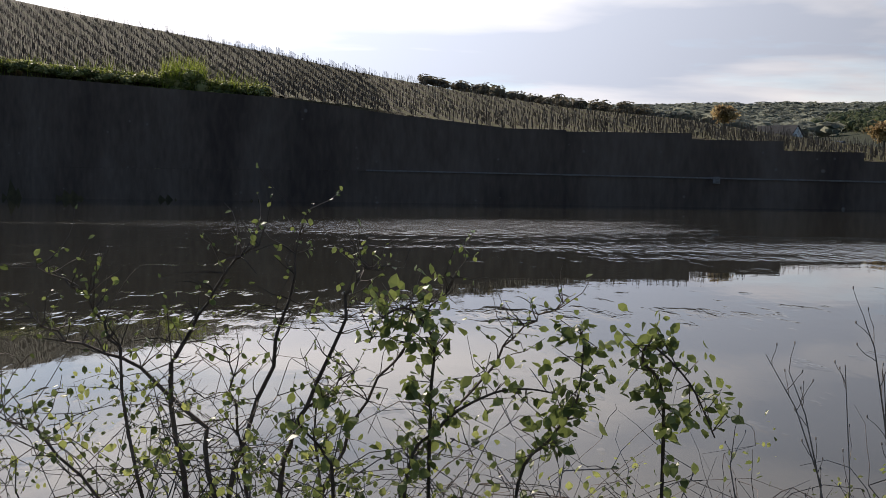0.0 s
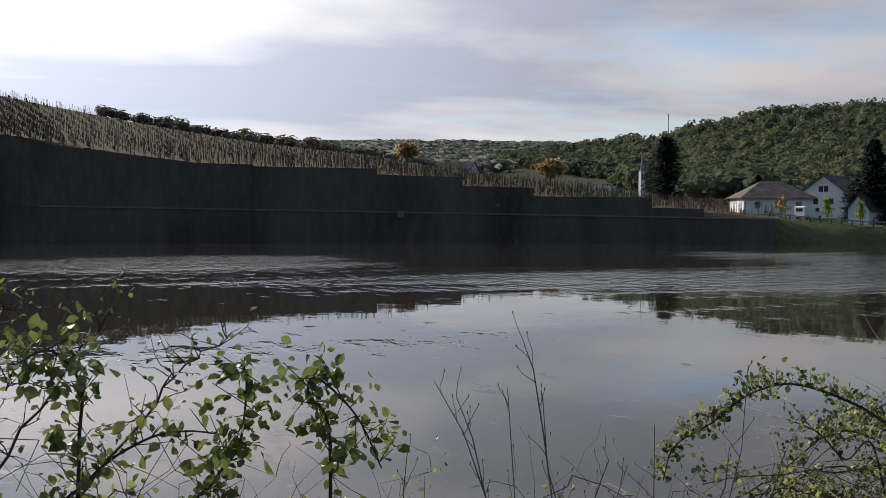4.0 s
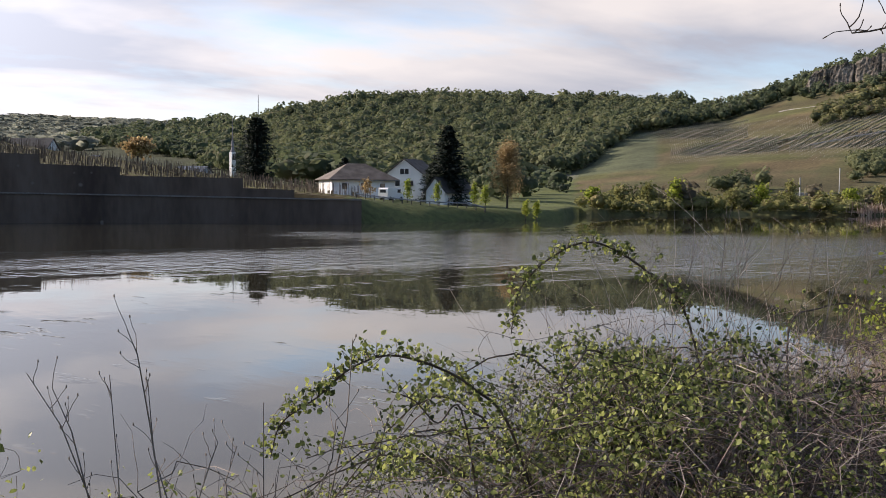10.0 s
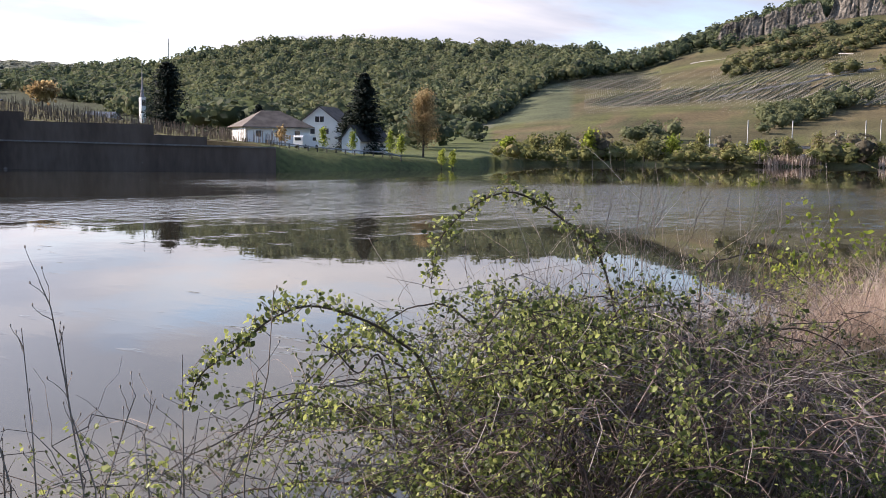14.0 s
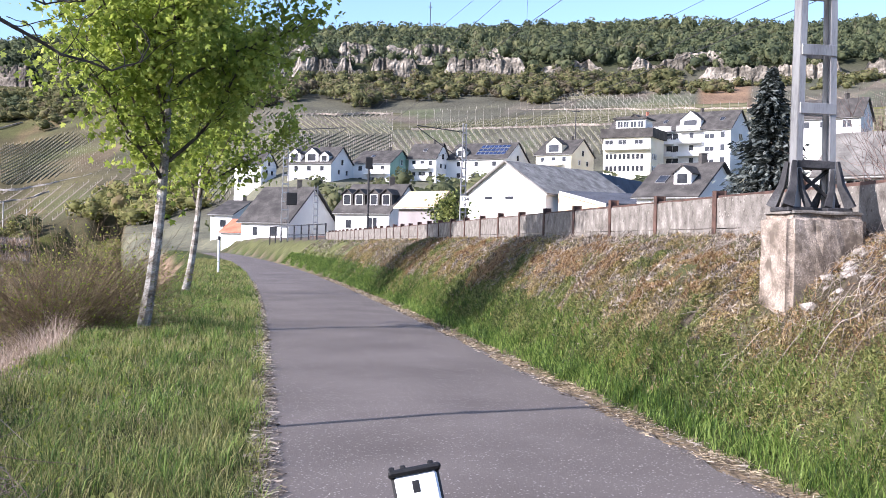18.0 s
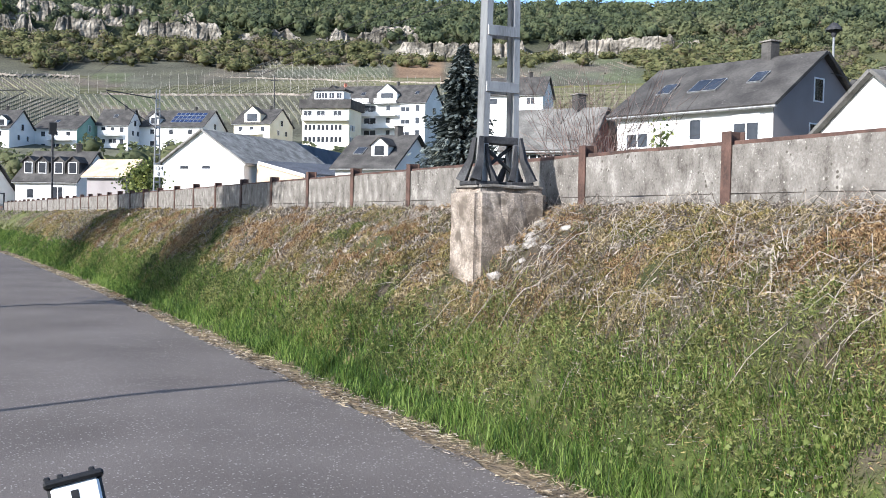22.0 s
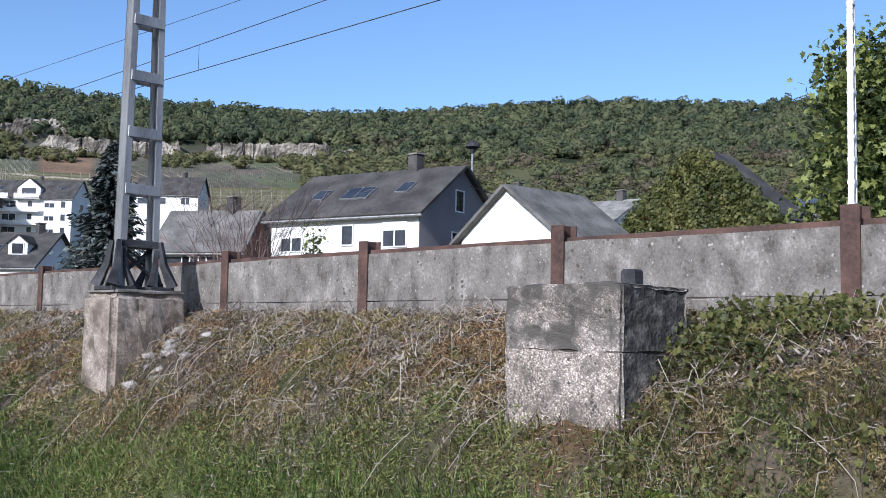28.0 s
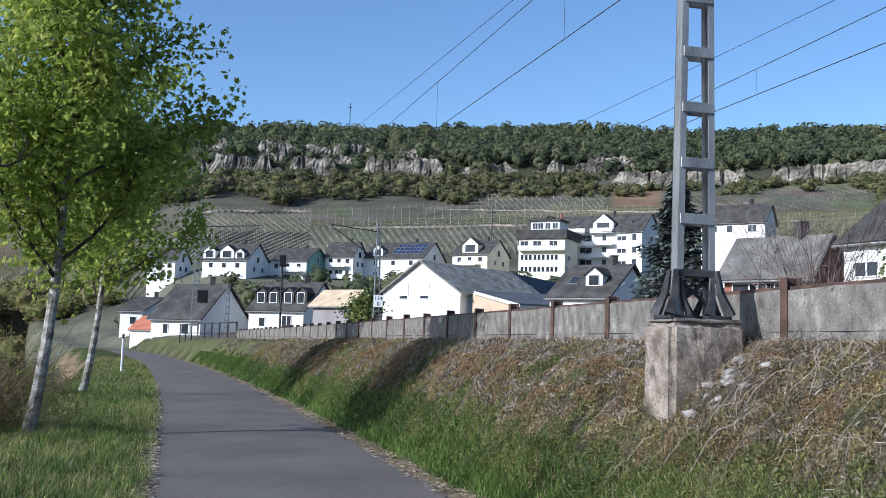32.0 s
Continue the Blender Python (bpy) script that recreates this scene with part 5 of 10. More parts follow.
def vineyards():
    shore = lambda a: float(np.interp(a, [s for s, _ in SHORE], [d for _, d in SHORE]))
    top = lambda a: float(np.interp(a, [-25, -4, 6, 19, 24, 31, 40], [335, 305, 292, 278, 272, 262, 245]))
    l1, p1 = field(-22, 41, 168, 340, 3.0, -0.03, lambda a, r: shore(a) + 6 < r < top(a) + 3)
    sod, p2 = field(-22.28, 41, 168, 340, 3.0, -0.03, lambda a, r: shore(a) + 5 < r < top(a) + 3)
    strips("grass_lanes", sod, 0.05, 0.75, LANE_GREEN, "grassy lanes between the vine rows", "vineyard")
    far = []
    for ln in l1:
        for k in range(len(ln) - 1):
            far += [ln[k], ((ln[k][0] + ln[k + 1][0]) / 2, (ln[k][1] + ln[k + 1][1]) / 2)]
    vines = [(x + 0.5 * rng.normal(), y + 0.9 * rng.normal()) for x, y in far for _ in (0, 1) if x < 10 or rng.random() < 0.3]
    stakes("vine_stems", vines, 0.75, 0.06, VINE_STEM, "dark bare vine stems in rows across the river")
    stakes("vine_stakes", [q for q in far if q[0] < 10 or rng.random() < 0.6], 1.95, 0.042, STAKE_DARK, "bare wooden vine stakes in rows across the river")
    open_land = lambda a, r: r < float(forest_edge(a)) - 4
    uneven = lambda a, r: open_land(a, r) and noise.noise((a * 0.5, r * 0.02, 3)) > -0.5
    lines, posts, lanes = [], [], []
    # rows up the slope with stakes
    for f in ((87, 97, 285, 382, 2.4, 0.03, uneven), (97, 116, 292, 400, 2.4, -0.01, uneven), (106, 113, 440, 560, 2.6, -0.012, open_land), (87, 97, 452, 500, 2.6, 0.02, uneven),
              (127, 136, 330, 420, 3.0, -0.02, None), (63, 68.5, 420, 545, 2.8, 0.02, uneven), (57, 62.5, 440, 560, 3.0, 0.03, uneven), (63.5, 71, 550, 640, 3.4, 0.025, uneven), (54, 61, 565, 690, 3.6, 0.03, uneven), (69, 77, 440, 545, 3.2, 0.03, uneven), (77, 87, 430, 560, 2.8, 0.03, uneven), (87, 97, 385, 450, 2.6, -0.02, uneven), (99, 112, 405, 438, 2.6, 0.03, uneven)):
        a, b = field(*f[:6], f[6])
        lines += a
        posts += b
    # tilled lanes between the vines
    for f in ((77, 84.5, 340, 425, 4.6, 0.035, uneven), (57, 66, 445, 640, 7.0, 0.03, uneven), (66, 76, 440, 600, 7.5, 0.03, uneven), (116, 126.3, 430, 545, 5.4, -0.03, open_land), (106, 113, 470, 556, 6.0, -0.02, open_land)):
        a, b = field(*f[:6], f[6])
        lanes += a
        posts += b
    # rows along the contour
    for f in ((97, 116, 400, 470, 3.4, 0.5), (98, 112, 470, 520, 4.0, 0.4), (116, 128, 300, 420, 3.5, 0.2)):
        a, b = field(f[0], f[1], f[2], f[3], f[4], f[5], uneven, True)
        lines += a
        posts += b
    strips("vine_rows", lines, 0.28, 0.22, VINE_ROW, "vine rows ruled over the valley slopes", "vineyard")
    strips("tilled_lanes", lanes, 0.06, 0.55, FIELD_BROWN, "tilled brown lanes between vine rows", "vineyard")
    stakes("vine_stakes", posts, 1.35, 0.04, VINE_POST, "pale vine stakes on the valley slopes")
    # terrace walls, tracks and hedges that part the fields
    for k, (a0, r0, a1, r1, h, w, mat, label) in enumerate((
            (62.5, 700, 70.5, 640, 0.5, 1.6, CONCRETE_ROUGH, "pale vineyard road across the slope"), (55.5, 440, 66.5, 585, 0.5, 0.9, VINE_ROW, "dark vineyard boundary"),
            (68.3, 560, 71.5, 575, 1.0, 0.5, CONCRETE_ROUGH, "pale dry-stone terrace wall"), (73.5, 372, 79.3, 402, 0.5, 0.6, LITTER, "dark terrace bank below the vines"),
            (64, 500, 70, 560, 0.5, 0.5, CONCRETE_ROUGH, "pale dry-stone terrace wall"), (76, 415, 84.5, 425, 0.6, 0.5, CONCRETE_ROUGH, "pale dry-stone terrace wall"),
            (87, 455, 97, 462, 0.7, 0.6, LITTER, "brown terrace bank in the vineyard"), (98, 398, 110, 404, 0.7, 0.6, LITTER, "brown terrace bank in the vineyard"),
            (104, 470, 116, 452, 0.7, 0.6, LITTER, "brown terrace bank in the vineyard"), (116, 428, 127, 420, 0.8, 0.6, SCRUB, "low hedge below the vines"),
            (70, 560, 78, 620, 0.5, 0.5, LITTER, "brown terrace bank in the vineyard"), (71, 600, 77, 655, 0.5, 0.5, LITTER, "brown terrace bank in the vineyard"), (72, 590, 77, 640, 0.5, 0.5, LITTER, "brown terrace bank in the vineyard"))):
        n = 40
        pts = [polar(a0 + (a1 - a0) * i / n, r0 + (r1 - r0) * i / n + 4 * noise.noise((i * 0.16, k, 0))) for i in range(n + 1)]
        strips("terrace_bank", [pts], h, w, mat, label, "terrace")
    # hedges and single bushes on the slope
    line = lambda a0, r0, a1, r1, n, j: [(*polar(a0 + (a1 - a0) * q + 0.25 * rng.normal(), r0 + (r1 - r0) * q + j * rng.normal()), 0, 0) for q in rng.random(n)]
    grove("hedge", woods(line(64.5, 600, 72.5, 690, 110, 9), 2.9, 2.6), SCRUB, "yellow-green hedge climbing the slope")
    grove("hedge", woods(line(66, 398, 71.2, 452, 70, 7), 2.6, 2.9), FOREST_LIGHT, "dark trees along a vineyard track")
    grove("hedge", woods(line(74, 610, 80, 655, 80, 9) + line(78, 640, 85, 560, 80, 10), 3.0, 2.8), SCRUB, "bushes below the cliffs")


vineyards()


def cliff(a0, a1, r, lift, height, seed, cut, stone=None):
    """A limestone face with ledges and clefts, cut by wooded gaps."""
    V, Fc = [], []
    n, rows = int((a1 - a0) / 0.06), 12
    for i in range(n + 1):
        a = a0 + (a1 - a0) * i / n
        g = noise.noise((a * 0.5 + seed, 0, 0)) + 0.35 * noise.noise((a * 1.7, seed, 0))
        ends = min(1.0, (a - a0) * 1.5, (a1 - a) * 1.5)
        hgt = height * max(0.0, min(1.0, (g + cut) * 2.6)) * (0.85 + 0.22 * noise.noise((a * 2.4, 1, seed)) + 0.10 * noise.noise((a * 9, 1, seed))) * max(ends, 0)
        rr = r(a)
        x, y = polar(a, rr)
        z0 = ground_at(x, y) + lift
        for j in range(rows + 1):
            f = j / rows
            cleft = -2.6 * max(0.0, noise.noise((a * 4.2, f * 0.5, seed)) - 0.22) * 3
            col = 1.3 * noise.noise((a * 1.6, f * 1.2, seed)) + 0.7 * noise.noise((a * 8, f * 7, seed)) + 0.9 * math.floor(f * 4 + 0.6 * noise.noise((a, 0, seed))) / 4 - cleft
            px, py = polar(a, rr + col)
            V.append((px, py, z0 - lift - 2 + (hgt + lift * min(1.0, hgt) + 2) * f))
        px, py = polar(a, rr + 18)
        V.append((px, py, z0 - lift - 3 + hgt + lift * min(1.0, hgt) + 2))
    m = rows + 2
    for i in range(n):
        for j in range(m - 1):
            q = i * m + j
            Fc.append((q, q + m, q + m + 1, q + 1))
    return tagged(new("cliff", mesh_of("cliff", V, Fc, stone or STONE_PALE)), "grey limestone cliff broken by wooded gullies", "cliff", kind="structure")


cliff(89, 104.5, lambda a: 583, 0.0, 13.0, 2.0, 0.4)
cliff(103.5, 113, lambda a: 588, 1.0, 7.0, 5.0, 0.2)
cliff(113, 128.7, lambda a: 556, 0.0, 11.0, 8.0, 0.6)
cliff(128, 133, lambda a: 545, 3.0, 5.0, 9.0, 0.1)
cliff(91, 103, lambda a: 600, 4.0, 7.0, 15.0, 0.25)
cliff(109.5, 115, lambda a: 586, 2.0, 8.5, 25.0, 0.4)
CLIFF_EAST = lambda a: float(np.interp(a, [63.5, 66, 72, 78, 80], [775, 765, 741, 694, 680]))
STONE_GREY = surface("grey_brown_limestone", [(0.04, 0.035, 0.03), (0.12, 0.105, 0.088), (0.28, 0.245, 0.205)], 0.10, 0.55, 1.0, 0.95, stretch=(1, 1, 1.8))
cliff(63.5, 80.5, CLIFF_EAST, 0.0, 17.0, 12.0, 0.5, STONE_GREY)
foot = lambda n, a0, a1, rr, out: [(*polar(a, rr(a) - out * rng.random()), 0, 0) for a in a0 + (a1 - a0) * rng.random(n)]
grove("scrub", woods(foot(150, 63, 81, lambda a: CLIFF_EAST(a) - 8, 40), 3.4, 3.2), FOREST_FAR, "trees at the foot of the cliffs")
grove("scrub", woods(foot(70, 75, 80, lambda a: CLIFF_EAST(a) - 10, 60), 3.6, 3.2), SCRUB, "yellow-green bushes below the cliffs")
grove("scrub", woods(foot(210, 89, 113, lambda a: 581, 9), 2.5, 3.0) + woods(foot(110, 113, 128, lambda a: 554, 8), 2.0, 2.0), SCRUB, "bushes at the foot of the cliffs")
grove("woodland", woods(foot(420, 63.5, 81, lambda a: CLIFF_EAST(a) + 30, 26), 4.0, 4.8), FOREST_FAR, "trees on top of the cliffs")
# ---- houses ----
def cornered(d, al, ac, ar, skew):
    """A rectangle on plan whose near corner stands at distance d in direction ac; its left wall reaches direction al, its right
    wall ar. skew: degrees by which the left wall runs away. Returns the corner, the left and right directions and lengths."""
    C = Vector(polar(ac, d))
    fwd = C.normalized()
    right = Vector((fwd.y, -fwd.x))
    s, c = math.sin(radians(skew)), math.cos(radians(skew))
    u, v = -right * c + fwd * s, right * s + fwd * c

    def reach(w, a):
        t = Vector(polar(a, 1.0))
        den = w.x * t.y - w.y * t.x
        return max(3.0, min(30.0, -(C.x * t.y - C.y * t.x) / den))

    return C, u, v, reach(u, al), reach(v, ar)


def wall_frame(origin, along, height):
    """A pose whose x runs along a wall, z up and y out of it."""
    along = along.normalized()
    out = Vector((along.y, -along.x))
    return Matrix(((along.x, out.x, 0, origin.x), (along.y, out.y, 0, origin.y), (0, 0, 1, height), (0, 0, 0, 1)))


def house_window(parent, m, x, z, w, h, frame_mat=None, bars=1, blind=0.0):
    """A window set on a wall: frame with depth, pane, sill."""
    win = part("window", add_frame(bmesh.new(), x, z, w, h, 0.07), frame_mat or PAINT_WHITE, parent)
    win.matrix_basis = m
    pane = part("pane", box((x - w / 2 + 0.05, 0.005, z - h / 2 + 0.05), (x + w / 2 - 0.05, 0.03, z + h / 2 - 0.05 - blind * h)), WINDOW_DARK, win)
    if blind:
        part("shutter", box((x - w / 2 + 0.05, 0.005, z + h / 2 - 0.05 - blind * h), (x + w / 2 - 0.05, 0.045, z + h / 2 - 0.05)), PAINT_WHITE, win)
    for k in range(1, bars):
        bx = x - w / 2 + w * k / bars
        part("glazing_bar", box((bx - 0.04, 0.01, z - h / 2 + 0.04), (bx + 0.04, 0.06, z + h / 2 - 0.04)), frame_mat or PAINT_WHITE, win)
    return win


def add_frame(bm, x, z, w, h, t):
    add_box(bm, (x - w / 2, 0.0, z - h / 2), (x + w / 2, 0.075, z - h / 2 + t))
    add_box(bm, (x - w / 2, 0.0, z + h / 2 - t), (x + w / 2, 0.075, z + h / 2))
    add_box(bm, (x - w / 2, 0.0, z - h / 2), (x - w / 2 + t, 0.07, z + h / 2))
    add_box(bm, (x + w / 2 - t, 0.0, z - h / 2), (x + w / 2, 0.07, z + h / 2))
    return bm


def slab(p, q, r, s, thick):
    """A roof plane with thickness over four corners."""
    bm = bmesh.new()
    n = ((q - p).cross(s - p)).normalized()
    n = n if n.z > 0 else -n
    a = [bm.verts.new(w) for w in (p, q, r, s)]
    b = [bm.verts.new(w + n * thick) for w in (p, q, r, s)]
    bm.faces.new(a)
    bm.faces.new(b)
    for i in range(4):
        bm.faces.new((a[i], a[(i + 1) % 4], b[(i + 1) % 4], b[i]))
    bmesh.ops.recalc_face_normals(bm, faces=bm.faces[:])
    return bm


def house(name, label, d, al, ac, ar, skew, eave, ridge, gable="right", wall=None, roof=None, base=None, left=(), right=(), chimney=1, gable_wall=None, lights=(), solar=False, over=0.4, hip=0.0, group="village houses"):
    """eave and ridge: angles of sight at the near corner's distance. left, right: windows (share along, height under the eave, width, height, bars)."""
    C, u, v, lu, lv = cornered(d, al, ac, ar, skew)
    wall, roof = wall or PLASTER_WHITE, roof or SLATE
    ez = 1.6 + d * math.tan(radians(eave))
    rise = max(1.6, d * (math.tan(radians(ridge)) - math.tan(radians(eave))))
    gz = min(ground_at(*C), ground_at(*(C + u * lu)), ground_at(*(C + v * lv))) - 0.5 if base is None else base
    gz = min(gz, ez - 2.6)
    h = thing(name, label, "house", (0, 0, 0), 0, group)
    # g: along the gable wall, e: along the eave
    (g, lg, e, le) = (v, lv, u, lu) if gable == "right" else (u, lu, v, lv)
    P = lambda s, t, z: Vector((*(C + g * (lg * s) + e * (le * t)), z))
    bm = bmesh.new()
    ends = []
    for t in (0, 1):
        top = [P(0, t, ez), P(0.5, t, ez + (0.02 if hip else rise)), P(1, t, ez)]
        ends.append([bm.verts.new(w) for w in (P(0, t, gz), *top, P(1, t, gz))])
    for i in range(5):
        bm.faces.new((ends[0][i], ends[0][(i + 1) % 5], ends[1][(i + 1) % 5], ends[1][i]))
    bm.faces.new(ends[0])
    bm.faces.new(ends[1])
    bmesh.ops.recalc_face_normals(bm, faces=bm.faces[:])
    body = part("wall", bm, wall, h)
    if gable_wall:
        bm = bmesh.new()
        out = -e * 0.03
        ring = [Vector((w.co.x + out.x, w.co.y + out.y, w.co.z)) for w in ()]
        pts = [P(0, 0, gz), P(0, 0, ez), P(0.5, 0, ez + rise), P(1, 0, ez), P(1, 0, gz)]
        a = [bm.verts.new(p + Vector((out.x, out.y, 0))) for p in pts]
        b = [bm.verts.new(p) for p in pts]
        bm.faces.new(a)
        for i in range(5):
            bm.faces.new((a[i], a[(i + 1) % 5], b[(i + 1) % 5], b[i]))
        bmesh.ops.recalc_face_normals(bm, faces=bm.faces[:])
        part("gable_wall", bm, gable_wall, h, "painted gable wall")
    os_, ot = over / lg, over / le
    dz = rise * 2 * os_
    for s0 in (-os_, 1 + os_):
        bm = slab(P(s0, -ot, ez - dz), P(s0, 1 + ot, ez - dz), P(0.5, 1 + ot - hip, ez + rise), P(0.5, -ot + hip, ez + rise), 0.16)
        part("roof", bm, roof, h)
    if hip:
        for t0, t1 in ((-ot, hip - ot), (1 + ot, 1 + ot - hip)):
            bm = bmesh.new()
            vs = [bm.verts.new(w + Vector((0, 0, 0.16))) for w in (P(-os_, t0, ez - dz), P(1 + os_, t0, ez - dz), P(0.5, t1, ez + rise))]
            bm.faces.new(vs)
            bmesh.ops.recalc_face_normals(bm, faces=bm.faces[:])
            bmesh.ops.solidify(bm, geom=bm.faces[:], thickness=0.1)
            part("roof", bm, roof, h)
    # gutter along the near eave
    bm = tube([P(-os_, -ot, ez - dz), P(-os_, 1 + ot, ez - dz)], 0.07, 6)
    part("gutter", bm, GALV, h)
    for k in range(chimney):
        t = 0.3 + 0.45 * k
        c = P(0.5, t, ez + rise)
        bm = box((-0.35, -0.3, -0.8), (0.35, 0.3, 0.9), 0.02, Matrix.Translation(c))
        ch = part("chimney", bm, SLATE if k % 2 == 0 else BRICK_RED, h)
        part("chimney_cap", box((-0.42, -0.37, 0.9), (0.42, 0.37, 0.98), 0.01, Matrix.Translation(c)), CONCRETE_OLD, ch)
    for side, (along, ln, wins) in {"left": (u, lu, left), "right": (v, lv, right)}.items():
        # frames face outwards: run the wall so that its outside lies on +y
        origin, run = (C, along) if side == "right" else (C + along * ln, -along)
        m = wall_frame(origin, run, ez)
        for s, z, w, hh, *o in wins:
            s = s if side == "right" else 1 - s
            house_window(h, m, ln * s, -z, w, hh, None, o[0] if o else 1, o[1] if len(o) > 1 else 0.0)
    # roof lights on the near slope: share along, share up, width, length
    nrm = (P(0.5, 0, ez + rise) - P(0, 0, ez)).normalized()
    al3 = Vector((*e, 0)).normalized()
    up = al3.cross(nrm)
    up = up if up.z > 0 else -up
    for t, s, w, ln in lights:
        c = P(0.5 * s, t, ez + rise * s) + up * 0.17
        fr = bmesh.new()
        add_box(fr, (-w / 2, -ln / 2, 0), (w / 2, ln / 2, 0.08))
        M = Matrix(((al3.x, nrm.x, up.x, c.x), (al3.y, nrm.y, up.y, c.y), (al3.z, nrm.z, up.z, c.z), (0, 0, 0, 1)))
        bmesh.ops.transform(fr, matrix=M, verts=fr.verts[:])
        sk = part("roof_light", fr, GALV, h)
        part("pane", box((-w / 2 + 0.06, -ln / 2 + 0.06, 0.07), (w / 2 - 0.06, ln / 2 - 0.06, 0.1), 0, M), WINDOW_DARK if not solar else SOLAR, sk)
    h["frame"] = [C.x, C.y, ez]
    return h, P, ez, rise


def dormer(h, P, ez, rise, t, s, w, hgt, roof=None, wall=None):
    """A small gabled dormer on the near slope."""
    base = P(0.5 * s, t, ez + rise * s)
    g3 = (P(1, t, 0) - P(0, t, 0)).normalized()
    e3 = (P(0, 1, 0) - P(0, 0, 0)).normalized()
    M = Matrix(((e3.x, g3.x, 0, base.x), (e3.y, g3.y, 0, base.y), (0, 0, 1, base.z), (0, 0, 0, 1)))
    bm = bmesh.new()
    f = [bm.verts.new(M @ Vector(p)) for p in ((-w / 2, 0, -0.2), (-w / 2, 0, hgt), (0, 0, hgt + w * 0.4), (w / 2, 0, hgt), (w / 2, 0, -0.2))]
    b = [bm.verts.new(M @ Vector(p)) for p in ((-w / 2, 2.6, -0.2), (-w / 2, 2.6, hgt), (0, 2.6, hgt + w * 0.4), (w / 2, 2.6, hgt), (w / 2, 2.6, -0.2))]
    for i in range(5):
        bm.faces.new((f[i], f[(i + 1) % 5], b[(i + 1) % 5], b[i]))
    bm.faces.new(f)
    bm.faces.new(b)
    bmesh.ops.recalc_face_normals(bm, faces=bm.faces[:])
    d = part("dormer", bm, wall or PLASTER_WHITE, h)
    for sgn in (-1, 1):
        part("dormer_roof", slab(M @ Vector((sgn * (w / 2 + 0.15), -0.2, hgt - 0.12)), M @ Vector((sgn * (w / 2 + 0.15), 2.6, hgt - 0.12)), M @ Vector((0, 2.6, hgt + w * 0.4)), M @ Vector((0, -0.2, hgt + w * 0.4)), 0.08), roof or SLATE, d)
    mm = M @ Matrix(((1, 0, 0, 0), (0, -1, 0, 0), (0, 0, 1, 0), (0, 0, 0, 1)))
    part("pane", box((-w * 0.3, 0.0, hgt * 0.2), (w * 0.3, 0.05, hgt * 0.95), 0, mm), WINDOW_DARK, d)
    fr = add_frame(bmesh.new(), 0, hgt * 0.57, w * 0.66, hgt * 0.85, 0.07)
    bmesh.ops.transform(fr, matrix=mm, verts=fr.verts[:])
    part("window_frame", fr, PAINT_WHITE, d)


def balcony(h, m, x0, x1, z, deep, roofed=False):
    """A slab with a railing of bars on a wall."""
    b = part("balcony", box((x0, 0, z - 0.16), (x1, deep, z), 0.02), PLASTER_WHITE, h)
    b.matrix_basis = m
    bm = bmesh.new()
    add_box(bm, (x0, deep - 0.05, z + 0.95), (x1, deep, z + 1.0))
    n = max(3, int((x1 - x0) / 0.5))
    for k in range(n + 1):
        x = x0 + (x1 - x0 - 0.05) * k / n
        add_box(bm, (x, deep - 0.05, z), (x + 0.05, deep, z + 0.95))
    part("railing", bm, PAINT_WHITE, b)
    part("railing_panel", box((x0 + 0.06, deep - 0.04, z + 0.12), (x1 - 0.06, deep - 0.02, z + 0.85)), PLASTER_WHITE, b)


# lower row beside the railway
W = lambda s, z, w=1.1, h=1.2, bars=1, blind=0.0: (s, z, w, h, bars, blind)
wh = house("house", "white plastered gable house with a weathered grey roof", 104, 101.15, 105.35, 109.95, 37, 2.98, 4.7, "left", PLASTER_WHITE, SLATE_OLD, left=[W(0.72, -0.1, 1.2, 1.6, 1, 0.75), W(0.45, -0.1, 1.2, 1.6, 1, 0.75), W(0.5, 4.0, 1.2, 1.2), W(0.15, 4.0, 2.2, 1.2, 2)], chimney=0)
l1 = house("house", "white two-storey house with a grey gable roof", 165, 87.4, 88.5, 90.4, 25, 1.35, 2.15, "right", left=[W(0.4, 1.4), W(0.4, 4.0)], right=[W(0.5, 0.2, 1.3, 0.9), W(0.5, 2.6, 2.0, 1.2, 2), W(0.5, 5.2, 1.4, 1.2)])
l2 = house("house", "white house with a steep grey roof", 125, 89.0, 91.5, 94.0, 35, 1.1, 3.0, "right", left=[W(0.3, 1.3), W(0.7, 1.3, 0.8, 1.2)], chimney=1)
l2b = house("annex", "low white annex with a red tiled roof", 134, 88.5, 89.0, 90.3, 35, 0.4, 1.1, "right", roof=TILE_RED, chimney=0, over=0.2)
l3 = house("house", "white house with a slate mansard roof and dormers", 122, 94.0, 96.9, 98.8, 30, 1.7, 3.3, "right", left=[W(0.3, 1.4, 1.3, 1.6, 2), W(0.75, 1.4, 0.9, 1.1)], chimney=1, over=0.3)
for t in (0.12, 0.35, 0.62, 0.85):
    dormer(*l3, t, 0.18, 1.5, 1.5, wall=SLATE)
l4 = house("house", "half-built house with bare timber roof", 112, 97.4, 99.3, 100.7, 40, 2.1, 2.9, "right", PLASTER_GREY, WOOD_NEW, chimney=0, right=[W(0.5, 2.0, 1.2, 1.4)])


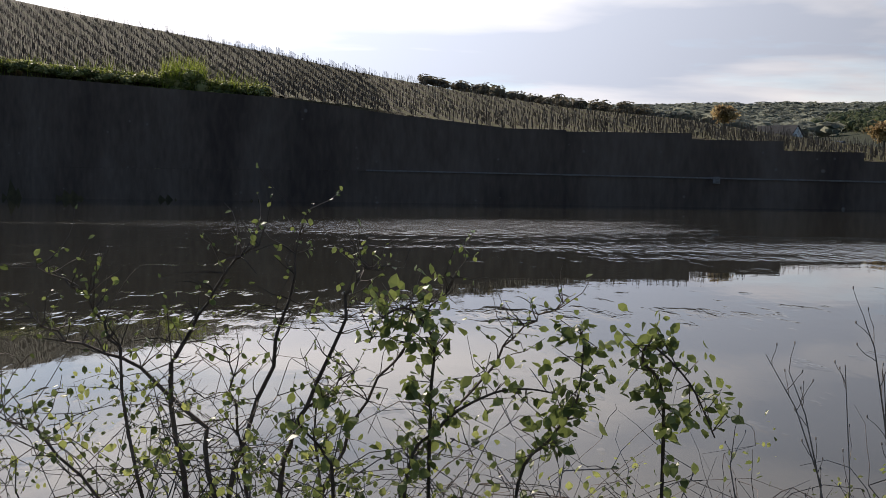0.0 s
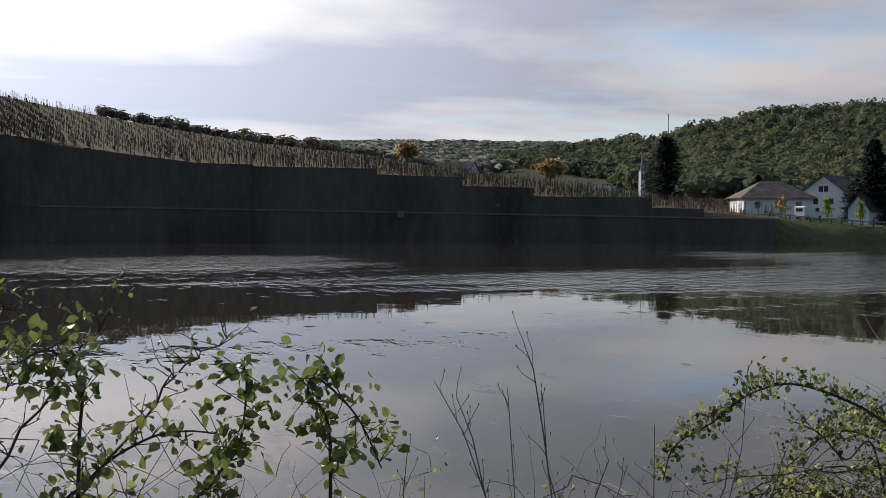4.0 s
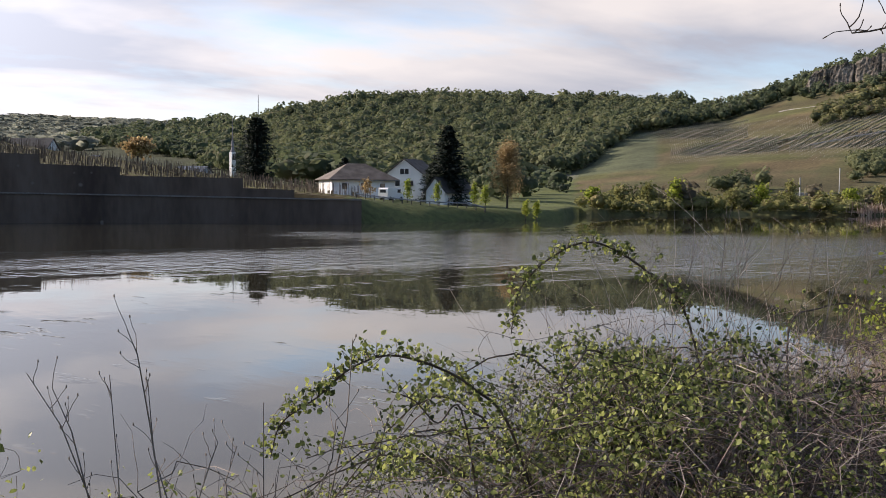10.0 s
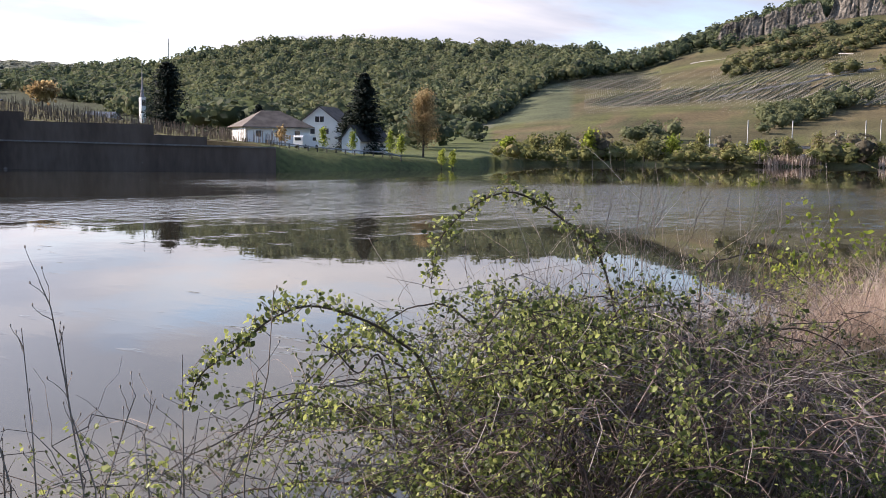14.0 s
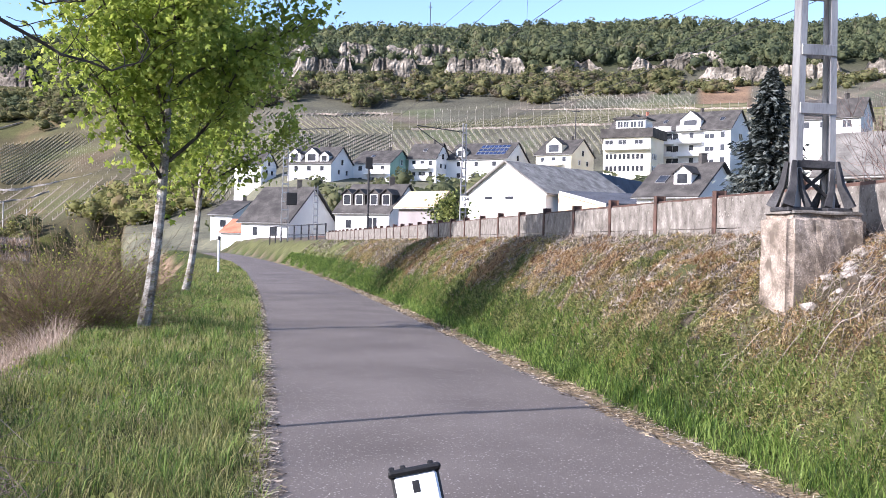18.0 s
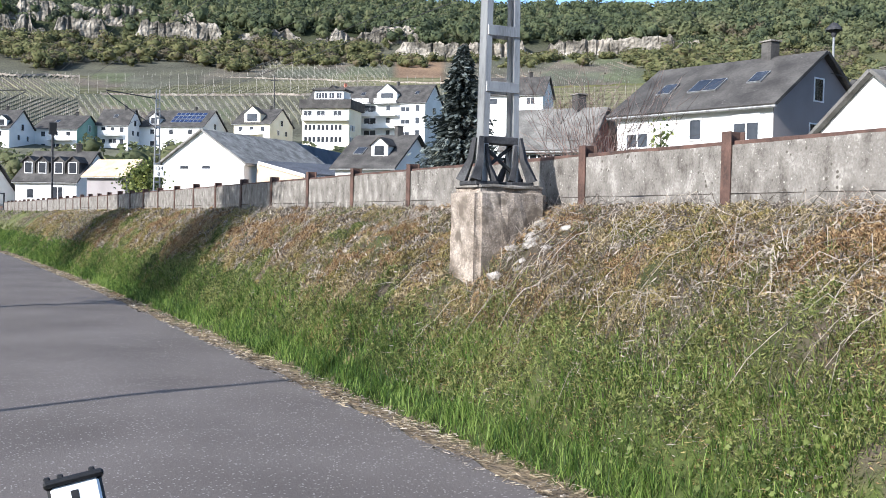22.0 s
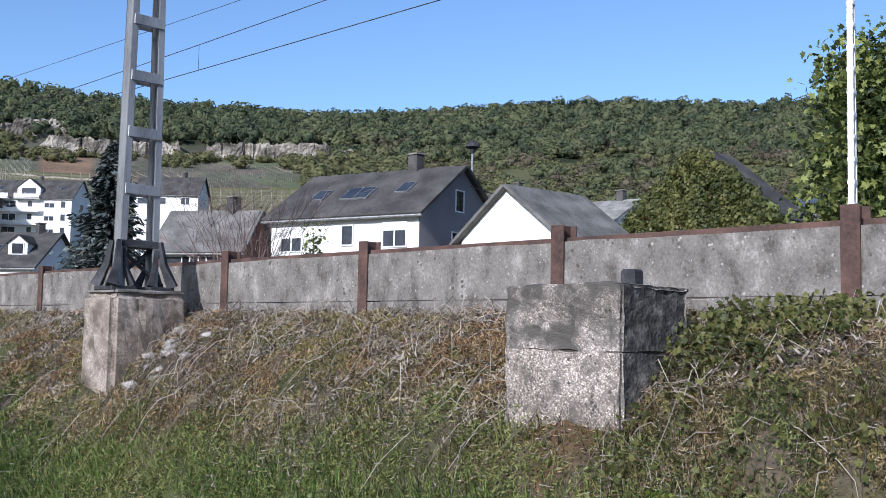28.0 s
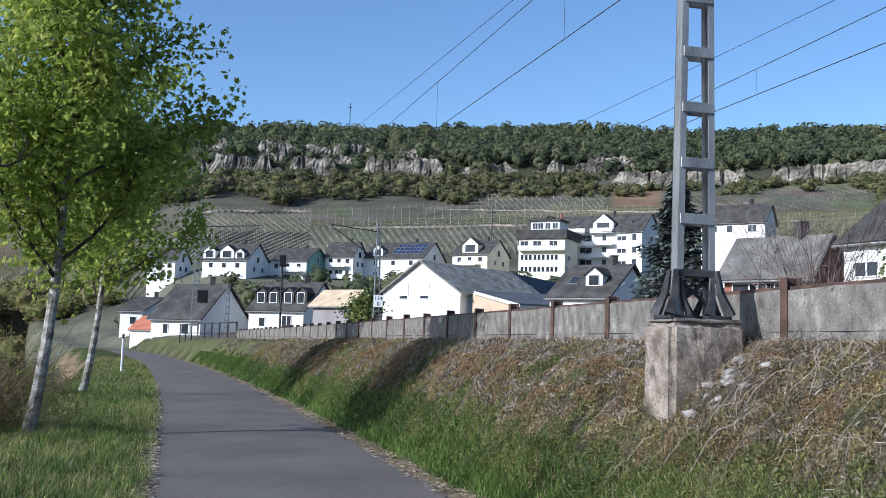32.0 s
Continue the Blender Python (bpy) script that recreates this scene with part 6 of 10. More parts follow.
def lean_to():
    """A low shed roof of corrugated sheet against the white house, with a plastered wall and white bargeboard."""
    h = thing("lean_to", "low shed with a dark corrugated roof beside the white house", "shed", (0, 0, 0), 0, "village houses")
    at = lambda a, d, z: Vector((*polar(a, d), z))
    ridge, eave = [at(106.1, 104, 7.15), at(110.8, 108, 7.15)], [at(108.6, 98, 5.75), at(112.3, 101, 5.75)]
    bm = bmesh.new()
    n = 34
    for k in range(n):
        a, b = ridge[0].lerp(ridge[1], k / n), ridge[0].lerp(ridge[1], (k + 0.62) / n)
        c, d = eave[0].lerp(eave[1], (k + 0.62) / n), eave[0].lerp(eave[1], k / n)
        up = Vector((0, 0, 0.07))
        v = [bm.verts.new(p + q) for q in (Vector(), up) for p in (a, b, c, d)]
        for f in ((4, 5, 6, 7), (0, 1, 5, 4), (1, 2, 6, 5), (2, 3, 7, 6), (3, 0, 4, 7)):
            bm.faces.new([v[i] for i in f])
    roof = part("roof", slab(ridge[0] - Vector((0, 0, 0.1)), ridge[1] - Vector((0, 0, 0.1)), eave[1] - Vector((0, 0, 0.1)), eave[0] - Vector((0, 0, 0.1)), 0.08), ROOF_CORRUGATED, h)
    part("corrugation", bm, ROOF_CORRUGATED, roof)
    low = Vector((0, 0, 0.22))
    part("bargeboard", slab(ridge[0] + low * 0, eave[0] + low * 0, eave[0] - low * 1.4, ridge[0] - low * 1.4, 0.06), PAINT_WHITE, h)
    inn = Vector((*polar(109, 0.5), 0))
    floor = lambda p: Vector((p.x, p.y, 1.6))
    part("wall", slab(ridge[0] + inn - low, eave[0] + inn - low, floor(eave[0] + inn), floor(ridge[0] + inn), 0.2), PLASTER_TAN, h)
    part("wall", slab(eave[0] + inn - low, eave[1] + inn - low, floor(eave[1] + inn), floor(eave[0] + inn), 0.2), PLASTER_WHITE, h)


lean_to()
bl = house("house", "house with a blue-grey sheet roof", 128, 107.6, 108.3, 111.8, 20, 2.6, 4.15, "left", PLASTER_WHITE, ROOF_BLUE, chimney=0, lights=[(0.3, 0.5, 1.0, 1.0)])
d1 = house("house", "white house with a dark slate roof and dormer", 95, 110.2, 113.3, 115.6, 25, 2.95, 4.85, "right", chimney=1, lights=[(0.75, 0.45, 1.0, 1.3)])
dormer(*d1, 0.35, 0.28, 1.7, 1.2)
# upper row on the slope
UP = [W(0.2, 1.3), W(0.5, 1.3), W(0.8, 1.3), W(0.2, 4.0), W(0.5, 4.0, 2.0, 1.3, 2), W(0.8, 4.0)]
GB = [W(0.5, -0.4, 1.2, 1.4), W(0.35, 1.9), W(0.7, 1.9), W(0.5, 4.4, 1.4, 1.4)]
u1 = house("house", "white house with a slate roof above the village", 258, 88.6, 90.0, 90.8, 30, 4.1, 4.85, "right", left=UP, right=GB)
u2 = house("house", "white house with gabled dormers and loggia", 240, 91.4, 93.7, 94.9, 28, 4.3, 5.25, "right", left=UP, right=GB, lights=[(0.25, 0.6, 1.0, 1.2), (0.75, 0.6, 1.0, 1.2)])
dormer(*u2, 0.45, 0.02, 3.4, 2.0)
dormer(*u2, 0.16, 0.02, 2.2, 1.6)
dormer(*u2, 0.85, 0.02, 3.0, 2.0)
u3 = house("house", "white house with a broad dark roof and balcony", 245, 94.9, 96.9, 98.1, 28, 4.4, 5.15, "right", left=UP, right=GB, gable_wall=PLASTER_TEAL, lights=[(0.6, 0.5, 1.0, 1.2)])
u4 = house("house", "white house with a dark hipped roof", 248, 97.9, 99.4, 100.1, 28, 4.75, 5.55, "right", left=UP, right=GB, lights=[(0.5, 0.5, 1.0, 1.2)])
u5 = house("house", "white house with solar panels on a dark roof", 246, 100.0, 103.2, 104.4, 25, 4.8, 5.75, "right", left=UP, right=GB, lights=[(0.1 + 0.07 * i, s, 1.05, 1.35) for i in range(7) for s in (0.28, 0.5, 0.72)], solar=True)
dormer(*u5, 0.78, 0.05, 2.6, 1.8)
u6 = house("house", "cream house with a dark roof and front gable", 246, 104.8, 106.7, 107.9, 28, 5.1, 5.95, "right", PLASTER_CREAM, left=UP, right=GB)
dormer(*u6, 0.5, 0.02, 4.2, 2.2, wall=PLASTER_CREAM)
for hh, al, ac, ar, dd, sp in ((u4, 97.9, 99.4, 100.1, 248, (0.2, 0.8)), (u6, 104.8, 106.7, 107.9, 246, (0.3, 0.75)), (u3, 94.9, 96.9, 98.1, 245, (0.35, 0.9))):
    Cq, uq, vq, luq, lvq = cornered(dd, al, ac, ar, 28)
    for z in (-2.6, -5.4):
        balcony(hh[0], wall_frame(Cq + uq * luq, -uq, hh[2]), luq * sp[0], luq * sp[1], z, 1.4)
AP = [W(s, z, w, 1.5, 2 if w > 1.5 else 1, bl) for z in (1.4, 4.2, 7.0) for s, w, bl in ((0.06, 1.1, 0.0), (0.16, 2.2, 0.3), (0.30, 1.1, 0.0), (0.45, 3.0, 0.0), (0.69, 3.0, 0.25), (0.84, 1.1, 0.0), (0.93, 1.1, 0.5))]
u7 = house("apartment_house", "large white apartment house with balconies", 236, 107.9, 115.0, 115.95, 22, 6.5, 7.55, "right", PLASTER_WHITE, left=AP, right=[W(0.5, 1.4, 1.8, 1.2, 2), W(0.5, 4.2, 1.8, 1.2, 2)], chimney=2, lights=[(0.1, 0.5, 1.0, 1.3), (0.55, 0.5, 1.0, 1.3)])
dormer(*u7, 0.32, 0.1, 5.0, 1.8)
dormer(*u7, 0.78, 0.1, 5.0, 1.8, wall=SLATE)
C7, ua, va, lu7, lv7 = cornered(236, 107.9, 115.0, 115.95, 22)
m7 = wall_frame(C7 + ua * lu7, -ua, u7[2])
for z in (-0.2, -3.0, -5.8):
    balcony(u7[0], m7, lu7 * 0.60, lu7 * 0.78, z - 2.4 + 2.4, 1.4)
    balcony(u7[0], m7, lu7 * 0.34, lu7 * 0.56, z, 1.6)
    balcony(u7[0], m7, lu7 * 0.10, lu7 * 0.24, z, 1.4)


def apartment_wing():
    """A flat-fronted cream block: a dark attic band above a long balcony, rows of triple windows below."""
    d = 229
    C, u, v, lu, lv = cornered(d, 108.4, 110.9, 112.2, 18)
    lv = 9.0
    h = thing("apartment_wing", "cream apartment wing with a dark attic band and rows of windows", "house", (0, 0, 0), 0, "village houses")
    z_at = lambda el: 1.6 + d * math.tan(radians(el))
    low, top, cap = z_at(3.2), z_at(6.02), z_at(6.5)
    ring = lambda grow: [tuple(C - (u + v) * grow), tuple(C + u * (lu + grow) - v * grow), tuple(C + u * (lu + grow) + v * (lv + grow)), tuple(C - u * grow + v * (lv + grow))]
    part("wall", add_prism(bmesh.new(), ring(0.0), low, top), PLASTER_CREAM, h)
    part("attic_band", add_prism(bmesh.new(), ring(0.55), top, cap), SLATE, h, "dark slate attic band")
    part("terrace_house", add_prism(bmesh.new(), ring(-2.0), cap, cap + 2.2), PLASTER_WHITE, h, "white set-back top floor")
    part("roof", add_prism(bmesh.new(), ring(-1.5), cap + 2.2, cap + 2.55), SLATE, h)
    front = wall_frame(C + u * lu, -u, top)
    side = wall_frame(C, v, top)
    for z in (-4.1, -6.7):
        for s in (0.17, 0.45, 0.73):
            for k in (-1, 0, 1):
                house_window(h, front, lu * s + k * 0.95, z, 0.78, 1.25)
        for k in (0, 1, 2):
            house_window(h, side, 1.3 + k * 1.1, z, 0.75, 1.25)
    for s in (0.12, 0.4, 0.75):
        house_window(h, front, lu * s, -1.3, 1.9, 1.7, None, 2)
    balcony(h, front, 0.2, lu - 0.1, -2.55, 1.3)
    roof_windows = wall_frame(C + u * (lu - 2.0) + v * 2.0, -u, cap)
    for s in (0.15, 0.35, 0.6, 0.85):
        house_window(h, roof_windows, (lu - 4.0) * s, 1.1, 1.3, 1.4, None, 2)


apartment_wing()
hu = house("house", "white house with a grey roof on the slope", 190, 118.1, 121.35, 121.9, 15, 7.05, 8.05, "right", left=[W(0.2, 1.3, 1.6, 1.3, 2), W(0.55, 1.3), W(0.85, 1.3, 2.4, 1.2)], chimney=1)
# near houses behind the wall
lo = house("house", "low brick house with a worn slate roof", 62, 119.4, 123.7, 125.3, 22, 4.3, 6.45, "right", BRICK_RED, SLATE_MID, left=[W(0.15 + 0.2 * i, 0.75, 1.6, 0.6) for i in range(4)], chimney=1)
gr = house("house", "white house with grey gable and slate roof", 52, 125.3, 133.25, 137.5, 33, 6.6, 9.5, "right", PLASTER_WHITE, SLATE, gable_wall=PLASTER_GREY, left=[W(0.85, 1.25, 1.5, 1.3, 2, 0.38), W(0.46, 1.1, 0.8, 1.1), W(0.15, 1.15, 1.5, 1.3, 2, 0.3)], right=[W(0.48, -0.9, 0.9, 1.2), W(0.45, 1.3, 1.1, 1.1)], chimney=1, lights=[(0.78, 0.42, 0.9, 1.1), (0.56, 0.42, 0.9, 1.3), (0.47, 0.42, 0.9, 1.3), (0.22, 0.5, 0.8, 1.1)])
wg = house("house", "white gabled barn with a grey fibre-cement roof", 47, 135.6, 140.9, 144.6, 42, 5.5, 8.3, "left", PLASTER_WHITE, SLATE_MID, chimney=0)
iv = house("ivy_house", "gabled house overgrown with ivy", 56, 144.3, 152.6, 154.0, 32, 6.1, 10.3, "left", BRICK_RED, SLATE, chimney=0, over=0.02)
bk = house("house", "house roofs behind the barn", 85, 140.5, 143.5, 146.5, 30, 6.0, 7.6, "right", PLASTER_WHITE, SLATE_OLD, chimney=1)
bk2 = house("house", "grey-roofed house behind the trees", 90, 152.5, 155.5, 158, 30, 6.6, 8.2, "right", PLASTER_WHITE, ROOF_BLUE, chimney=1)
bk3 = house("house", "dark-roofed house behind the white barn", 100, 136.4, 138.4, 140, 30, 6.6, 7.9, "right", PLASTER_CREAM, SLATE, chimney=1)


def ivy_cover():
    """A coat of ivy over the gable."""
    C, u, v, lu, lv = cornered(56, 144.3, 152.6, 154.0, 32)
    ez = 1.6 + 56 * math.tan(radians(6.1))
    rise = 56 * (math.tan(radians(10.3)) - math.tan(radians(6.1)))
    r = np.random.default_rng(4)
    spots = []
    while len(spots) < 640:
        s, z = r.random(), r.random()
        top = 1 - abs(2 * s - 1)
        zz = ez - 4 + z * (4 + rise)
        if zz < ez + rise * top + 0.28:
            p = C + u * (lu * s) - v * 0.15
            spots.append((p.x, p.y, zz, 0.42 + 0.2 * r.random(), 0.38 + 0.2 * r.random()))
    o = grove("ivy", spots, IVY, "dark ivy covering the gable wall", "ivy")


ivy_cover()

# ---- riverside village across the water ----
vg = house("house", "pale bungalow with a brown hipped roof by the river", 186, 38.2, 38.9, 42.3, 76, 1.0, 1.8, "left", PLASTER_WHITE, ROOF_BROWN, chimney=0, hip=0.42, over=0.7, right=[W(0.2, 1.4), W(0.5, 1.4), W(0.8, 1.4)], group="riverside houses")
vg2 = house("house", "white gabled house with dark bargeboards", 205, 41.9, 43.75, 44.6, 25, 1.3, 2.05, "left", PLASTER_WHITE, ROOF_BROWN, left=[W(0.5, -0.3, 2.0, 1.2, 2), W(0.3, 2.0), W(0.7, 2.0)], chimney=0, group="riverside houses")
vg3 = house("house", "low white house with a slate roof under conifers", 192, 44.0, 45.0, 46.5, 25, 0.35, 1.05, "left", PLASTER_WHITE, SLATE, chimney=0, group="riverside houses")
vg4 = house("house", "dark-roofed house among the vines", 330, 22.4, 24.3, 25.0, 20, 2.25, 2.9, "right", PLASTER_WHITE, SLATE, chimney=0, group="riverside houses")
vg5 = house("house", "small white-roofed house among the vines", 300, 26.2, 26.6, 27.1, 20, 1.75, 2.0, "right", PLASTER_WHITE, ROOF_BLUE, chimney=0, group="riverside houses")
vg6 = house("house", "long low house near the church", 300, 30.6, 32.0, 32.6, 20, 1.25, 1.55, "right", PLASTER_WHITE, ROOF_BLUE, chimney=0, group="riverside houses")


def church():
    x, y = polar(33.65, 330)
    z = ground_at(x, y)
    c = thing("church_tower", "white church tower with a slim grey spire", "church", (x, y, z))
    part("tower", box((-0.75, -0.75, -1), (0.75, 0.75, 7.5), 0.1), PLASTER_WHITE, c)
    bm = bmesh.new()
    add_tube(bm, [(0, 0, 7.5), (0, 0, 9.0), (0, 0, 9.4), (0, 0, 11.0), (0, 0, 17.0)], [0.8, 0.42, 0.5, 0.26, 0.03], 8)
    part("spire", bm, PLASTER_GREY, c)
    part("cross", add_box(box((-0.05, -0.05, 16.8), (0.05, 0.05, 18.2)), (-0.4, -0.05, 17.5), (0.4, 0.05, 17.6)), GALV, c)
    for sx in (-1, 1):
        part("belfry_window", box((sx * 0.35 - 0.22, -0.86, 5.0), (sx * 0.35 + 0.22, -0.78, 6.8)), WINDOW_DARK, c)


church()


def van():
    x, y = polar(42.1, 176)
    v = thing("van", "white delivery van parked by the river road", "van", (x, y, ground_at(x, y) + 0.02), 12)
    bm = bmesh.new()
    prof = [(-2.3, 0.4), (-2.3, 1.95), (-1.9, 2.1), (1.0, 2.1), (1.75, 1.3), (2.35, 1.05), (2.4, 0.4)]
    a = [bm.verts.new((px, -0.95, pz)) for px, pz in prof]
    b = [bm.verts.new((px, 0.95, pz)) for px, pz in prof]
    for i in range(len(prof)):
        bm.faces.new((a[i], a[(i + 1) % len(prof)], b[(i + 1) % len(prof)], b[i]))
    bm.faces.new(a)
    bm.faces.new(b)
    bmesh.ops.recalc_face_normals(bm, faces=bm.faces[:])
    part("body", bm, PAINT_WHITE, v)
    part("rear_window", box((-2.32, -0.6, 1.3), (-2.29, 0.6, 1.8)), WINDOW_DARK, v)
    part("side_window", box((0.5, -0.97, 1.3), (1.4, -0.94, 1.85)), WINDOW_DARK, v)
    for wx in (-1.5, 1.6):
        for sy in (-0.9, 0.9):
            bm = tube([(wx, sy - 0.1, 0.33), (wx, sy + 0.1, 0.33)], 0.33, 12)
            part("wheel", bm, BLACK_PLASTIC, v)


van()


def shore_wall():
    """The long retaining wall: a lower quay with a ledge, and an upper wall that steps down towards the village."""
    base = [(a, float(np.interp(a, [s for s, _ in SHORE], [d for _, d in SHORE])) - 1.2) for a in np.arange(-40, 40.6, 0.5)]
    w = thing("wall_river", "long dark retaining wall with ledge and stepped top above the water", "wall", kind="structure")
    ledge = lambda a: float(np.interp(a, [-40, 2, 40], [3.2, 2.75, 1.25]))

    def ribbon(name, pts, z0, z1, mat, thick=1.6):
        bm = bmesh.new()
        rows = []
        for (a, r) in pts:
            x0, y0 = polar(a, r)
            x1, y1 = polar(a, r + thick)
            rows.append([bm.verts.new(p) for p in ((x0, y0, z0(a)), (x0, y0, z1(a)), (x1, y1, z1(a)), (x1, y1, z0(a)))])
        for p, q in zip(rows, rows[1:]):
            for k in range(3):
                bm.faces.new((p[k], q[k], q[k + 1], p[k + 1]))
        bm.faces.new(rows[0])
        bm.faces.new(rows[-1])
        bmesh.ops.recalc_face_normals(bm, faces=bm.faces[:])
        return part(name, bm, mat, w)

    ribbon("quay", base, lambda a: -5.0, lambda a: ledge(a) - 0.22, STONE_WALL)
    ribbon("coping", [(a, r - 0.18) for a, r in base if a > 1.5], lambda a: ledge(a) - 0.21, lambda a: ledge(a), CONCRETE_OLD)
    steps = [(-40, -16, 19.5, 17.3), (-16, -9, 17.3, 15.4), (-9, -3, 15.4, 13.9), (-3, 3, 13.9, 11.4), (3, 9.2, 11.4, 9.3), (9.2, 12.8, 9.1, 8.9), (12.8, 19.4, 8.65, 8.4), (19.4, 24.0, 7.5, 7.2), (24.0, 27.9, 5.9, 5.6), (27.9, 34.2, 4.35, 4.1), (34.2, 36.9, 2.7, 2.5)]
    for a0, a1, za, zb in steps:
        pts = [(a, float(np.interp(a, [b[0] for b in base], [b[1] for b in base])) + 0.35) for a in np.linspace(a0, a1, 9)]
        ribbon("upper_wall", pts, lambda a: ledge(a) - 0.2, lambda a, za=za, zb=zb, a0=a0, a1=a1: za + (zb - za) * (a - a0) / (a1 - a0), STONE_WALL)
    x, y = polar(20.7, float(np.interp(20.7, [b[0] for b in base], [b[1] for b in base])) - 0.45)
    m = Matrix.Translation((x, y, ledge(20.7) - 0.9)) @ Matrix.Rotation(radians(-20.7), 4, "Z")
    part("marker_box", box((-0.5, 0, 0), (0.5, 0.3, 1.0), 0.03, m), CONCRETE_OLD, w, "pale box on the wall")


shore_wall()

# ---- plants near the path ----
def blades(name, spots, mat, label, category, height, width, bow=0.5, parent=None, seg=3):
    """Curved tapering blades, one mesh. spots: n x 3 roots; height and width: arrays or numbers."""
    p = np.asarray(spots, float)
    n = len(p)
    t = rng.random(n) * math.tau
    d = np.stack([np.cos(t), np.sin(t), np.zeros(n)], 1)
    s = np.stack([-np.sin(t), np.cos(t), np.zeros(n)], 1)
    h = np.broadcast_to(np.asarray(height, float), (n,)) * (0.55 + 0.75 * rng.random(n))
    w = np.broadcast_to(np.asarray(width, float), (n,)) * (0.7 + 0.6 * rng.random(n))
    b = bow * (0.3 + rng.random(n))
    rows = []
    for k in range(seg + 1):
        f = k / seg
        c = p + d * (h * b * f * f)[:, None] + np.stack([np.zeros(n), np.zeros(n), h * (f - 0.35 * b * f * f)], 1)
        ww = (w * (1 - f) ** 0.7 * 0.5)[:, None]
        rows += [c - s * ww, c + s * ww] if k < seg else [c]
    V = np.stack(rows, 1)
    m = V.shape[1]
    idx = np.arange(n)[:, None] * m
    quads = np.concatenate([idx + np.array([2 * k, 2 * k + 1, 2 * k + 3, 2 * k + 2]) for k in range(seg - 1)])
    tris = idx + np.array([2 * seg - 2, 2 * seg - 1, 2 * seg])
    ob = new(name, raw_mesh(name, V.reshape(-1, 3), tris, quads, mat))
    ob.parent = parent
    return tagged(ob, label, category, kind="" if parent else "stuff")


def raw_mesh(name, V, T, Q, mat):
    me = bpy.data.meshes.new(name)
    nt, nq = len(T), len(Q)
    me.vertices.add(len(V))
    me.vertices.foreach_set("co", np.asarray(V, float).ravel())
    me.loops.add(nt * 3 + nq * 4)
    me.loops.foreach_set("vertex_index", np.concatenate([np.asarray(T).ravel(), np.asarray(Q).ravel()]).astype(int))
    me.polygons.add(nt + nq)
    me.polygons.foreach_set("loop_start", np.concatenate([np.arange(nt) * 3, nt * 3 + np.arange(nq) * 4]))
    me.update(calc_edges=True)
    me.materials.append(mat)
    return me


LEAF_OVAL = np.array([(0, 0, 0), (0.32, 0.35, 0.06), (0.3, 0.7, 0.04), (0, 1.0, -0.1), (-0.3, 0.7, 0.04), (-0.32, 0.35, 0.06)])
LEAF_LOBED = np.array([(0, 0, 0), (0.5, 0.1, 0.02), (0.3, 0.38, 0.05), (0.62, 0.62, -0.05), (0.24, 0.66, 0.03), (0, 1.05, -0.08), (-0.24, 0.66, 0.03), (-0.62, 0.62, -0.05), (-0.3, 0.38, 0.05), (-0.5, 0.1, 0.02)])


def leaves(name, at, size, mat, parent, label="", shape=LEAF_OVAL, droop=0.3):
    """Single leaves with an outline of their own, turned at random, in one mesh."""
    at = np.asarray(at, float)
    n, k = len(at), len(shape)
    y = rng.normal(size=(n, 3))
    y[:, 2] -= droop
    y /= np.linalg.norm(y, axis=1)[:, None]
    z = rng.normal(size=(n, 3)) * 0.8 + (0, 0, 0.9)
    x = np.cross(y, z)
    x /= np.linalg.norm(x, axis=1)[:, None] + 1e-9
    z = np.cross(x, y)
    s = (size * (0.55 + 0.8 * rng.random(n)))[:, None, None]
    V = at[:, None, :] + s * (shape[None, :, 0:1] * x[:, None] + shape[None, :, 1:2] * y[:, None] + shape[None, :, 2:3] * z[:, None])
    faces = (np.arange(n)[:, None] * k + np.arange(k)).tolist()
    ob = new(name, mesh_of(name, V.reshape(-1, 3).tolist(), faces, mat))
    ob.parent = parent
    if label:
        tagged(ob, label)
    return ob


def twig_path(p, d, length, n, wander, fall):
    """A wandering line of points from p."""
    pts, d = [Vector(p)], Vector(d).normalized()
    for k in range(n):
        d = (d + Vector((rng.normal() * wander, rng.normal() * wander, rng.normal() * wander - fall * (k / n)))).normalized()
        pts.append(pts[-1] + d * (length / n))
    return pts


def taper(n, r0, r1):
    return [r0 + (r1 - r0) * i / (n - 1) for i in range(n)]


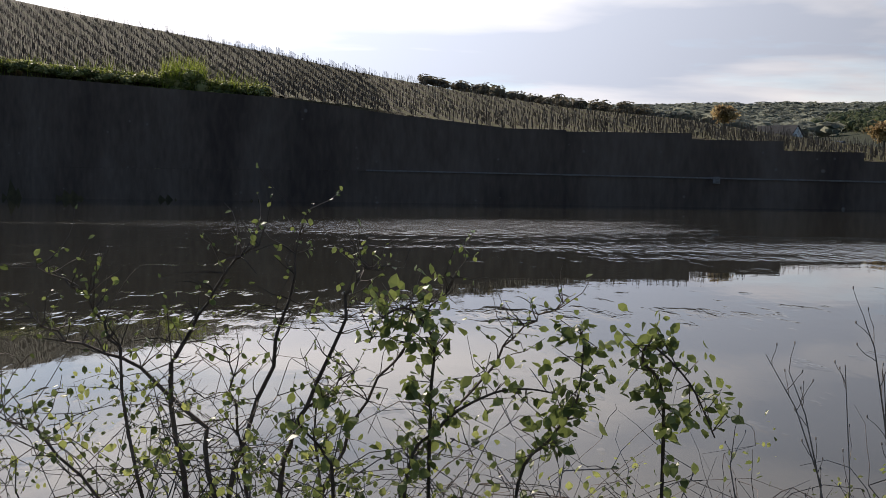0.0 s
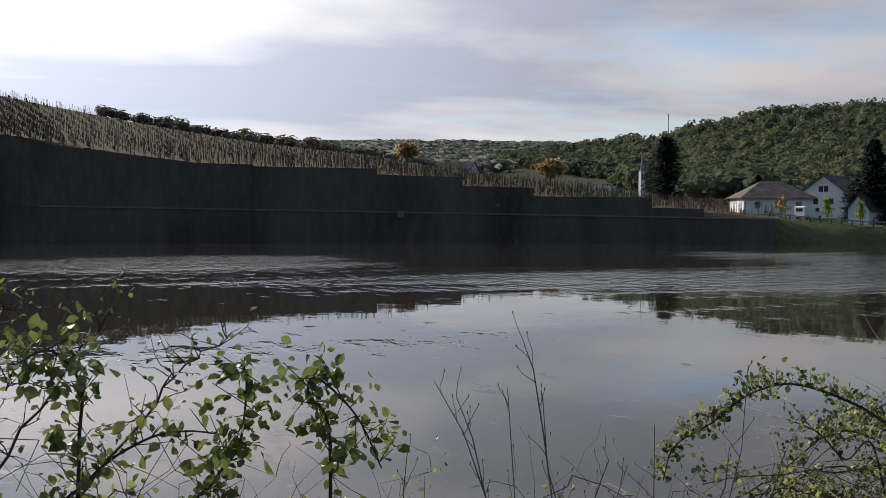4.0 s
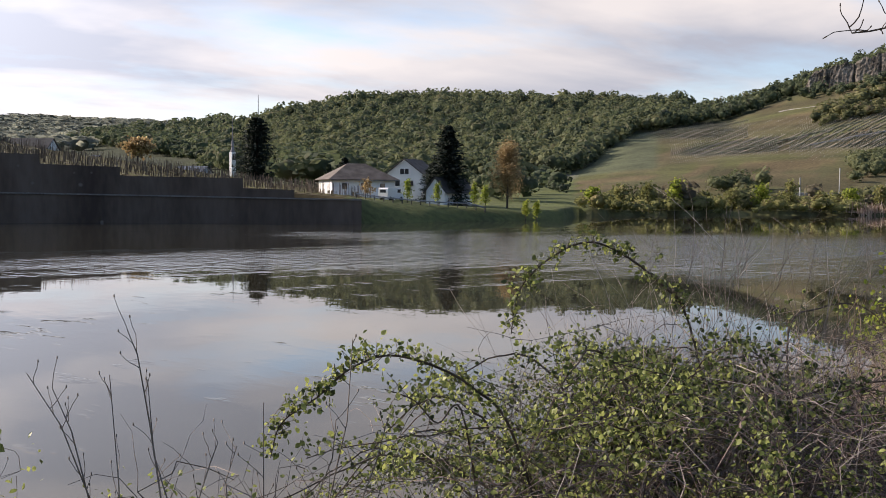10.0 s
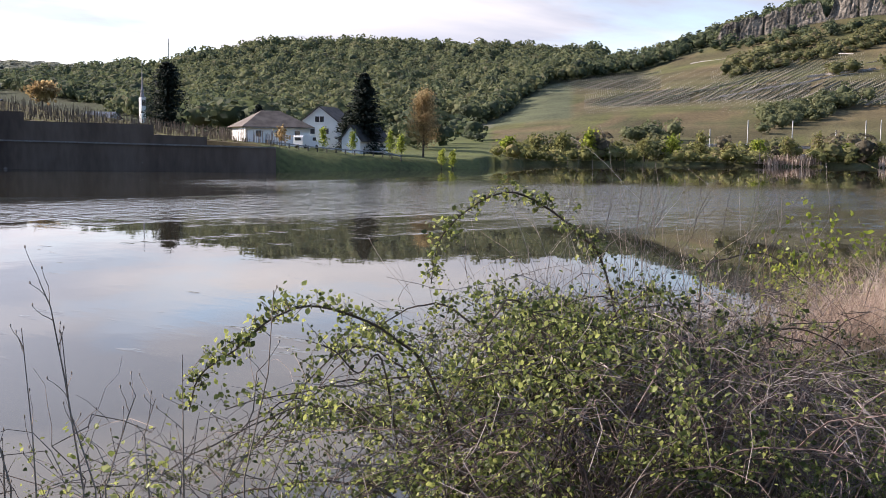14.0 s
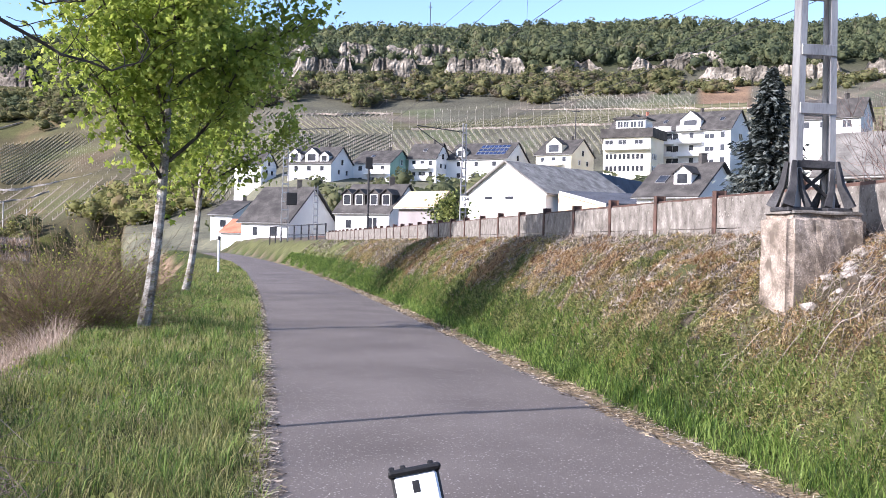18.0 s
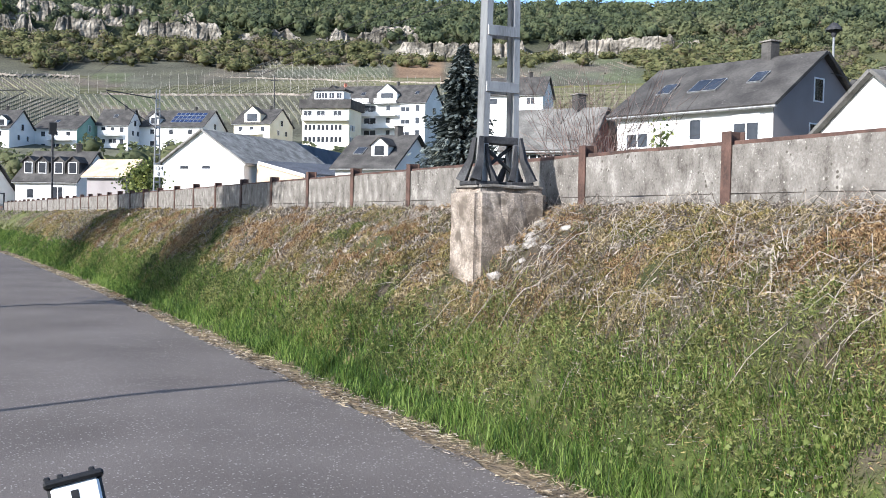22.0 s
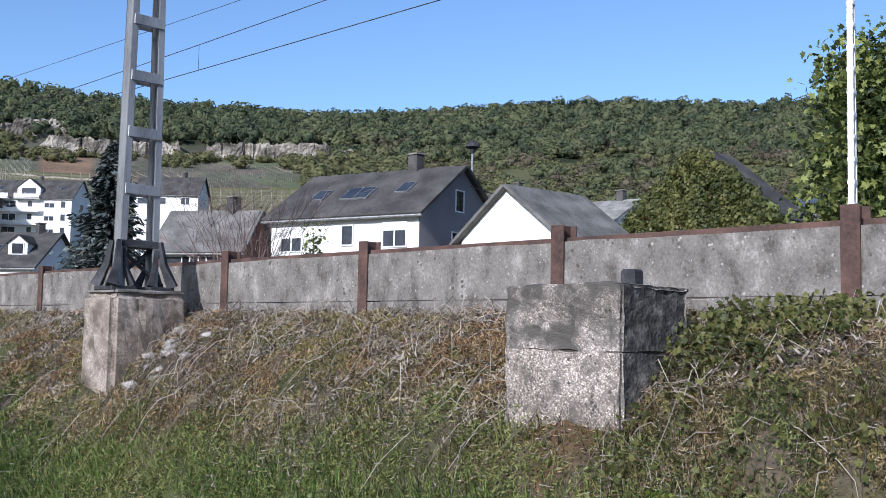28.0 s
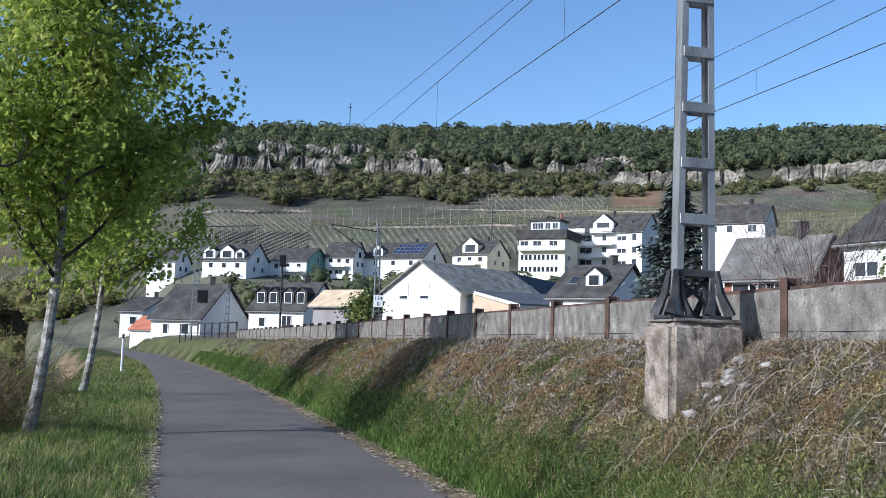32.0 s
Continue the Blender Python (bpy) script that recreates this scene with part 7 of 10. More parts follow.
def maple(at, height, spread, first, lean, seed, count, size):
    """A young maple: pale trunk, rising limbs, twigs and a loose crown of lobed leaves."""
    global rng
    rng = np.random.default_rng(seed)
    x, y = at
    tree = thing("maple_tree", "young maple with pale bark and fresh yellow-green leaves", "tree", (x, y, ground_at(x, y) - 0.05), 0, "young maples on the verge")
    pts = [(lean[0] * (1 - (1 - f) ** 4), lean[1] * (1 - (1 - f) ** 4), f * height * 0.92) for f in np.linspace(0, 1, 12)]
    rad = [0.12, 0.098, 0.09] + taper(9, 0.082, 0.018)
    part("trunk", tube(pts, rad, 9), BARK_PALE, tree)
    bm, tips = bmesh.new(), []
    for k in range(22):
        f = first / height + (0.9 - first / height) * (k / 22) ** 0.9
        i = f * 11
        a, b = Vector(pts[int(i)]), Vector(pts[min(int(i) + 1, 11)])
        p = a.lerp(b, i - int(i))
        t = k * 2.4 + rng.random()
        up = 0.75 + 0.6 * f
        d = Vector((math.cos(t), math.sin(t), up))
        ln = spread * (1.25 - 0.75 * (f - first / height)) * (0.8 + 0.4 * rng.random())
        limb = twig_path(p, d, ln * 1.25, 7, 0.10, -0.02)
        add_tube(bm, limb, taper(8, 0.045 * (1.2 - f), 0.008), 5)
        for q in limb[2:]:
            for _ in range(3):
                tw = twig_path(q, Vector((rng.normal(), rng.normal(), 0.5 + 0.5 * rng.normal())), spread * (0.3 + 0.25 * rng.random()), 4, 0.25, 0.05)
                add_tube(bm, tw, taper(5, 0.012, 0.004), 3, False)
                tips += tw[1:]
    tagged(part("branchwork", bm, BARK_DARK, tree), kind="stuff")
    tips = np.array([t[:] for t in tips])
    pick = rng.integers(0, len(tips), count)
    at_l = tips[pick] + rng.normal(size=(count, 3)) * 0.19
    leaves("crown", at_l, size, LEAF_MAPLE, tree, "loose yellow-green crown", LEAF_LOBED, 0.6)
    return tree


maple((18.0, 1.95), 8.6, 1.75, 2.4, (0.05, -0.34), 3, 19000, 0.10)
maple((30.3, 2.1), 9.0, 2.0, 2.6, (0.15, -0.42), 8, 16000, 0.125)


def bare_tree():
    global rng
    rng = np.random.default_rng(21)
    x, y = 8.1, 2.38
    tree = thing("bare_tree", "bare young tree with flaky pale bark and orange knots", "tree", (x, y, ground_at(x, y) - 0.05))
    pts = [(0.0, -0.01, 0), (0.0, 0.03, 0.3), (-0.02, 0.09, 0.7), (-0.03, 0.14, 1.2), (-0.04, 0.17, 1.9), (-0.04, 0.19, 2.45), (-0.05, 0.21, 3.2), (-0.03, 0.22, 4.2), (-0.05, 0.2, 5.2), (0.0, 0.15, 6.4)]
    bm = tube(pts, [0.098, 0.078, 0.062, 0.052, 0.048, 0.05, 0.044, 0.036, 0.026, 0.01], 10)
    bmesh.ops.subdivide_edges(bm, edges=bm.edges[:], cuts=3, use_grid_fill=True)
    bm.normal_update()
    for v in bm.verts:
        v.co += v.normal * (0.008 * noise.noise(v.co * 16) + 0.012 * noise.noise(v.co * 5)) + Vector((0, 0.02 * noise.noise((v.co.z * 1.8, 0, 3)), 0))
    part("trunk", bm, BARK_PALE, tree)
    for z, k in ((2.42, 1.0), (3.2, 0.72)):
        bm = bmesh.new()
        bmesh.ops.create_icosphere(bm, subdivisions=3, radius=0.075 * k)
        for v in bm.verts:
            v.co = Vector((v.co.x, v.co.y, v.co.z * 0.75)) * (1 + 0.28 * noise.noise(v.co * 25) + 0.16 * noise.noise(v.co * 70)) + Vector((-0.04, 0.2, z))
        part("knot", bm, LICHEN_ORANGE, tree, "orange lichen-covered knot")
    bm = bmesh.new()
    # long limbs: metres to the side along the bank's line, then height
    for line, r0 in (([(0, 3.2), (0.12, 3.3), (0.35, 3.27), (0.7, 3.1), (1.05, 2.93), (1.4, 2.86), (1.62, 2.93), (1.78, 3.2)], 0.024), ([(0, 2.98), (-0.25, 3.03), (-0.5, 2.95), (-0.75, 2.86), (-0.95, 2.84), (-1.0, 2.9)], 0.011),
                     ([(0, 3.2), (-0.12, 3.3), (-0.24, 3.48), (-0.38, 3.68), (-0.6, 3.95), (-0.9, 4.3)], 0.026), ([(0, 3.5), (-0.4, 3.62), (-0.9, 3.55), (-1.4, 3.5), (-1.8, 3.6)], 0.014), ([(0, 3.25), (0.1, 3.45), (0.16, 3.7), (0.35, 4.1), (0.5, 4.6)], 0.02), ([(0.12, 3.3), (0.5, 3.42), (0.9, 3.3), (1.2, 3.36), (1.32, 3.5)], 0.011)):
        limb = []
        for (s0, z0), (s1, z1) in zip(line, line[1:]):
            for q in (0, 0.5):
                s, z = s0 + (s1 - s0) * q, z0 + (z1 - z0) * q
                limb.append(Vector((-0.04 + 0.3 * s + rng.normal() * 0.012, 0.2 - 0.95 * s + rng.normal() * 0.012, z + rng.normal() * 0.012)))
        add_tube(bm, limb, taper(len(limb), r0, 0.005), 5)
        for q in limb[3:]:
            for _ in range(2):
                tw = twig_path(q, (rng.normal() * 0.5, rng.normal(), 0.5 + 0.5 * rng.normal()), 0.1 + 0.28 * rng.random(), 5, 0.3, -0.12)
                add_tube(bm, tw, taper(6, 0.006, 0.0035), 3, False)
                add_tube(bm, [tw[-1], tw[-1] + (tw[-1] - tw[-2]) * 0.6], [0.006, 0.003], 4)
    for z, t, ln, up in ((4.2, 1.2, 1.5, 0.5), (4.3, -1.8, 1.6, 0.4), (4.9, 2.6, 1.2, 0.7), (5.0, -0.4, 1.3, 0.7), (5.6, 1.7, 1.0, 0.8)):
        limb = twig_path((-0.04, 0.2, z), (math.cos(t), math.sin(t), up), ln, 8, 0.13, -0.06)
        add_tube(bm, limb, taper(9, 0.026, 0.006), 5)
        for q in limb[2:]:
            for _ in range(2):
                tw = twig_path(q, (rng.normal(), rng.normal(), 0.5), 0.3 + 0.3 * rng.random(), 5, 0.25, -0.05)
                add_tube(bm, tw, taper(6, 0.007, 0.003), 3, False)
    tagged(part("branchwork", bm, BARK_DARK, tree), kind="stuff")


bare_tree()


def fan_bush(name, label, at, n, length, spread, mat, r0=0.008, up=1.0, wander=0.08, leaf=None, leaf_n=0, leaf_s=0.05, twigs=2, seed=1, fall=0.1):
    """A bush of thin arching shoots from one root, with side twigs and, where given, leaves."""
    global rng
    rng = np.random.default_rng(seed)
    x, y, z = at
    b = thing(name, label, "bush", at)
    bm, pts_all = bmesh.new(), []
    for k in range(n):
        t = rng.random() * math.tau
        s = spread * math.sqrt(rng.random())
        d = Vector((math.cos(t) * s, math.sin(t) * s, up * (0.6 + 0.6 * rng.random())))
        ln = length * (0.55 + 0.55 * rng.random())
        p = twig_path((rng.normal() * 0.12 * length, rng.normal() * 0.12 * length, -0.05), d, ln, 7, wander, fall)
        add_tube(bm, p, taper(8, r0 * (0.6 + 0.7 * rng.random()), r0 * 0.3), 3, False)
        pts_all += p[2:]
        for _ in range(twigs):
            q = p[2 + rng.integers(0, 5)]
            tw = twig_path(q, d + Vector((rng.normal() * 0.7, rng.normal() * 0.7, rng.normal() * 0.4)), ln * (0.15 + 0.25 * rng.random()), 4, 0.15, 0.05)
            add_tube(bm, tw, taper(5, r0 * 0.45, r0 * 0.2), 3, False)
            pts_all += tw[1:]
    tagged(part("shoot_tangle", bm, mat, b), kind="stuff")
    if leaf:
        pa = np.array([p[:] for p in pts_all])
        pick = rng.integers(0, len(pa), leaf_n)
        leaves("leaves", pa[pick] + rng.normal(size=(leaf_n, 3)) * leaf_s * 0.7, leaf_s, leaf, b)
    return b


fan_bush("willow_bush", "orange-brown willow bush with thin bare shoots", (18.4, 3.4, -0.35), 800, 2.5, 1.1, TWIG_ORANGE, 0.006, 0.75, 0.07, LEAF_FRESH, 3600, 0.04, 4, 31, 0.1)
fan_bush("willow_bush", "orange-brown willow bush with thin bare shoots", (29.0, 4.0, -0.4), 260, 2.5, 1.0, TWIG_ORANGE, 0.008, 0.75, 0.07, LEAF_FRESH, 2400, 0.055, 3, 32, 0.1)
fan_bush("green_shrub", "slender green shrub behind the dry reeds", (10.9, 3.95, -0.9), 34, 1.9, 0.42, TWIG_DARK, 0.006, 1.2, 0.05, LEAF_FRESH, 1500, 0.055, 3, 33, 0.0)
fan_bush("green_shrub", "slender green shrub behind the dry reeds", (9.7, 4.3, -1.1), 22, 1.8, 0.4, TWIG_DARK, 0.006, 1.2, 0.05, LEAF_FRESH, 800, 0.05, 3, 34, 0.0)
fan_bush("bare_shrub", "large bare brown shrub behind the tiled shed", (*polar(123.9, 86), ground_at(*polar(123.9, 86))), 200, 12.2 - ground_at(*polar(123.9, 86)), 0.36, TWIG_STALK, 0.04, 1.0, 0.07, BARE_WOOD, 1500, 0.16, 5, 40, 0.03)
fan_bush("bare_shrub", "thin bare garden shrub behind the slab wall", (*polar(124.2, 25), ground_at(*polar(124.2, 25))), 70, 3.6, 0.5, TWIG_RED, 0.012, 1.0, 0.09, None, 0, 0, 5, 41, 0.04)


def in_patch(n, cx, cy, rx, ry):
    t, r = rng.random(n) * math.tau, np.sqrt(rng.random(n))
    x, y = cx + rx * r * np.cos(t), cy + ry * r * np.sin(t)
    return np.stack([x, y, ground_z(x, y) - 0.03], 1)


rng = np.random.default_rng(5)
reeds = np.concatenate([in_patch(4600, 8.8, 3.4, 1.5, 0.7),  in_patch(400, 6.9, 3.3, 1.0, 0.4), in_patch(1400, 14.6, 3.2, 2.6, 0.6), in_patch(700, 22, 3.6, 3, 0.6), in_patch(600, 11.5, 3.3, 1.6, 0.5)])
blades("dry_reeds", reeds, STRAW_PINK, "pinkish dry reed and grass clump on the bank", "dry grass", 0.62, 0.0055, 0.9)
clump = np.concatenate([in_patch(2600, 8.1, 2.95, 1.0, 0.42), in_patch(1800, 9.4, 3.0, 1.1, 0.4), in_patch(300, 7.2, 3.1, 0.7, 0.3)])
blades("dry_reeds", clump, STRAW_PINK, "tall pinkish dry grass clump round the bare tree", "dry grass", 0.72 + 0.25 * rng.random(len(clump)), 0.005, 1.0)
sh = scatter(60, 80, 276, 318, 1.0, lambda a, r: (66 < a < 69 or 72 < a < 75.5 or 76.3 < a < 78.5) and abs(r - float(np.interp(a, [s for s, _ in SHORE], [d for _, d in SHORE])) - 2.5) < 2.2)
if sh:
    xs, ys = np.array([s[0] for s in sh]), np.array([s[1] for s in sh])
    far_reed = np.repeat(np.stack([xs, ys, ground_z(xs, ys) - 0.3], 1), 5, 0) + rng.normal(size=(len(xs) * 5, 3)) * (0.6, 0.6, 0)
    blades("shore_reeds", far_reed, STRAW_PINK, "dry reed belt on the far shore", "reeds", 2.6, 0.25, 0.3)


# brambles: a tangle on the slope, with single long arches above it
def bramble_arch(name, label, pts, r, leaf_n, leaf_s, seed, side=0.05, mat=None):
    global rng
    rng = np.random.default_rng(seed)
    base = Vector(pts[0])
    b = thing(name, label, "bramble", base)
    P = [Vector(p) - base for p in pts]
    dense = []
    for i in range(len(P) - 1):
        p0, p1, p2, p3 = P[max(i - 1, 0)], P[i], P[i + 1], P[min(i + 2, len(P) - 1)]
        for k in range(6):
            t = k / 6
            dense.append(0.5 * ((2 * p1) + (p2 - p0) * t + (2 * p0 - 5 * p1 + 4 * p2 - p3) * t * t + (3 * p1 - p0 - 3 * p2 + p3) * t ** 3))
    dense.append(P[-1])
    part("cane", tube(dense, taper(len(dense), r, r * 0.35), 6), TWIG_DARK, b)
    at_l, bm = [], bmesh.new()
    for k in range(leaf_n // 3):
        q = dense[int(len(dense) * (0.12 + 0.88 * rng.random())) - 1]
        off = Vector((rng.normal(), rng.normal(), rng.normal() + 0.5)) * side
        add_tube(bm, [q, q + off], [0.0015, 0.001], 3, False)
        for _ in range(4):
            at_l.append(q + off + Vector((rng.normal(), rng.normal(), rng.normal())) * leaf_s * 0.5)
    tagged(part("stalk_work", bm, TWIG_DARK, b), kind="stuff")
    leaves("leaves", np.array([p[:] for p in at_l]), leaf_s, mat or LEAF_BRAMBLE, b)
    return b


def way(a, r, z):
    return (r * math.sin(radians(a)), r * math.cos(radians(a)), z)


def sight(a, el, r):
    """A point r metres off in direction a, seen at the angle el from the eye's height."""
    return (r * math.sin(radians(a)), r * math.cos(radians(a)), 1.6 + r * math.tan(radians(el)))


def bramble_mass(name, label, a0, a1, r0, r1, tops, n_cane, n_leaf, seed, leaf_s=0.05, dead=0.4, leafy_to=999):
    """Tangled canes and leaves whose upper outline follows an angle of sight along the bank."""
    global rng
    rng = np.random.default_rng(seed)
    b = thing(name, label, "bramble", way((a0 + a1) / 2, (r0 + r1) / 2, ground_at(*polar((a0 + a1) / 2, (r0 + r1) / 2))))
    o = Vector(b.matrix_basis.translation)
    live, gone, at_l = bmesh.new(), bmesh.new(), []
    for k in range(n_cane):
        a, r = a0 + (a1 - a0) * rng.random(), r0 + (r1 - r0) * rng.random()
        x, y = polar(a, r)
        g = ground_at(x, y)
        el = float(np.interp(a, [t[0] for t in tops], [t[1] for t in tops]))
        hmax = max(0.25, 1.6 + r * math.tan(radians(el)) - g)
        h = hmax * (0.35 + 0.65 * rng.random() ** 0.8) * (1 + 0.22 * noise.noise((a * 0.45, r * 0.8, seed)))
        t = rng.random() * math.tau
        run = 0.35 + 0.65 * rng.random()
        dx, dy = math.cos(t) * run, math.sin(t) * run
        p = [Vector((x + dx * f + rng.normal() * 0.05, y + dy * f + rng.normal() * 0.05, g + h * (1 - (1 - 1.45 * f) ** 2) / 1.0 * (1 if f < 0.69 else 1) - 0.02)) - o for f in np.linspace(0, 1, 9)]
        is_dead = rng.random() < (dead if a < leafy_to else 0.9)
        rr = 0.0016 + 0.0022 * rng.random() ** 2
        add_tube(gone if is_dead else live, p, taper(9, rr, rr * 0.5), 3, False)
        for _ in range(4 if is_dead else 2):
            q = p[2 + rng.integers(0, 6)]
            tw = twig_path(q, (rng.normal(), rng.normal(), 0.4 + 0.5 * rng.normal()), 0.12 + 0.3 * rng.random(), 4, 0.3, 0.05)
            add_tube(gone if is_dead else live, tw, taper(5, 0.0017, 0.0007), 3, False)
            if not is_dead:
                at_l += tw
        if not is_dead:
            at_l += p[2:]
    tagged(part("live_tangle", live, TWIG_DARK, b), kind="stuff")
    tagged(part("dead_tangle", gone, TWIG_GREY, b, "dry grey-brown dead canes"), kind="stuff")
    pa = np.array([p[:] for p in at_l])
    # leaves stand in sprays along the live shoots
    hub = pa[rng.integers(0, len(pa), n_leaf // 24)] + rng.normal(size=(n_leaf // 24, 3)) * 0.015
    pa = np.repeat(hub, 24, 0) + rng.normal(size=(n_leaf // 24 * 24, 3)) * 0.05
    leaves("leaves", pa, leaf_s, LEAF_BRAMBLE, b)
    return b


bramble_mass("bramble", "tangled bramble thicket with small green leaves and dry canes", 49.5, 68, 3.8, 6.0, [(44, -12.5), (47, -9.0), (50, -8.6), (53, -9.6), (57, -8.0), (62, -7.4), (67, -8), (70, -9)], 380, 8000, 41, 0.021, 0.6, 60)
bramble_mass("bramble", "low brambles and dry stalks at the water's edge", 18, 46, 3.0, 4.4, [(18, -16.5), (26, -16), (34, -16), (40, -14), (46, -12)], 130, 2000, 42, 0.019, 0.6)
bramble_mass("bramble", "bramble and rose shoots in front of the river", -18, 20, 2.3, 3.6, [(-18, -8.0), (-10, -9), (0, -12), (8, -14), (14, -15), (20, -17)], 170, 2600, 43, 0.024, 0.35)
bramble_mass("bramble", "dry bramble tangle beside the reeds", 60, 71.5, 4.4, 6.6, [(60, -8.5), (66, -10), (71.5, -13)], 420, 1800, 44, 0.022, 0.8)


def cane_tangle(name, label, n, a0, a1, r0, r1, tops, seed, leaf_s, run0, run1, bias, mat, cane):
    """Long woody canes that arch over one another, leaves in dense sprays along parts of them."""
    global rng
    rng = np.random.default_rng(seed)
    mid = polar((a0 + a1) / 2, (r0 + r1) / 2)
    b = thing(name, label, "bramble", (*mid, ground_at(*mid)))
    o = Vector(b.matrix_basis.translation)
    at_l, thin = [], bmesh.new()
    for k in range(n):
        a, r = a0 + (a1 - a0) * rng.random(), r0 + (r1 - r0) * rng.random()
        x, y = polar(a, r)
        side = Vector((math.cos(radians(a)), -math.sin(radians(a)), 0)) * (-1 if rng.random() < bias else 1)
        away = Vector((math.sin(radians(a)), math.cos(radians(a)), 0)) * 0.35 * rng.normal()
        run = run0 + (run1 - run0) * rng.random()
        lean = side + away
        xm, ym = x + lean.x * run * 0.6, y + lean.y * run * 0.6
        am, rm = math.degrees(math.atan2(xm, ym)), math.hypot(xm, ym)
        g, gm = ground_at(x, y), ground_at(xm, ym)
        el = float(np.interp(am, [t[0] for t in tops], [t[1] for t in tops]))
        h = max(0.3, 1.6 + rm * math.tan(radians(el)) - g) * (0.6 + 0.5 * rng.random())
        end = 0.15 + 0.7 * rng.random()
        pts = []
        wig = rng.normal(size=2)
        for f in np.linspace(0, 1, 22):
            rise = 1 - (1 - f / 0.6) ** 2 if f < 0.6 else 1 - end * ((f - 0.6) / 0.4) ** 1.6
            q = Vector((x, y, g - 0.03)) + lean * run * f ** 1.25 + Vector((0.05 * math.sin(f * 5 + wig[0]), 0.05 * math.sin(f * 6 + wig[1]), h * rise))
            pts.append(q - o + Vector((rng.normal(), rng.normal(), rng.normal())) * 0.006)
        rad = (0.0035 + 0.004 * rng.random()) * (1.0 if mat else 0.6)
        part("cane", tube(pts, taper(22, rad, rad * 0.35), 5), cane, b)
        full = rng.random() * 4
        for i in range(3, 22):
            if math.sin(i * 0.55 + full) < -0.35:
                continue
            for _ in range(2):
                q = pts[i - 1].lerp(pts[i], rng.random())
                tw = twig_path(q, (rng.normal(), rng.normal(), 0.5 + 0.6 * rng.normal()), 0.05 + 0.11 * rng.random(), 4, 0.3, 0.1)
                add_tube(thin, tw, taper(5, 0.0018, 0.0008), 3, False)
                for p in tw[1:]:
                    at_l += [p[:]] * 3
    tagged(part("stalk_work", thin, cane, b), kind="stuff")
    if mat:
        pa = np.array(at_l)
        leaves("leaves", pa + rng.normal(size=pa.shape) * leaf_s * 0.55, leaf_s, mat, b)
    return b


ARCH_TOPS = [(36, -15), (41, -12.5), (44, -10.5), (48, -7.6), (51, -8.0), (54, -9.0), (57, -8.0), (62, -7.4), (67, -8), (70, -9)]
cane_tangle("bramble", "dark arching bramble canes with dense sprays of green leaves", 58, 49, 62.5, 4.1, 5.4, ARCH_TOPS, 141, 0.025, 0.6, 1.5, 0.7, LEAF_BRAMBLE, TWIG_DARK)
cane_tangle("bramble", "low bramble canes with green leaves nearer the path", 22, 49, 61, 3.4, 4.2, [(40, -18), (46, -16), (52, -14), (60, -13)], 142, 0.021, 0.4, 0.9, 0.65, LEAF_BRAMBLE, TWIG_DARK)
cane_tangle("bramble", "bare reddish bramble canes tangled below the thicket", 80, 54, 70, 3.3, 5.2, [(50, -14), (56, -12.5), (62, -10.5), (70, -11)], 143, 0.03, 0.4, 1.2, 0.5, None, TWIG_RED)
fan_bush("dead_spray", "pale dead plumes above the brambles", (*polar(59.5, 5.0), ground_at(*polar(59.5, 5.0))), 60, 1.5, 0.32, TWIG_PALE, 0.0024, 1.1, 0.07, None, 0, 0, 6, 35, 0.03)
fan_bush("dead_spray", "pale dead plumes above the brambles", (*polar(53.5, 4.9), ground_at(*polar(53.5, 4.9))), 36, 1.35, 0.35, TWIG_PALE, 0.0022, 1.1, 0.08, None, 0, 0, 6, 36, 0.03)
fan_bush("dead_spray", "pale dead stems among the reeds", (*polar(65.5, 5.6), ground_at(*polar(65.5, 5.6))), 46, 1.15, 0.5, STRAW_PINK, 0.003, 1.1, 0.08, None, 0, 0, 5, 37, 0.05)
fan_bush("dead_spray", "brown dead stems low in the thicket", (*polar(58, 3.9), ground_at(*polar(58, 3.9))), 120, 0.8, 1.2, TWIG_RED, 0.003, 0.6, 0.14, None, 0, 0, 5, 38, 0.08)
fan_bush("dead_spray", "brown dead stems low in the thicket", (*polar(64, 4.2), ground_at(*polar(64, 4.2))), 120, 0.8, 1.2, TWIG_RED, 0.003, 0.6, 0.14, None, 0, 0, 5, 39, 0.08)
# long arching canes that stand clear of the thicket
bramble_arch("bramble_cane", "long arching bramble cane with dark leaves", [way(60.0, 5.2, 0.2)] + [sight(a, e, r) for a, e, r in ((58.0, -6.7, 5.0), (56.5, -4.6, 4.9), (54.4, -3.0, 4.8), (52.5, -2.4, 4.7), (50.4, -3.4, 4.6), (48.9, -5.1, 4.6), (48.5, -7.4, 4.6))], 0.0065, 520, 0.024, 51, 0.026)
bramble_arch("bramble_cane", "bramble cane bowing over the water", [way(51.0, 4.2, 0.1)] + [sight(a, e, r) for a, e, r in ((48.5, -12.5, 3.9), (46.5, -10.4, 3.8), (44.6, -9.3, 3.7), (41.9, -8.6, 3.6), (39.7, -9.3, 3.5), (37.9, -10.8, 3.5), (36.0, -12.1, 3.5), (35.4, -13.9, 3.5))], 0.006, 560, 0.021, 52, 0.024)
bramble_arch("bramble_cane", "thin reddish bramble cane", [way(47, 4.4, 0.2)] + [sight(a, e, r) for a, e, r in ((45.8, -11.5, 4.2), (44.5, -12.2, 4.1), (43.2, -11.0, 4.0), (41.6, -10.4, 4.0))], 0.005, 45, 0.024, 53)
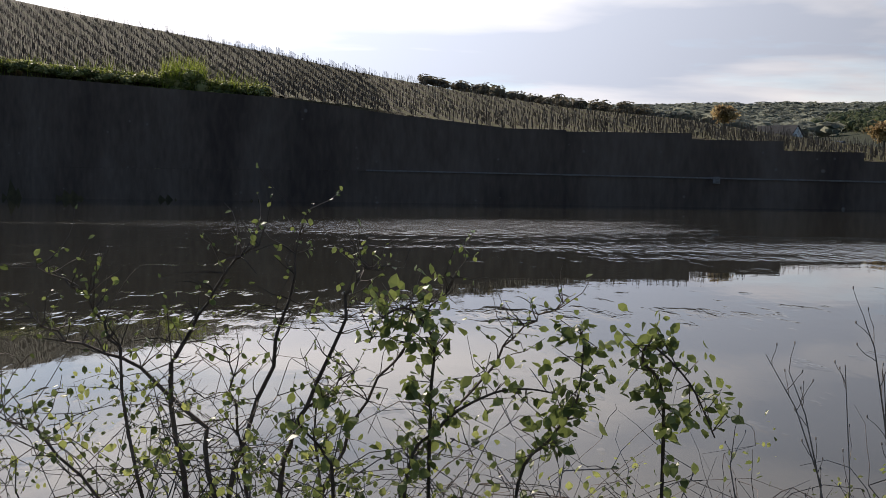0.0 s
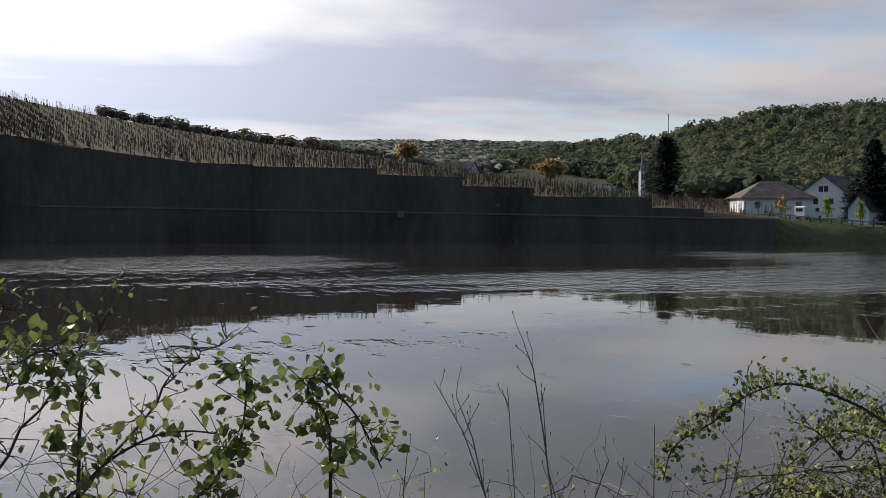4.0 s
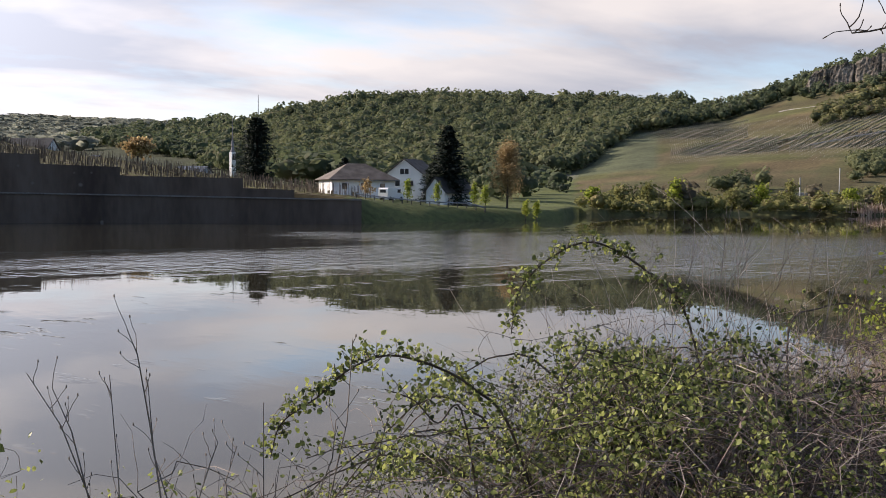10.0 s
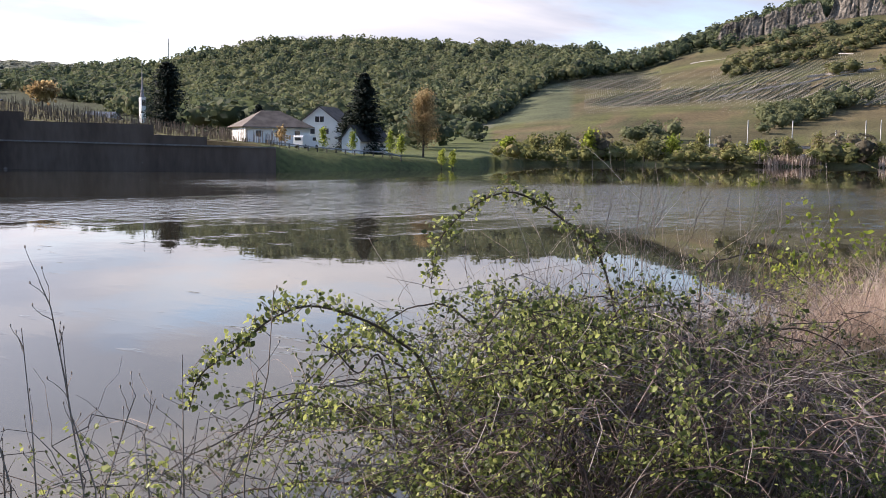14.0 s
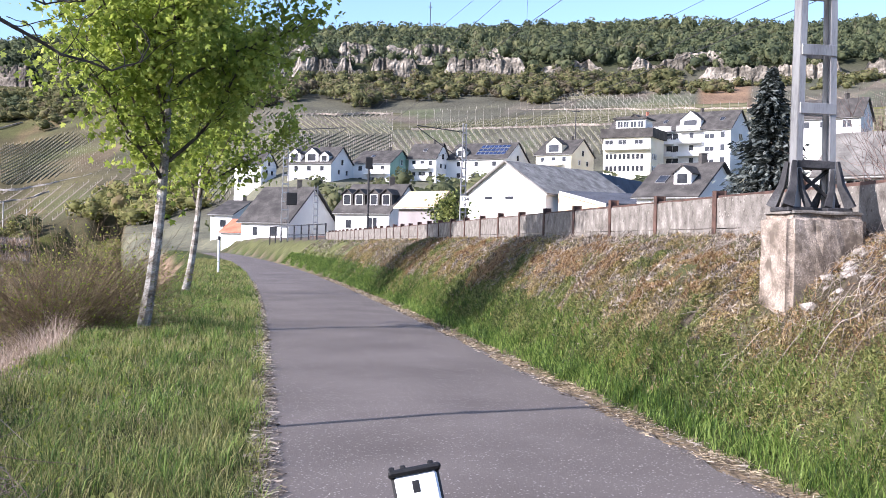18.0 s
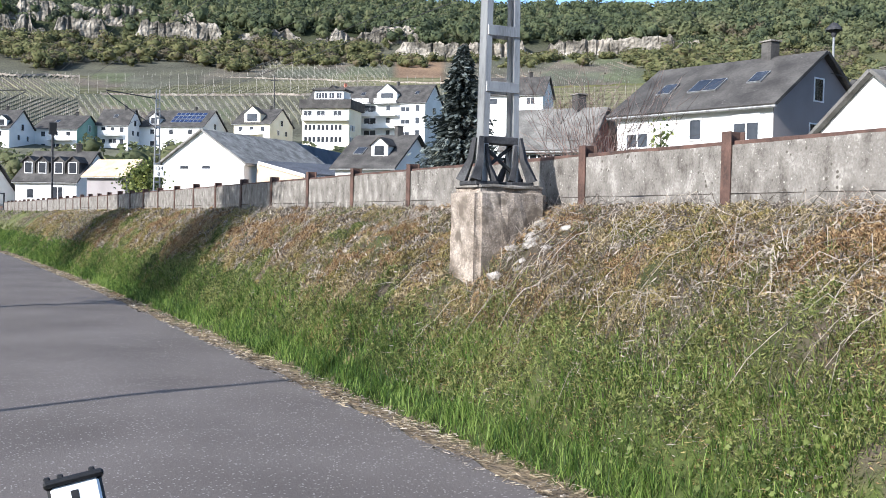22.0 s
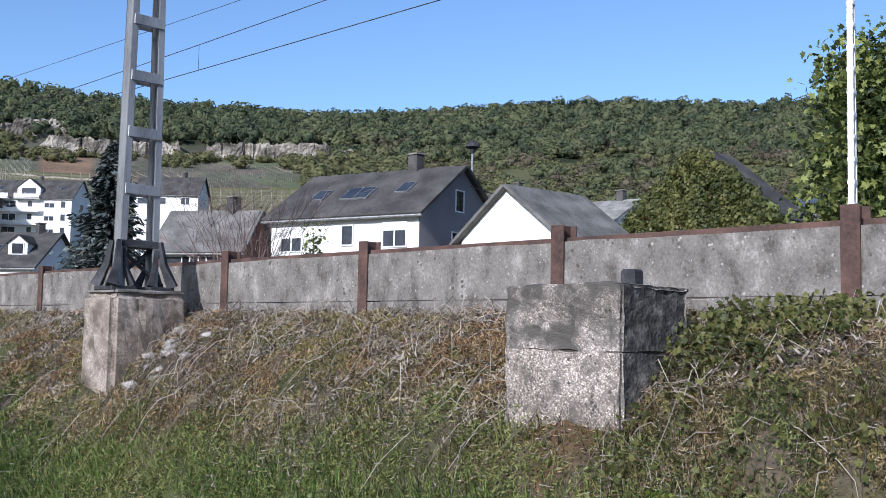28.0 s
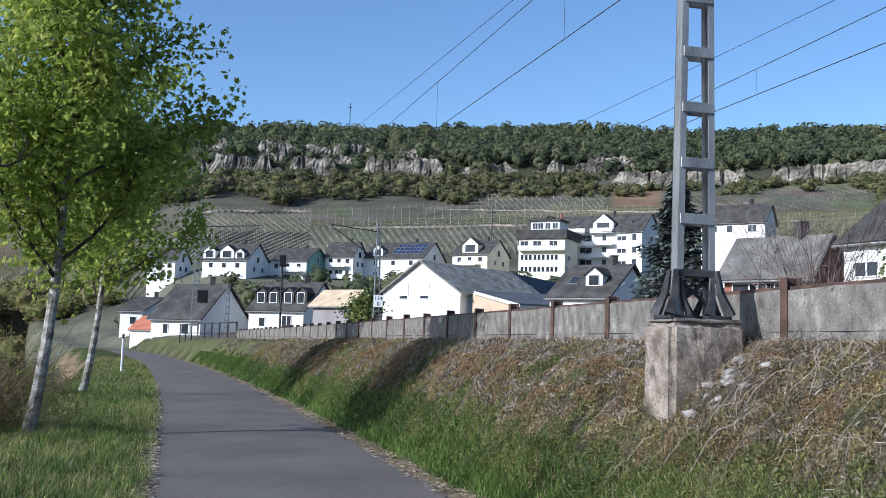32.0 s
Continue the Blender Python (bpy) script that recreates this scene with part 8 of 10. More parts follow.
bramble_arch("bramble_cane", "long thin bramble cane over the dry grass", [way(63.5, 5.4, 0.2)] + [sight(a, e, r) for a, e, r in ((63.0, -7.0, 5.4), (64.5, -5.6, 5.6), (66.5, -5.4, 5.8), (68.5, -7.0, 6.0))], 0.006, 60, 0.026, 54)
# leafy upright shoots close to the path's edge
for k, line in enumerate((
        ((4.4, -18.0), (4.5, -11.8), (4.6, -8.8), (3.2, -7.0), (1.6, -7.6), (1.0, -8.9)),
        ((9.3, -18.0), (11.4, -14.0), (12.7, -12.2), (13.1, -9.2), (12.9, -8.1)),
        ((17.6, -18.0), (17.5, -11.4), (16.4, -9.7), (16.9, -8.8), (19.0, -10.8), (20.4, -13.6)),
        ((3.0, -17.5), (5.0, -13.6), (7.7, -11.8), (9.9, -11.4), (12.0, -11.7)),
        ((-1.0, -18.0), (-1.5, -15.0), (-3.0, -13.0), (-1.0, -11.5)))):
    pts = [(*polar(line[0][0], 2.35), ground_at(*polar(line[0][0], 2.35)) - 0.03)] + [sight(a, e, 2.3) for a, e in line]
    bramble_arch("rose_shoot", "upright wild rose shoot with fresh green leaves", pts, 0.005, 190 if k < 3 else 100, 0.03, 60 + k, 0.032, LEAF_ROSE)
# dark bare stems by the river
BARE = (((-7.3, -17.5), (-8.1, -13.3), (-11.3, -10.0), (-15.1, -8.3), (-16.7, -7.1)), ((-9.0, -17.5), (-9.8, -10.0), (-8.4, -7.4), (-6.3, -4.2), (-5.0, -3.5)),
        ((-7.0, -17.5), (-4.3, -9.9), (-3.4, -6.3), (-2.5, -1.8)), ((-4.0, -17.0), (-3.1, -13.5), (-0.6, -8.4), (0.6, -4.5), (1.5, -4.9)), ((3.0, -17.0), (3.7, -14.8), (7.7, -10.6), (9.8, -7.8), (12.0, -6.6)),
        ((-11.0, -17.5), (-12.5, -9.0), (-14.0, -6.0), (-16.5, -4.5)), ((-2.0, -17.5), (1.0, -12.0), (4.0, -8.0), (6.5, -4.3)), ((-12.5, -17.5), (-16.5, -13.0), (-18.5, -12.0)), ((-5.5, -18), (-6.4, -12), (-6.6, -9.5)), ((-1.5, -18), (-2.0, -12.5), (0.3, -10.5)))
for k, line in enumerate(BARE):
    rng = np.random.default_rng(80 + k)
    root = (*polar(line[0][0], 2.6), ground_at(*polar(line[0][0], 2.6)) - 0.03)
    b = thing("bare_shrub", "dark bare shrub with side twigs and a few buds", "shrub", root)
    P = [Vector(p) - Vector(root) for p in [root] + [sight(a, e, 2.55) for a, e in line]]
    dense = []
    for i in range(len(P) - 1):
        for t in (0, 0.25, 0.5, 0.75):
            dense.append(P[i].lerp(P[i + 1], t) + Vector((rng.normal(), rng.normal(), rng.normal())) * 0.006)
    dense.append(P[-1])
    bm = tube(dense, taper(len(dense), 0.009 if k < 4 else 0.006, 0.0016), 5)
    tips = []
    for q in dense[4:]:
        for _ in range(3):
            tw = twig_path(q, (rng.normal(), rng.normal(), 0.7 + 0.4 * rng.normal()), 0.04 + 0.14 * rng.random(), 5, 0.25, 0.0)
            add_tube(bm, tw, taper(6, 0.0018, 0.0007), 3, False)
            tips += tw[2:]
    part("stem", bm, TWIG_DARK, b)
    pa = np.array([p[:] for p in tips])
    pick = rng.integers(0, len(pa), 90)
    tagged(leaves("bud_growth", pa[pick], 0.017, LEAF_ROSE, b), kind="stuff")
# dry thin stalks in front of the open water
STALKS = (((29.9, -17.5), (29.1, -11.9), (28.5, -8.3), (28.0, -7.0)), ((26.1, -17.5), (26.1, -15.5), (24.7, -11.7), (23.1, -9.0)), ((27.6, -17.5), (27.5, -14.7), (27.1, -9.3)), ((35.0, -17.5), (35.0, -15.0), (35.0, -11.0)),
          ((38.2, -17.5), (39.5, -12.1), (39.8, -7.7)), ((30.5, -17.5), (29.3, -13.5), (29.0, -9.6)), ((26.4, -17), (25.2, -12.0), (24.3, -9.8)), ((31, -17.5), (32.2, -14.0), (32.6, -13)), ((37.0, -18), (38.7, -14.0), (38.9, -12.0)), ((39.5, -18), (41.0, -14.5), (41.7, -12.0)), ((22, -18), (21.4, -15), (21.6, -13.0)), ((33.2, -18), (33.0, -15), (33.6, -13.2)))
for k, line in enumerate(STALKS):
    rng = np.random.default_rng(120 + k)
    root = (*polar(line[0][0], 3.1), ground_at(*polar(line[0][0], 3.1)) - 0.03)
    b = thing("dry_stalk", "thin dry brown stalk with small side shoots", "dry stalk", root, 0, "dry stalks on the bank")
    P = [Vector(p) - Vector(root) for p in [root] + [sight(a, e, 3.05) for a, e in line]]
    bm = tube(P, taper(len(P), 0.0036, 0.0012), 5)
    for i in range(1, len(P)):
        for _ in range(3):
            q = P[i - 1].lerp(P[i], rng.random())
            tw = twig_path(q, (rng.normal() * 0.5, rng.normal() * 0.5, 1.0), 0.03 + 0.08 * rng.random(), 4, 0.12, 0.0)
            add_tube(bm, tw, taper(5, 0.0014, 0.0008), 3, False)
            add_tube(bm, [tw[-1], tw[-1] + Vector((0, 0, 0.008))], [0.0028, 0.0016], 4)
    part("stem", bm, TWIG_STALK, b)

# ---- grass and herbs ----
rng = np.random.default_rng(77)


def strip_spots(n, x0, x1, v0, v1, thin=1.0):
    """Roots in a strip along the path, thinning out with distance."""
    u = rng.random(n)
    x = x0 + (x1 - x0) * u ** thin
    v = v0 + (v1 - v0) * rng.random(n)
    y = v + bend(x)
    p = np.stack([x, y, ground_z(x, y) - 0.02], 1)
    # stony ground by the mast's foot carries little growth
    stony = (x > 7.5) & (x < 8.76) & (v < -4.5) & (v > -5.35)
    return p[~stony | (rng.random(n) < 0.35)]


near = lambda p: np.hypot(p[:, 0], p[:, 1])


def patchy(p, fx, fy, z, lo, soft=0.12):
    """Keeps roots where a slow pattern is high, with ragged borders."""
    return p[np.array([noise.noise((q[0] * fx, q[1] * fy, z)) + 0.45 * noise.noise((q[0] * fx * 3.3, q[1] * fy * 3.3, z)) for q in p]) > lo + soft * rng.normal(size=len(p))]


g = strip_spots(95000, 0.8, 80, 0.0, 2.9, 2.4)
blades("verge_grass", g, GRASS_VERGE, "rough green verge grass beside the path", "grass", 0.09 + 0.20 * np.clip([0.25 + noise.noise((q[0] * 0.9, q[1] * 1.4, 41)) for q in g], 0, 1), 0.0042 + 0.0007 * near(g), 0.8, seg=2)
g = patchy(strip_spots(46000, 0.8, 60, 0.0, 2.9, 2.2), 0.9, 1.3, 2, -0.1)
blades("verge_grass", g, GRASS_BLADE, "darker green tufts in the verge", "grass", 0.17, 0.0042 + 0.0007 * near(g), 0.9, seg=2)
g = strip_spots(11000, 0.8, 50, -0.02, 2.9, 2.2)
blades("verge_straw", g, STRAW, "dry stems among the verge grass", "dry grass", 0.16, 0.003 + 0.0005 * near(g), 1.2, seg=2)
blades("verge_grass", in_patch(4200, 5.5, 1.2, 3.5, 1.0), GRASS_VERGE, "taller tufts in the verge", "grass", 0.27, 0.0048, 0.8)
g = np.concatenate([strip_spots(46000, 1.2, 75, -3.46, -4.1, 2.0), strip_spots(14000, 1.4, 75, -3.8, -4.2, 1.8)])
g = patchy(g, 1.2, 2.2, 9, -0.3)
blades("bank_foot_grass", g, GRASS_BLADE, "lush green grass at the foot of the bank", "grass", 0.17, 0.0042 + 0.0008 * near(g), 0.8)
g = patchy(strip_spots(30000, 1.6, 45, -3.8, -5.55, 2.0), 0.7, 1.1, 5, -0.08)
blades("bank_moss", g, MOSS_OLIVE, "olive moss and low herbs on the bank", "herbs", 0.045, 0.008 + 0.0009 * near(g), 1.0, seg=2)
g = patchy(strip_spots(40000, 1.5, 70, -4.3, -5.6, 1.8), 0.5, 0.9, 0, 0.0)
blades("bank_litter", g, LITTER, "matted grey-brown litter on the bank", "dry grass", 0.08, 0.0036 + 0.0005 * near(g), 2.6, seg=2)
g = patchy(strip_spots(26000, 1.5, 55, -4.5, -5.6, 1.8), 0.5, 0.9, 21, 0.0)
blades("bank_straw", g, STRAW, "matted dry straw on the bank", "dry grass", 0.09, 0.003 + 0.0004 * near(g), 2.6, seg=2)
g = np.concatenate([patchy(strip_spots(24000, 1.5, 70, -3.85, -4.4, 1.8), 0.6, 1.2, 7, 0.1), patchy(strip_spots(12000, 1.5, 70, -4.4, -5.55, 1.8), 0.9, 1.6, 7, 0.25)])
blades("bank_grass", g, BANK_GREEN, "green grass tufts on the bank", "grass", 0.12, 0.0038 + 0.0006 * near(g), 0.9, seg=2)

g = patchy(strip_spots(26000, 1.2, 14, -3.9, -5.58, 1.2), 0.8, 1.3, 61, -0.15)
blades("bank_sward", g, OCHRE, "short ochre grass between the cushions", "dry grass", 0.10, 0.0032 + 0.0005 * near(g), 1.6, seg=2)
g = patchy(strip_spots(20000, 1.2, 14, -3.7, -5.5, 1.2), 0.9, 1.4, 62, 0.1)
blades("bank_sward", g, BANK_GREEN, "short green grass between the cushions", "grass", 0.12, 0.0034 + 0.0005 * near(g), 1.2, seg=2)


def cushions(name, label, c, rad, high, per, size, mat):
    """Low domes of tiny leaves and stems, dense on top and dark between, in one mesh."""
    k = len(c)
    R = np.repeat(rad * (0.5 + 0.9 * rng.random(k)), per)
    H = np.repeat(high * (0.5 + 0.9 * rng.random(k)), per)
    p = np.repeat(c, per, 0)
    n = len(p)
    t, d = rng.random(n) * math.tau, np.sqrt(rng.random(n))
    p[:, 0] += np.cos(t) * d * R * 1.25
    p[:, 1] += np.sin(t) * d * R * 0.8
    p[:, 2] = ground_z(p[:, 0], p[:, 1]) + H * (1 - d ** 2) * (0.7 + 0.3 * rng.random(n)) + 0.005
    u = np.stack([np.cos(t) * d, np.sin(t) * d, 0.55 + 0 * d], 1) + 0.75 * rng.normal(size=(n, 3))
    u /= np.linalg.norm(u, axis=1)[:, None]
    w = np.cross(u, rng.normal(size=(n, 3)))
    w /= np.linalg.norm(w, axis=1)[:, None]
    s = ((1.35 * size + 0.0009 * near(p)) * (0.5 + rng.random(n)))[:, None]
    V = np.stack([p - u * s, p - w * s * 0.2, p + u * s, p + w * s * 0.2], 1).reshape(-1, 3)
    tagged(new(name, raw_mesh(name, V, np.zeros((0, 3), int), np.arange(4 * n).reshape(-1, 4), mat)), label, "herbs", kind="stuff")


# what grows where on the bank: slow patches, the upper edge thatched with dead stems
hub = strip_spots(3800, 1.2, 34, -3.75, -5.58, 1.35)
tone = np.array([noise.noise((q[0] * 0.55, q[1] * 0.9, 71)) + 0.55 * noise.noise((q[0] * 1.9, q[1] * 2.4, 72)) for q in hub]) + 0.10 * rng.normal(size=len(hub))
depth = -(hub[:, 1] - bend(hub[:, 0]))
upper, foot_of = smooth(4.7, 5.5, depth), 1 - smooth(3.9, 4.5, depth)
tone = tone + 0.5 * foot_of
green, rusty, dead = tone - 0.45 * upper > 0.36, tone < -0.2, (np.abs(tone + 0.05) < 0.22) & (rng.random(len(hub)) < 0.22 + 0.6 * upper)
kinds = np.where(dead, 3, np.where(green, 0, np.where(rusty, 2, np.where(rng.random(len(hub)) < 0.35, 4, 1))))
cushions("bank_cushions", "low green herbs in cushions on the bank", hub[kinds == 0], 0.13, 0.10, 170, 0.009, BANK_GREEN)
cushions("bank_cushions", "olive moss cushions on the bank", hub[kinds == 1], 0.14, 0.07, 190, 0.008, MOSS_OLIVE)
cushions("bank_cushions", "ochre dry grass cushions on the bank", hub[kinds == 4], 0.13, 0.08, 160, 0.011, OCHRE)
cushions("bank_cushions", "rust-brown withered cushions on the bank", hub[kinds == 2], 0.15, 0.08, 190, 0.008, MOSS_RUSSET)
cushions("bank_cushions", "grey dead stems matted on the bank", hub[kinds == 3], 0.17, 0.08, 90, 0.014, LITTER)


def lying(name, label, p, length, width, mat):
    """Straws lying flat on the ground, in one mesh."""
    n = len(p)
    t = rng.random(n) * math.tau
    ln = (length * (0.4 + rng.random(n)))[:, None] * 0.5
    d = np.stack([np.cos(t), np.sin(t), 0.12 * rng.normal(size=n)], 1) * ln
    w = np.stack([-np.sin(t), np.cos(t), 0.6 * rng.normal(size=n)], 1) * (np.asarray(width) * (0.6 + 0.8 * rng.random(n)))[:, None] * 0.5
    c = p + (0, 0, 0.012)
    V = np.stack([c - d - w, c - d + w, c + d + w * 0.4, c + d - w * 0.4], 1).reshape(-1, 3)
    tagged(new(name, raw_mesh(name, V, np.zeros((0, 3), int), np.arange(4 * n).reshape(-1, 4), mat)), label, "dry grass", kind="stuff")


g = patchy(strip_spots(14000, 0.5, 45, -3.12, -3.5, 2.0), 1.3, 4, 4, 0.0)
g[:, 2] = np.maximum(g[:, 2] + 0.02, 0.02)
lying("path_edge_litter", "dry straw and litter along the path's edge", g, 0.055, 0.003 + 0.0005 * near(g), STRAW)
g = patchy(strip_spots(9000, 0.5, 45, -3.08, -3.5, 2.0), 1.3, 4, 11, -0.1)
g[:, 2] = np.maximum(g[:, 2] + 0.02, 0.02)
lying("path_edge_litter", "brown litter along the path's edge", g, 0.045, 0.003 + 0.0005 * near(g), LITTER)
g = strip_spots(6500, 0.8, 40, -0.1, 0.13, 1.9)
g[:, 2] = np.maximum(g[:, 2] + 0.02, 0.022)
lying("path_edge_litter", "dry litter along the verge", g, 0.08, 0.005 + 0.0006 * near(g), LITTER)
g = strip_spots(12000, 1.2, 26, -3.8, -5.6, 1.6)
lying("bank_twigs", "dead stalks lying on the bank", g + (0, 0, 0.05), 0.09, 0.003 + 0.0003 * near(g), LITTER)


def carpet(name, label, p, size, lift, mat):
    """A low carpet of tiny leaves turned every way, in one mesh."""
    n = len(p)
    u = rng.normal(size=(n, 3)) * (1, 1, 0.6)
    u /= np.linalg.norm(u, axis=1)[:, None]
    w = np.cross(u, rng.normal(size=(n, 3)))
    w /= np.linalg.norm(w, axis=1)[:, None]
    s = ((1.5 * size + 0.0009 * near(p)) * (0.5 + rng.random(n)))[:, None]
    c = p + np.stack([np.zeros(n), np.zeros(n), 0.02 + lift * rng.random(n) ** 1.5], 1)
    V = np.stack([c - u * s, c - w * s * 0.2, c + u * s, c + w * s * 0.2], 1).reshape(-1, 3)
    tagged(new(name, raw_mesh(name, V, np.zeros((0, 3), int), np.arange(4 * n).reshape(-1, 4), mat)), label, "herbs", kind="stuff")


carpet("bank_carpet", "low yellow-green herbs covering the bank", patchy(strip_spots(60000, 1.6, 48, -3.75, -5.6, 1.7), 0.5, 0.9, 5, -0.2), 0.007, 0.06, MOSS_OLIVE)
carpet("bank_carpet", "withered russet herbs covering the bank", patchy(strip_spots(60000, 1.6, 48, -4.05, -5.6, 1.7), 0.55, 1.0, 14, 0.1), 0.007, 0.05, MOSS_RUSSET)
carpet("bank_carpet", "grey-brown leaf litter covering the bank", patchy(strip_spots(50000, 1.6, 48, -3.9, -5.6, 1.7), 0.5, 0.9, 0, -0.05), 0.006, 0.07, LITTER)
carpet("bank_carpet", "small green leaves covering the bank", patchy(strip_spots(20000, 1.6, 48, -3.7, -5.6, 1.7), 0.45, 0.8, 7, 0.2), 0.007, 0.06, BANK_GREEN)
for mat, z, lo, n, label in ((MOSS_OLIVE, 51, -0.1, 34000, "olive moss on the bank by the stump"), (LITTER, 52, -0.15, 26000, "leaf litter on the bank by the stump"), (MOSS_RUSSET, 53, 0.0, 34000, "rust-red herbs on the bank by the stump"), (BANK_GREEN, 54, 0.1, 9000, "green herbs on the bank by the stump")):
    carpet("bank_carpet", label, patchy(strip_spots(n, 1.2, 9.0, -3.7, -5.6, 1.0), 1.0, 1.3, z, lo), 0.006, 0.08, mat)
g = scatter(-24, -3.6, 168, 215, 0.42, lambda a, r: 0.4 < r - quay_r(a) < 6)
g = np.array([(q[0], q[1], ground_at(q[0], q[1])) for q in g])
blades("wall_top_grass", g, LEAF_FRESH, "tall bright grass over the river wall", "grass", 2.3 + 2.2 * np.clip([0.3 + noise.noise((q[0] * 0.12, q[1] * 0.1, 4)) for q in g], 0, 1), 0.09, 0.7, seg=2)
g = scatter(-8.7, -6.5, 175, 181, 0.28)
g = np.array([(q[0], q[1], ground_at(q[0], q[1]) + 0.6 * rng.random()) for q in g])
blades("wall_top_bush", g, LEAF_FRESH, "rounded feathery bush above the river wall", "bush", 4.8, 0.1, 0.5, seg=3)
carpet("verge_carpet", "small clover and herb leaves in the verge", strip_spots(24000, 1.2, 30, 0.1, 2.9, 1.9), 0.006, 0.07, GRASS_VERGE)


def tufts(name, label, centres, per, spread, height, width, mat):
    """Grass in clumps, one mesh."""
    g = np.repeat(centres, per, 0)
    g = g + rng.normal(size=g.shape) * (spread, spread, 0)
    g[:, 2] = ground_z(g[:, 0], g[:, 1]) - 0.02
    k = np.repeat(0.6 + 0.8 * rng.random(len(centres)), per)
    blades(name, g, mat, label, "grass", height * k, width + 0.0005 * near(g), 1.0, seg=2)


tufts("bank_tufts", "green tussocks scattered on the bank", patchy(strip_spots(900, 1.8, 35, -3.9, -5.5, 1.9), 0.7, 1, 17, 0.0), 30, 0.05, 0.17, 0.0042, BANK_GREEN)
tufts("bank_tufts", "withered tussocks on the bank", patchy(strip_spots(1500, 1.8, 40, -4.1, -5.5, 1.8), 0.7, 1, 27, -0.05), 24, 0.08, 0.12, 0.0036, LITTER)
tufts("bank_tufts", "rust-brown tussocks on the bank", patchy(strip_spots(1000, 1.8, 35, -4.15, -5.5, 1.7), 0.55, 1.0, 14, 0.05), 30, 0.08, 0.13, 0.005, MOSS_RUSSET)
tufts("verge_tufts", "darker tussocks in the verge", strip_spots(500, 1.5, 35, 0.15, 2.7, 2.0), 30, 0.05, 0.24, 0.0042, GRASS_BLADE)
tufts("bank_foot_tufts", "tall dark grass tussocks at the foot of the bank", strip_spots(420, 1.5, 40, -3.5, -3.95, 2.0), 34, 0.06, 0.2, 0.0042, GRASS_BLADE)


def chips(name, label, p, size):
    """Small angular stones lying loose, in one mesh."""
    n = len(p)
    base = np.array([(1, 0, 0), (-0.5, 0.9, 0), (-0.6, -0.8, 0), (0.1, 0.1, 0.8)])
    t = rng.random(n) * math.tau
    R = np.stack([np.stack([np.cos(t), -np.sin(t)], 1), np.stack([np.sin(t), np.cos(t)], 1)], 1)
    s = (size * (0.4 + 0.9 * rng.random(n)))[:, None, None]
    q = np.einsum("nij,kj->nki", R, base[:, :2])
    V = np.concatenate([q, np.broadcast_to(base[None, :, 2:], (n, 4, 1))], 2) * s + p[:, None, :]
    T = (np.arange(n)[:, None] * 4)[:, None, :] + np.array([(0, 1, 3), (1, 2, 3), (2, 0, 3)])[None]
    tagged(new(name, raw_mesh(name, V.reshape(-1, 3), T.reshape(-1, 3), np.zeros((0, 4), int), GRAVEL)), label, "gravel", kind="stuff")


def on_path(n, x0, x1, v0, v1, thin, pull):
    """Loose spots on the asphalt, crowding towards v0."""
    x = x0 + (x1 - x0) * rng.random(n) ** thin
    v = v0 + (v1 - v0) * rng.random(n) ** pull
    f = np.clip(1 - np.abs(v + 1.665) / 1.665, 0, 1)
    return np.stack([x, v + bend(x), 0.022 + 0.023 * f - 0.001], 1)


chips("path_gravel", "pale grit scattered along the path's edges", np.concatenate([on_path(3600, 0.5, 28, -3.16, -1.9, 1.8, 2.2), on_path(2600, 0.8, 28, -0.02, -1.2, 1.8, 2.2)]), 0.008)


def herb_patch(name, label, n, pts, size, mat, seed, lift=0.12):
    global rng
    rng = np.random.default_rng(seed)
    p = np.array(pts(n))
    p[:, 2] += lift * rng.random(len(p))
    ob = leaves(name, p, size, mat, None, label, LEAF_LOBED, 0.0)
    return tagged(ob, label, "herbs", kind="stuff")


herb_patch("nettles", "low green nettles at the foot of the bank", 700, lambda n: patchy(strip_spots(n * 2, 2.6, 6.0, -3.55, -4.05), 1.5, 2, 31, 0.0)[:n], 0.03, LEAF_ROSE, 91, 0.22)
herb_patch("ground_leaves", "small green and russet leaves on the bank", 700, lambda n: strip_spots(n, 2.0, 20, -3.9, -5.5, 1.8), 0.013, MOSS, 92, 0.06)
herb_patch("ground_leaves", "small green leaves on the bank", 500, lambda n: patchy(strip_spots(n * 2, 2.0, 20, -3.9, -5.5, 1.8), 0.9, 1.2, 33, 0.0)[:n], 0.015, LEAF_BRAMBLE, 93, 0.08)
herb_patch("ivy_patch", "ivy and bramble leaves round the concrete stump", 2600, lambda n: patchy(np.concatenate([strip_spots(n, 0.6, 3.1, -4.1, -5.55), strip_spots(n, 2.2, 3.2, -4.7, -5.5)]), 1.8, 2, 35, -0.05), 0.034, IVY, 94, 0.2)
herb_patch("bank_weed", "bright green weeds in the grass", 500, lambda n: in_patch(n, 2.7, -3.95, 0.3, 0.2), 0.034, LEAF_FRESH, 95, 0.2)
herb_patch("verge_weed", "low broad-leaved weeds in the verge", 2200, lambda n: strip_spots(n, 1.5, 14, 1.2, 2.9, 1.5), 0.026, LEAF_FRESH, 97, 0.16)


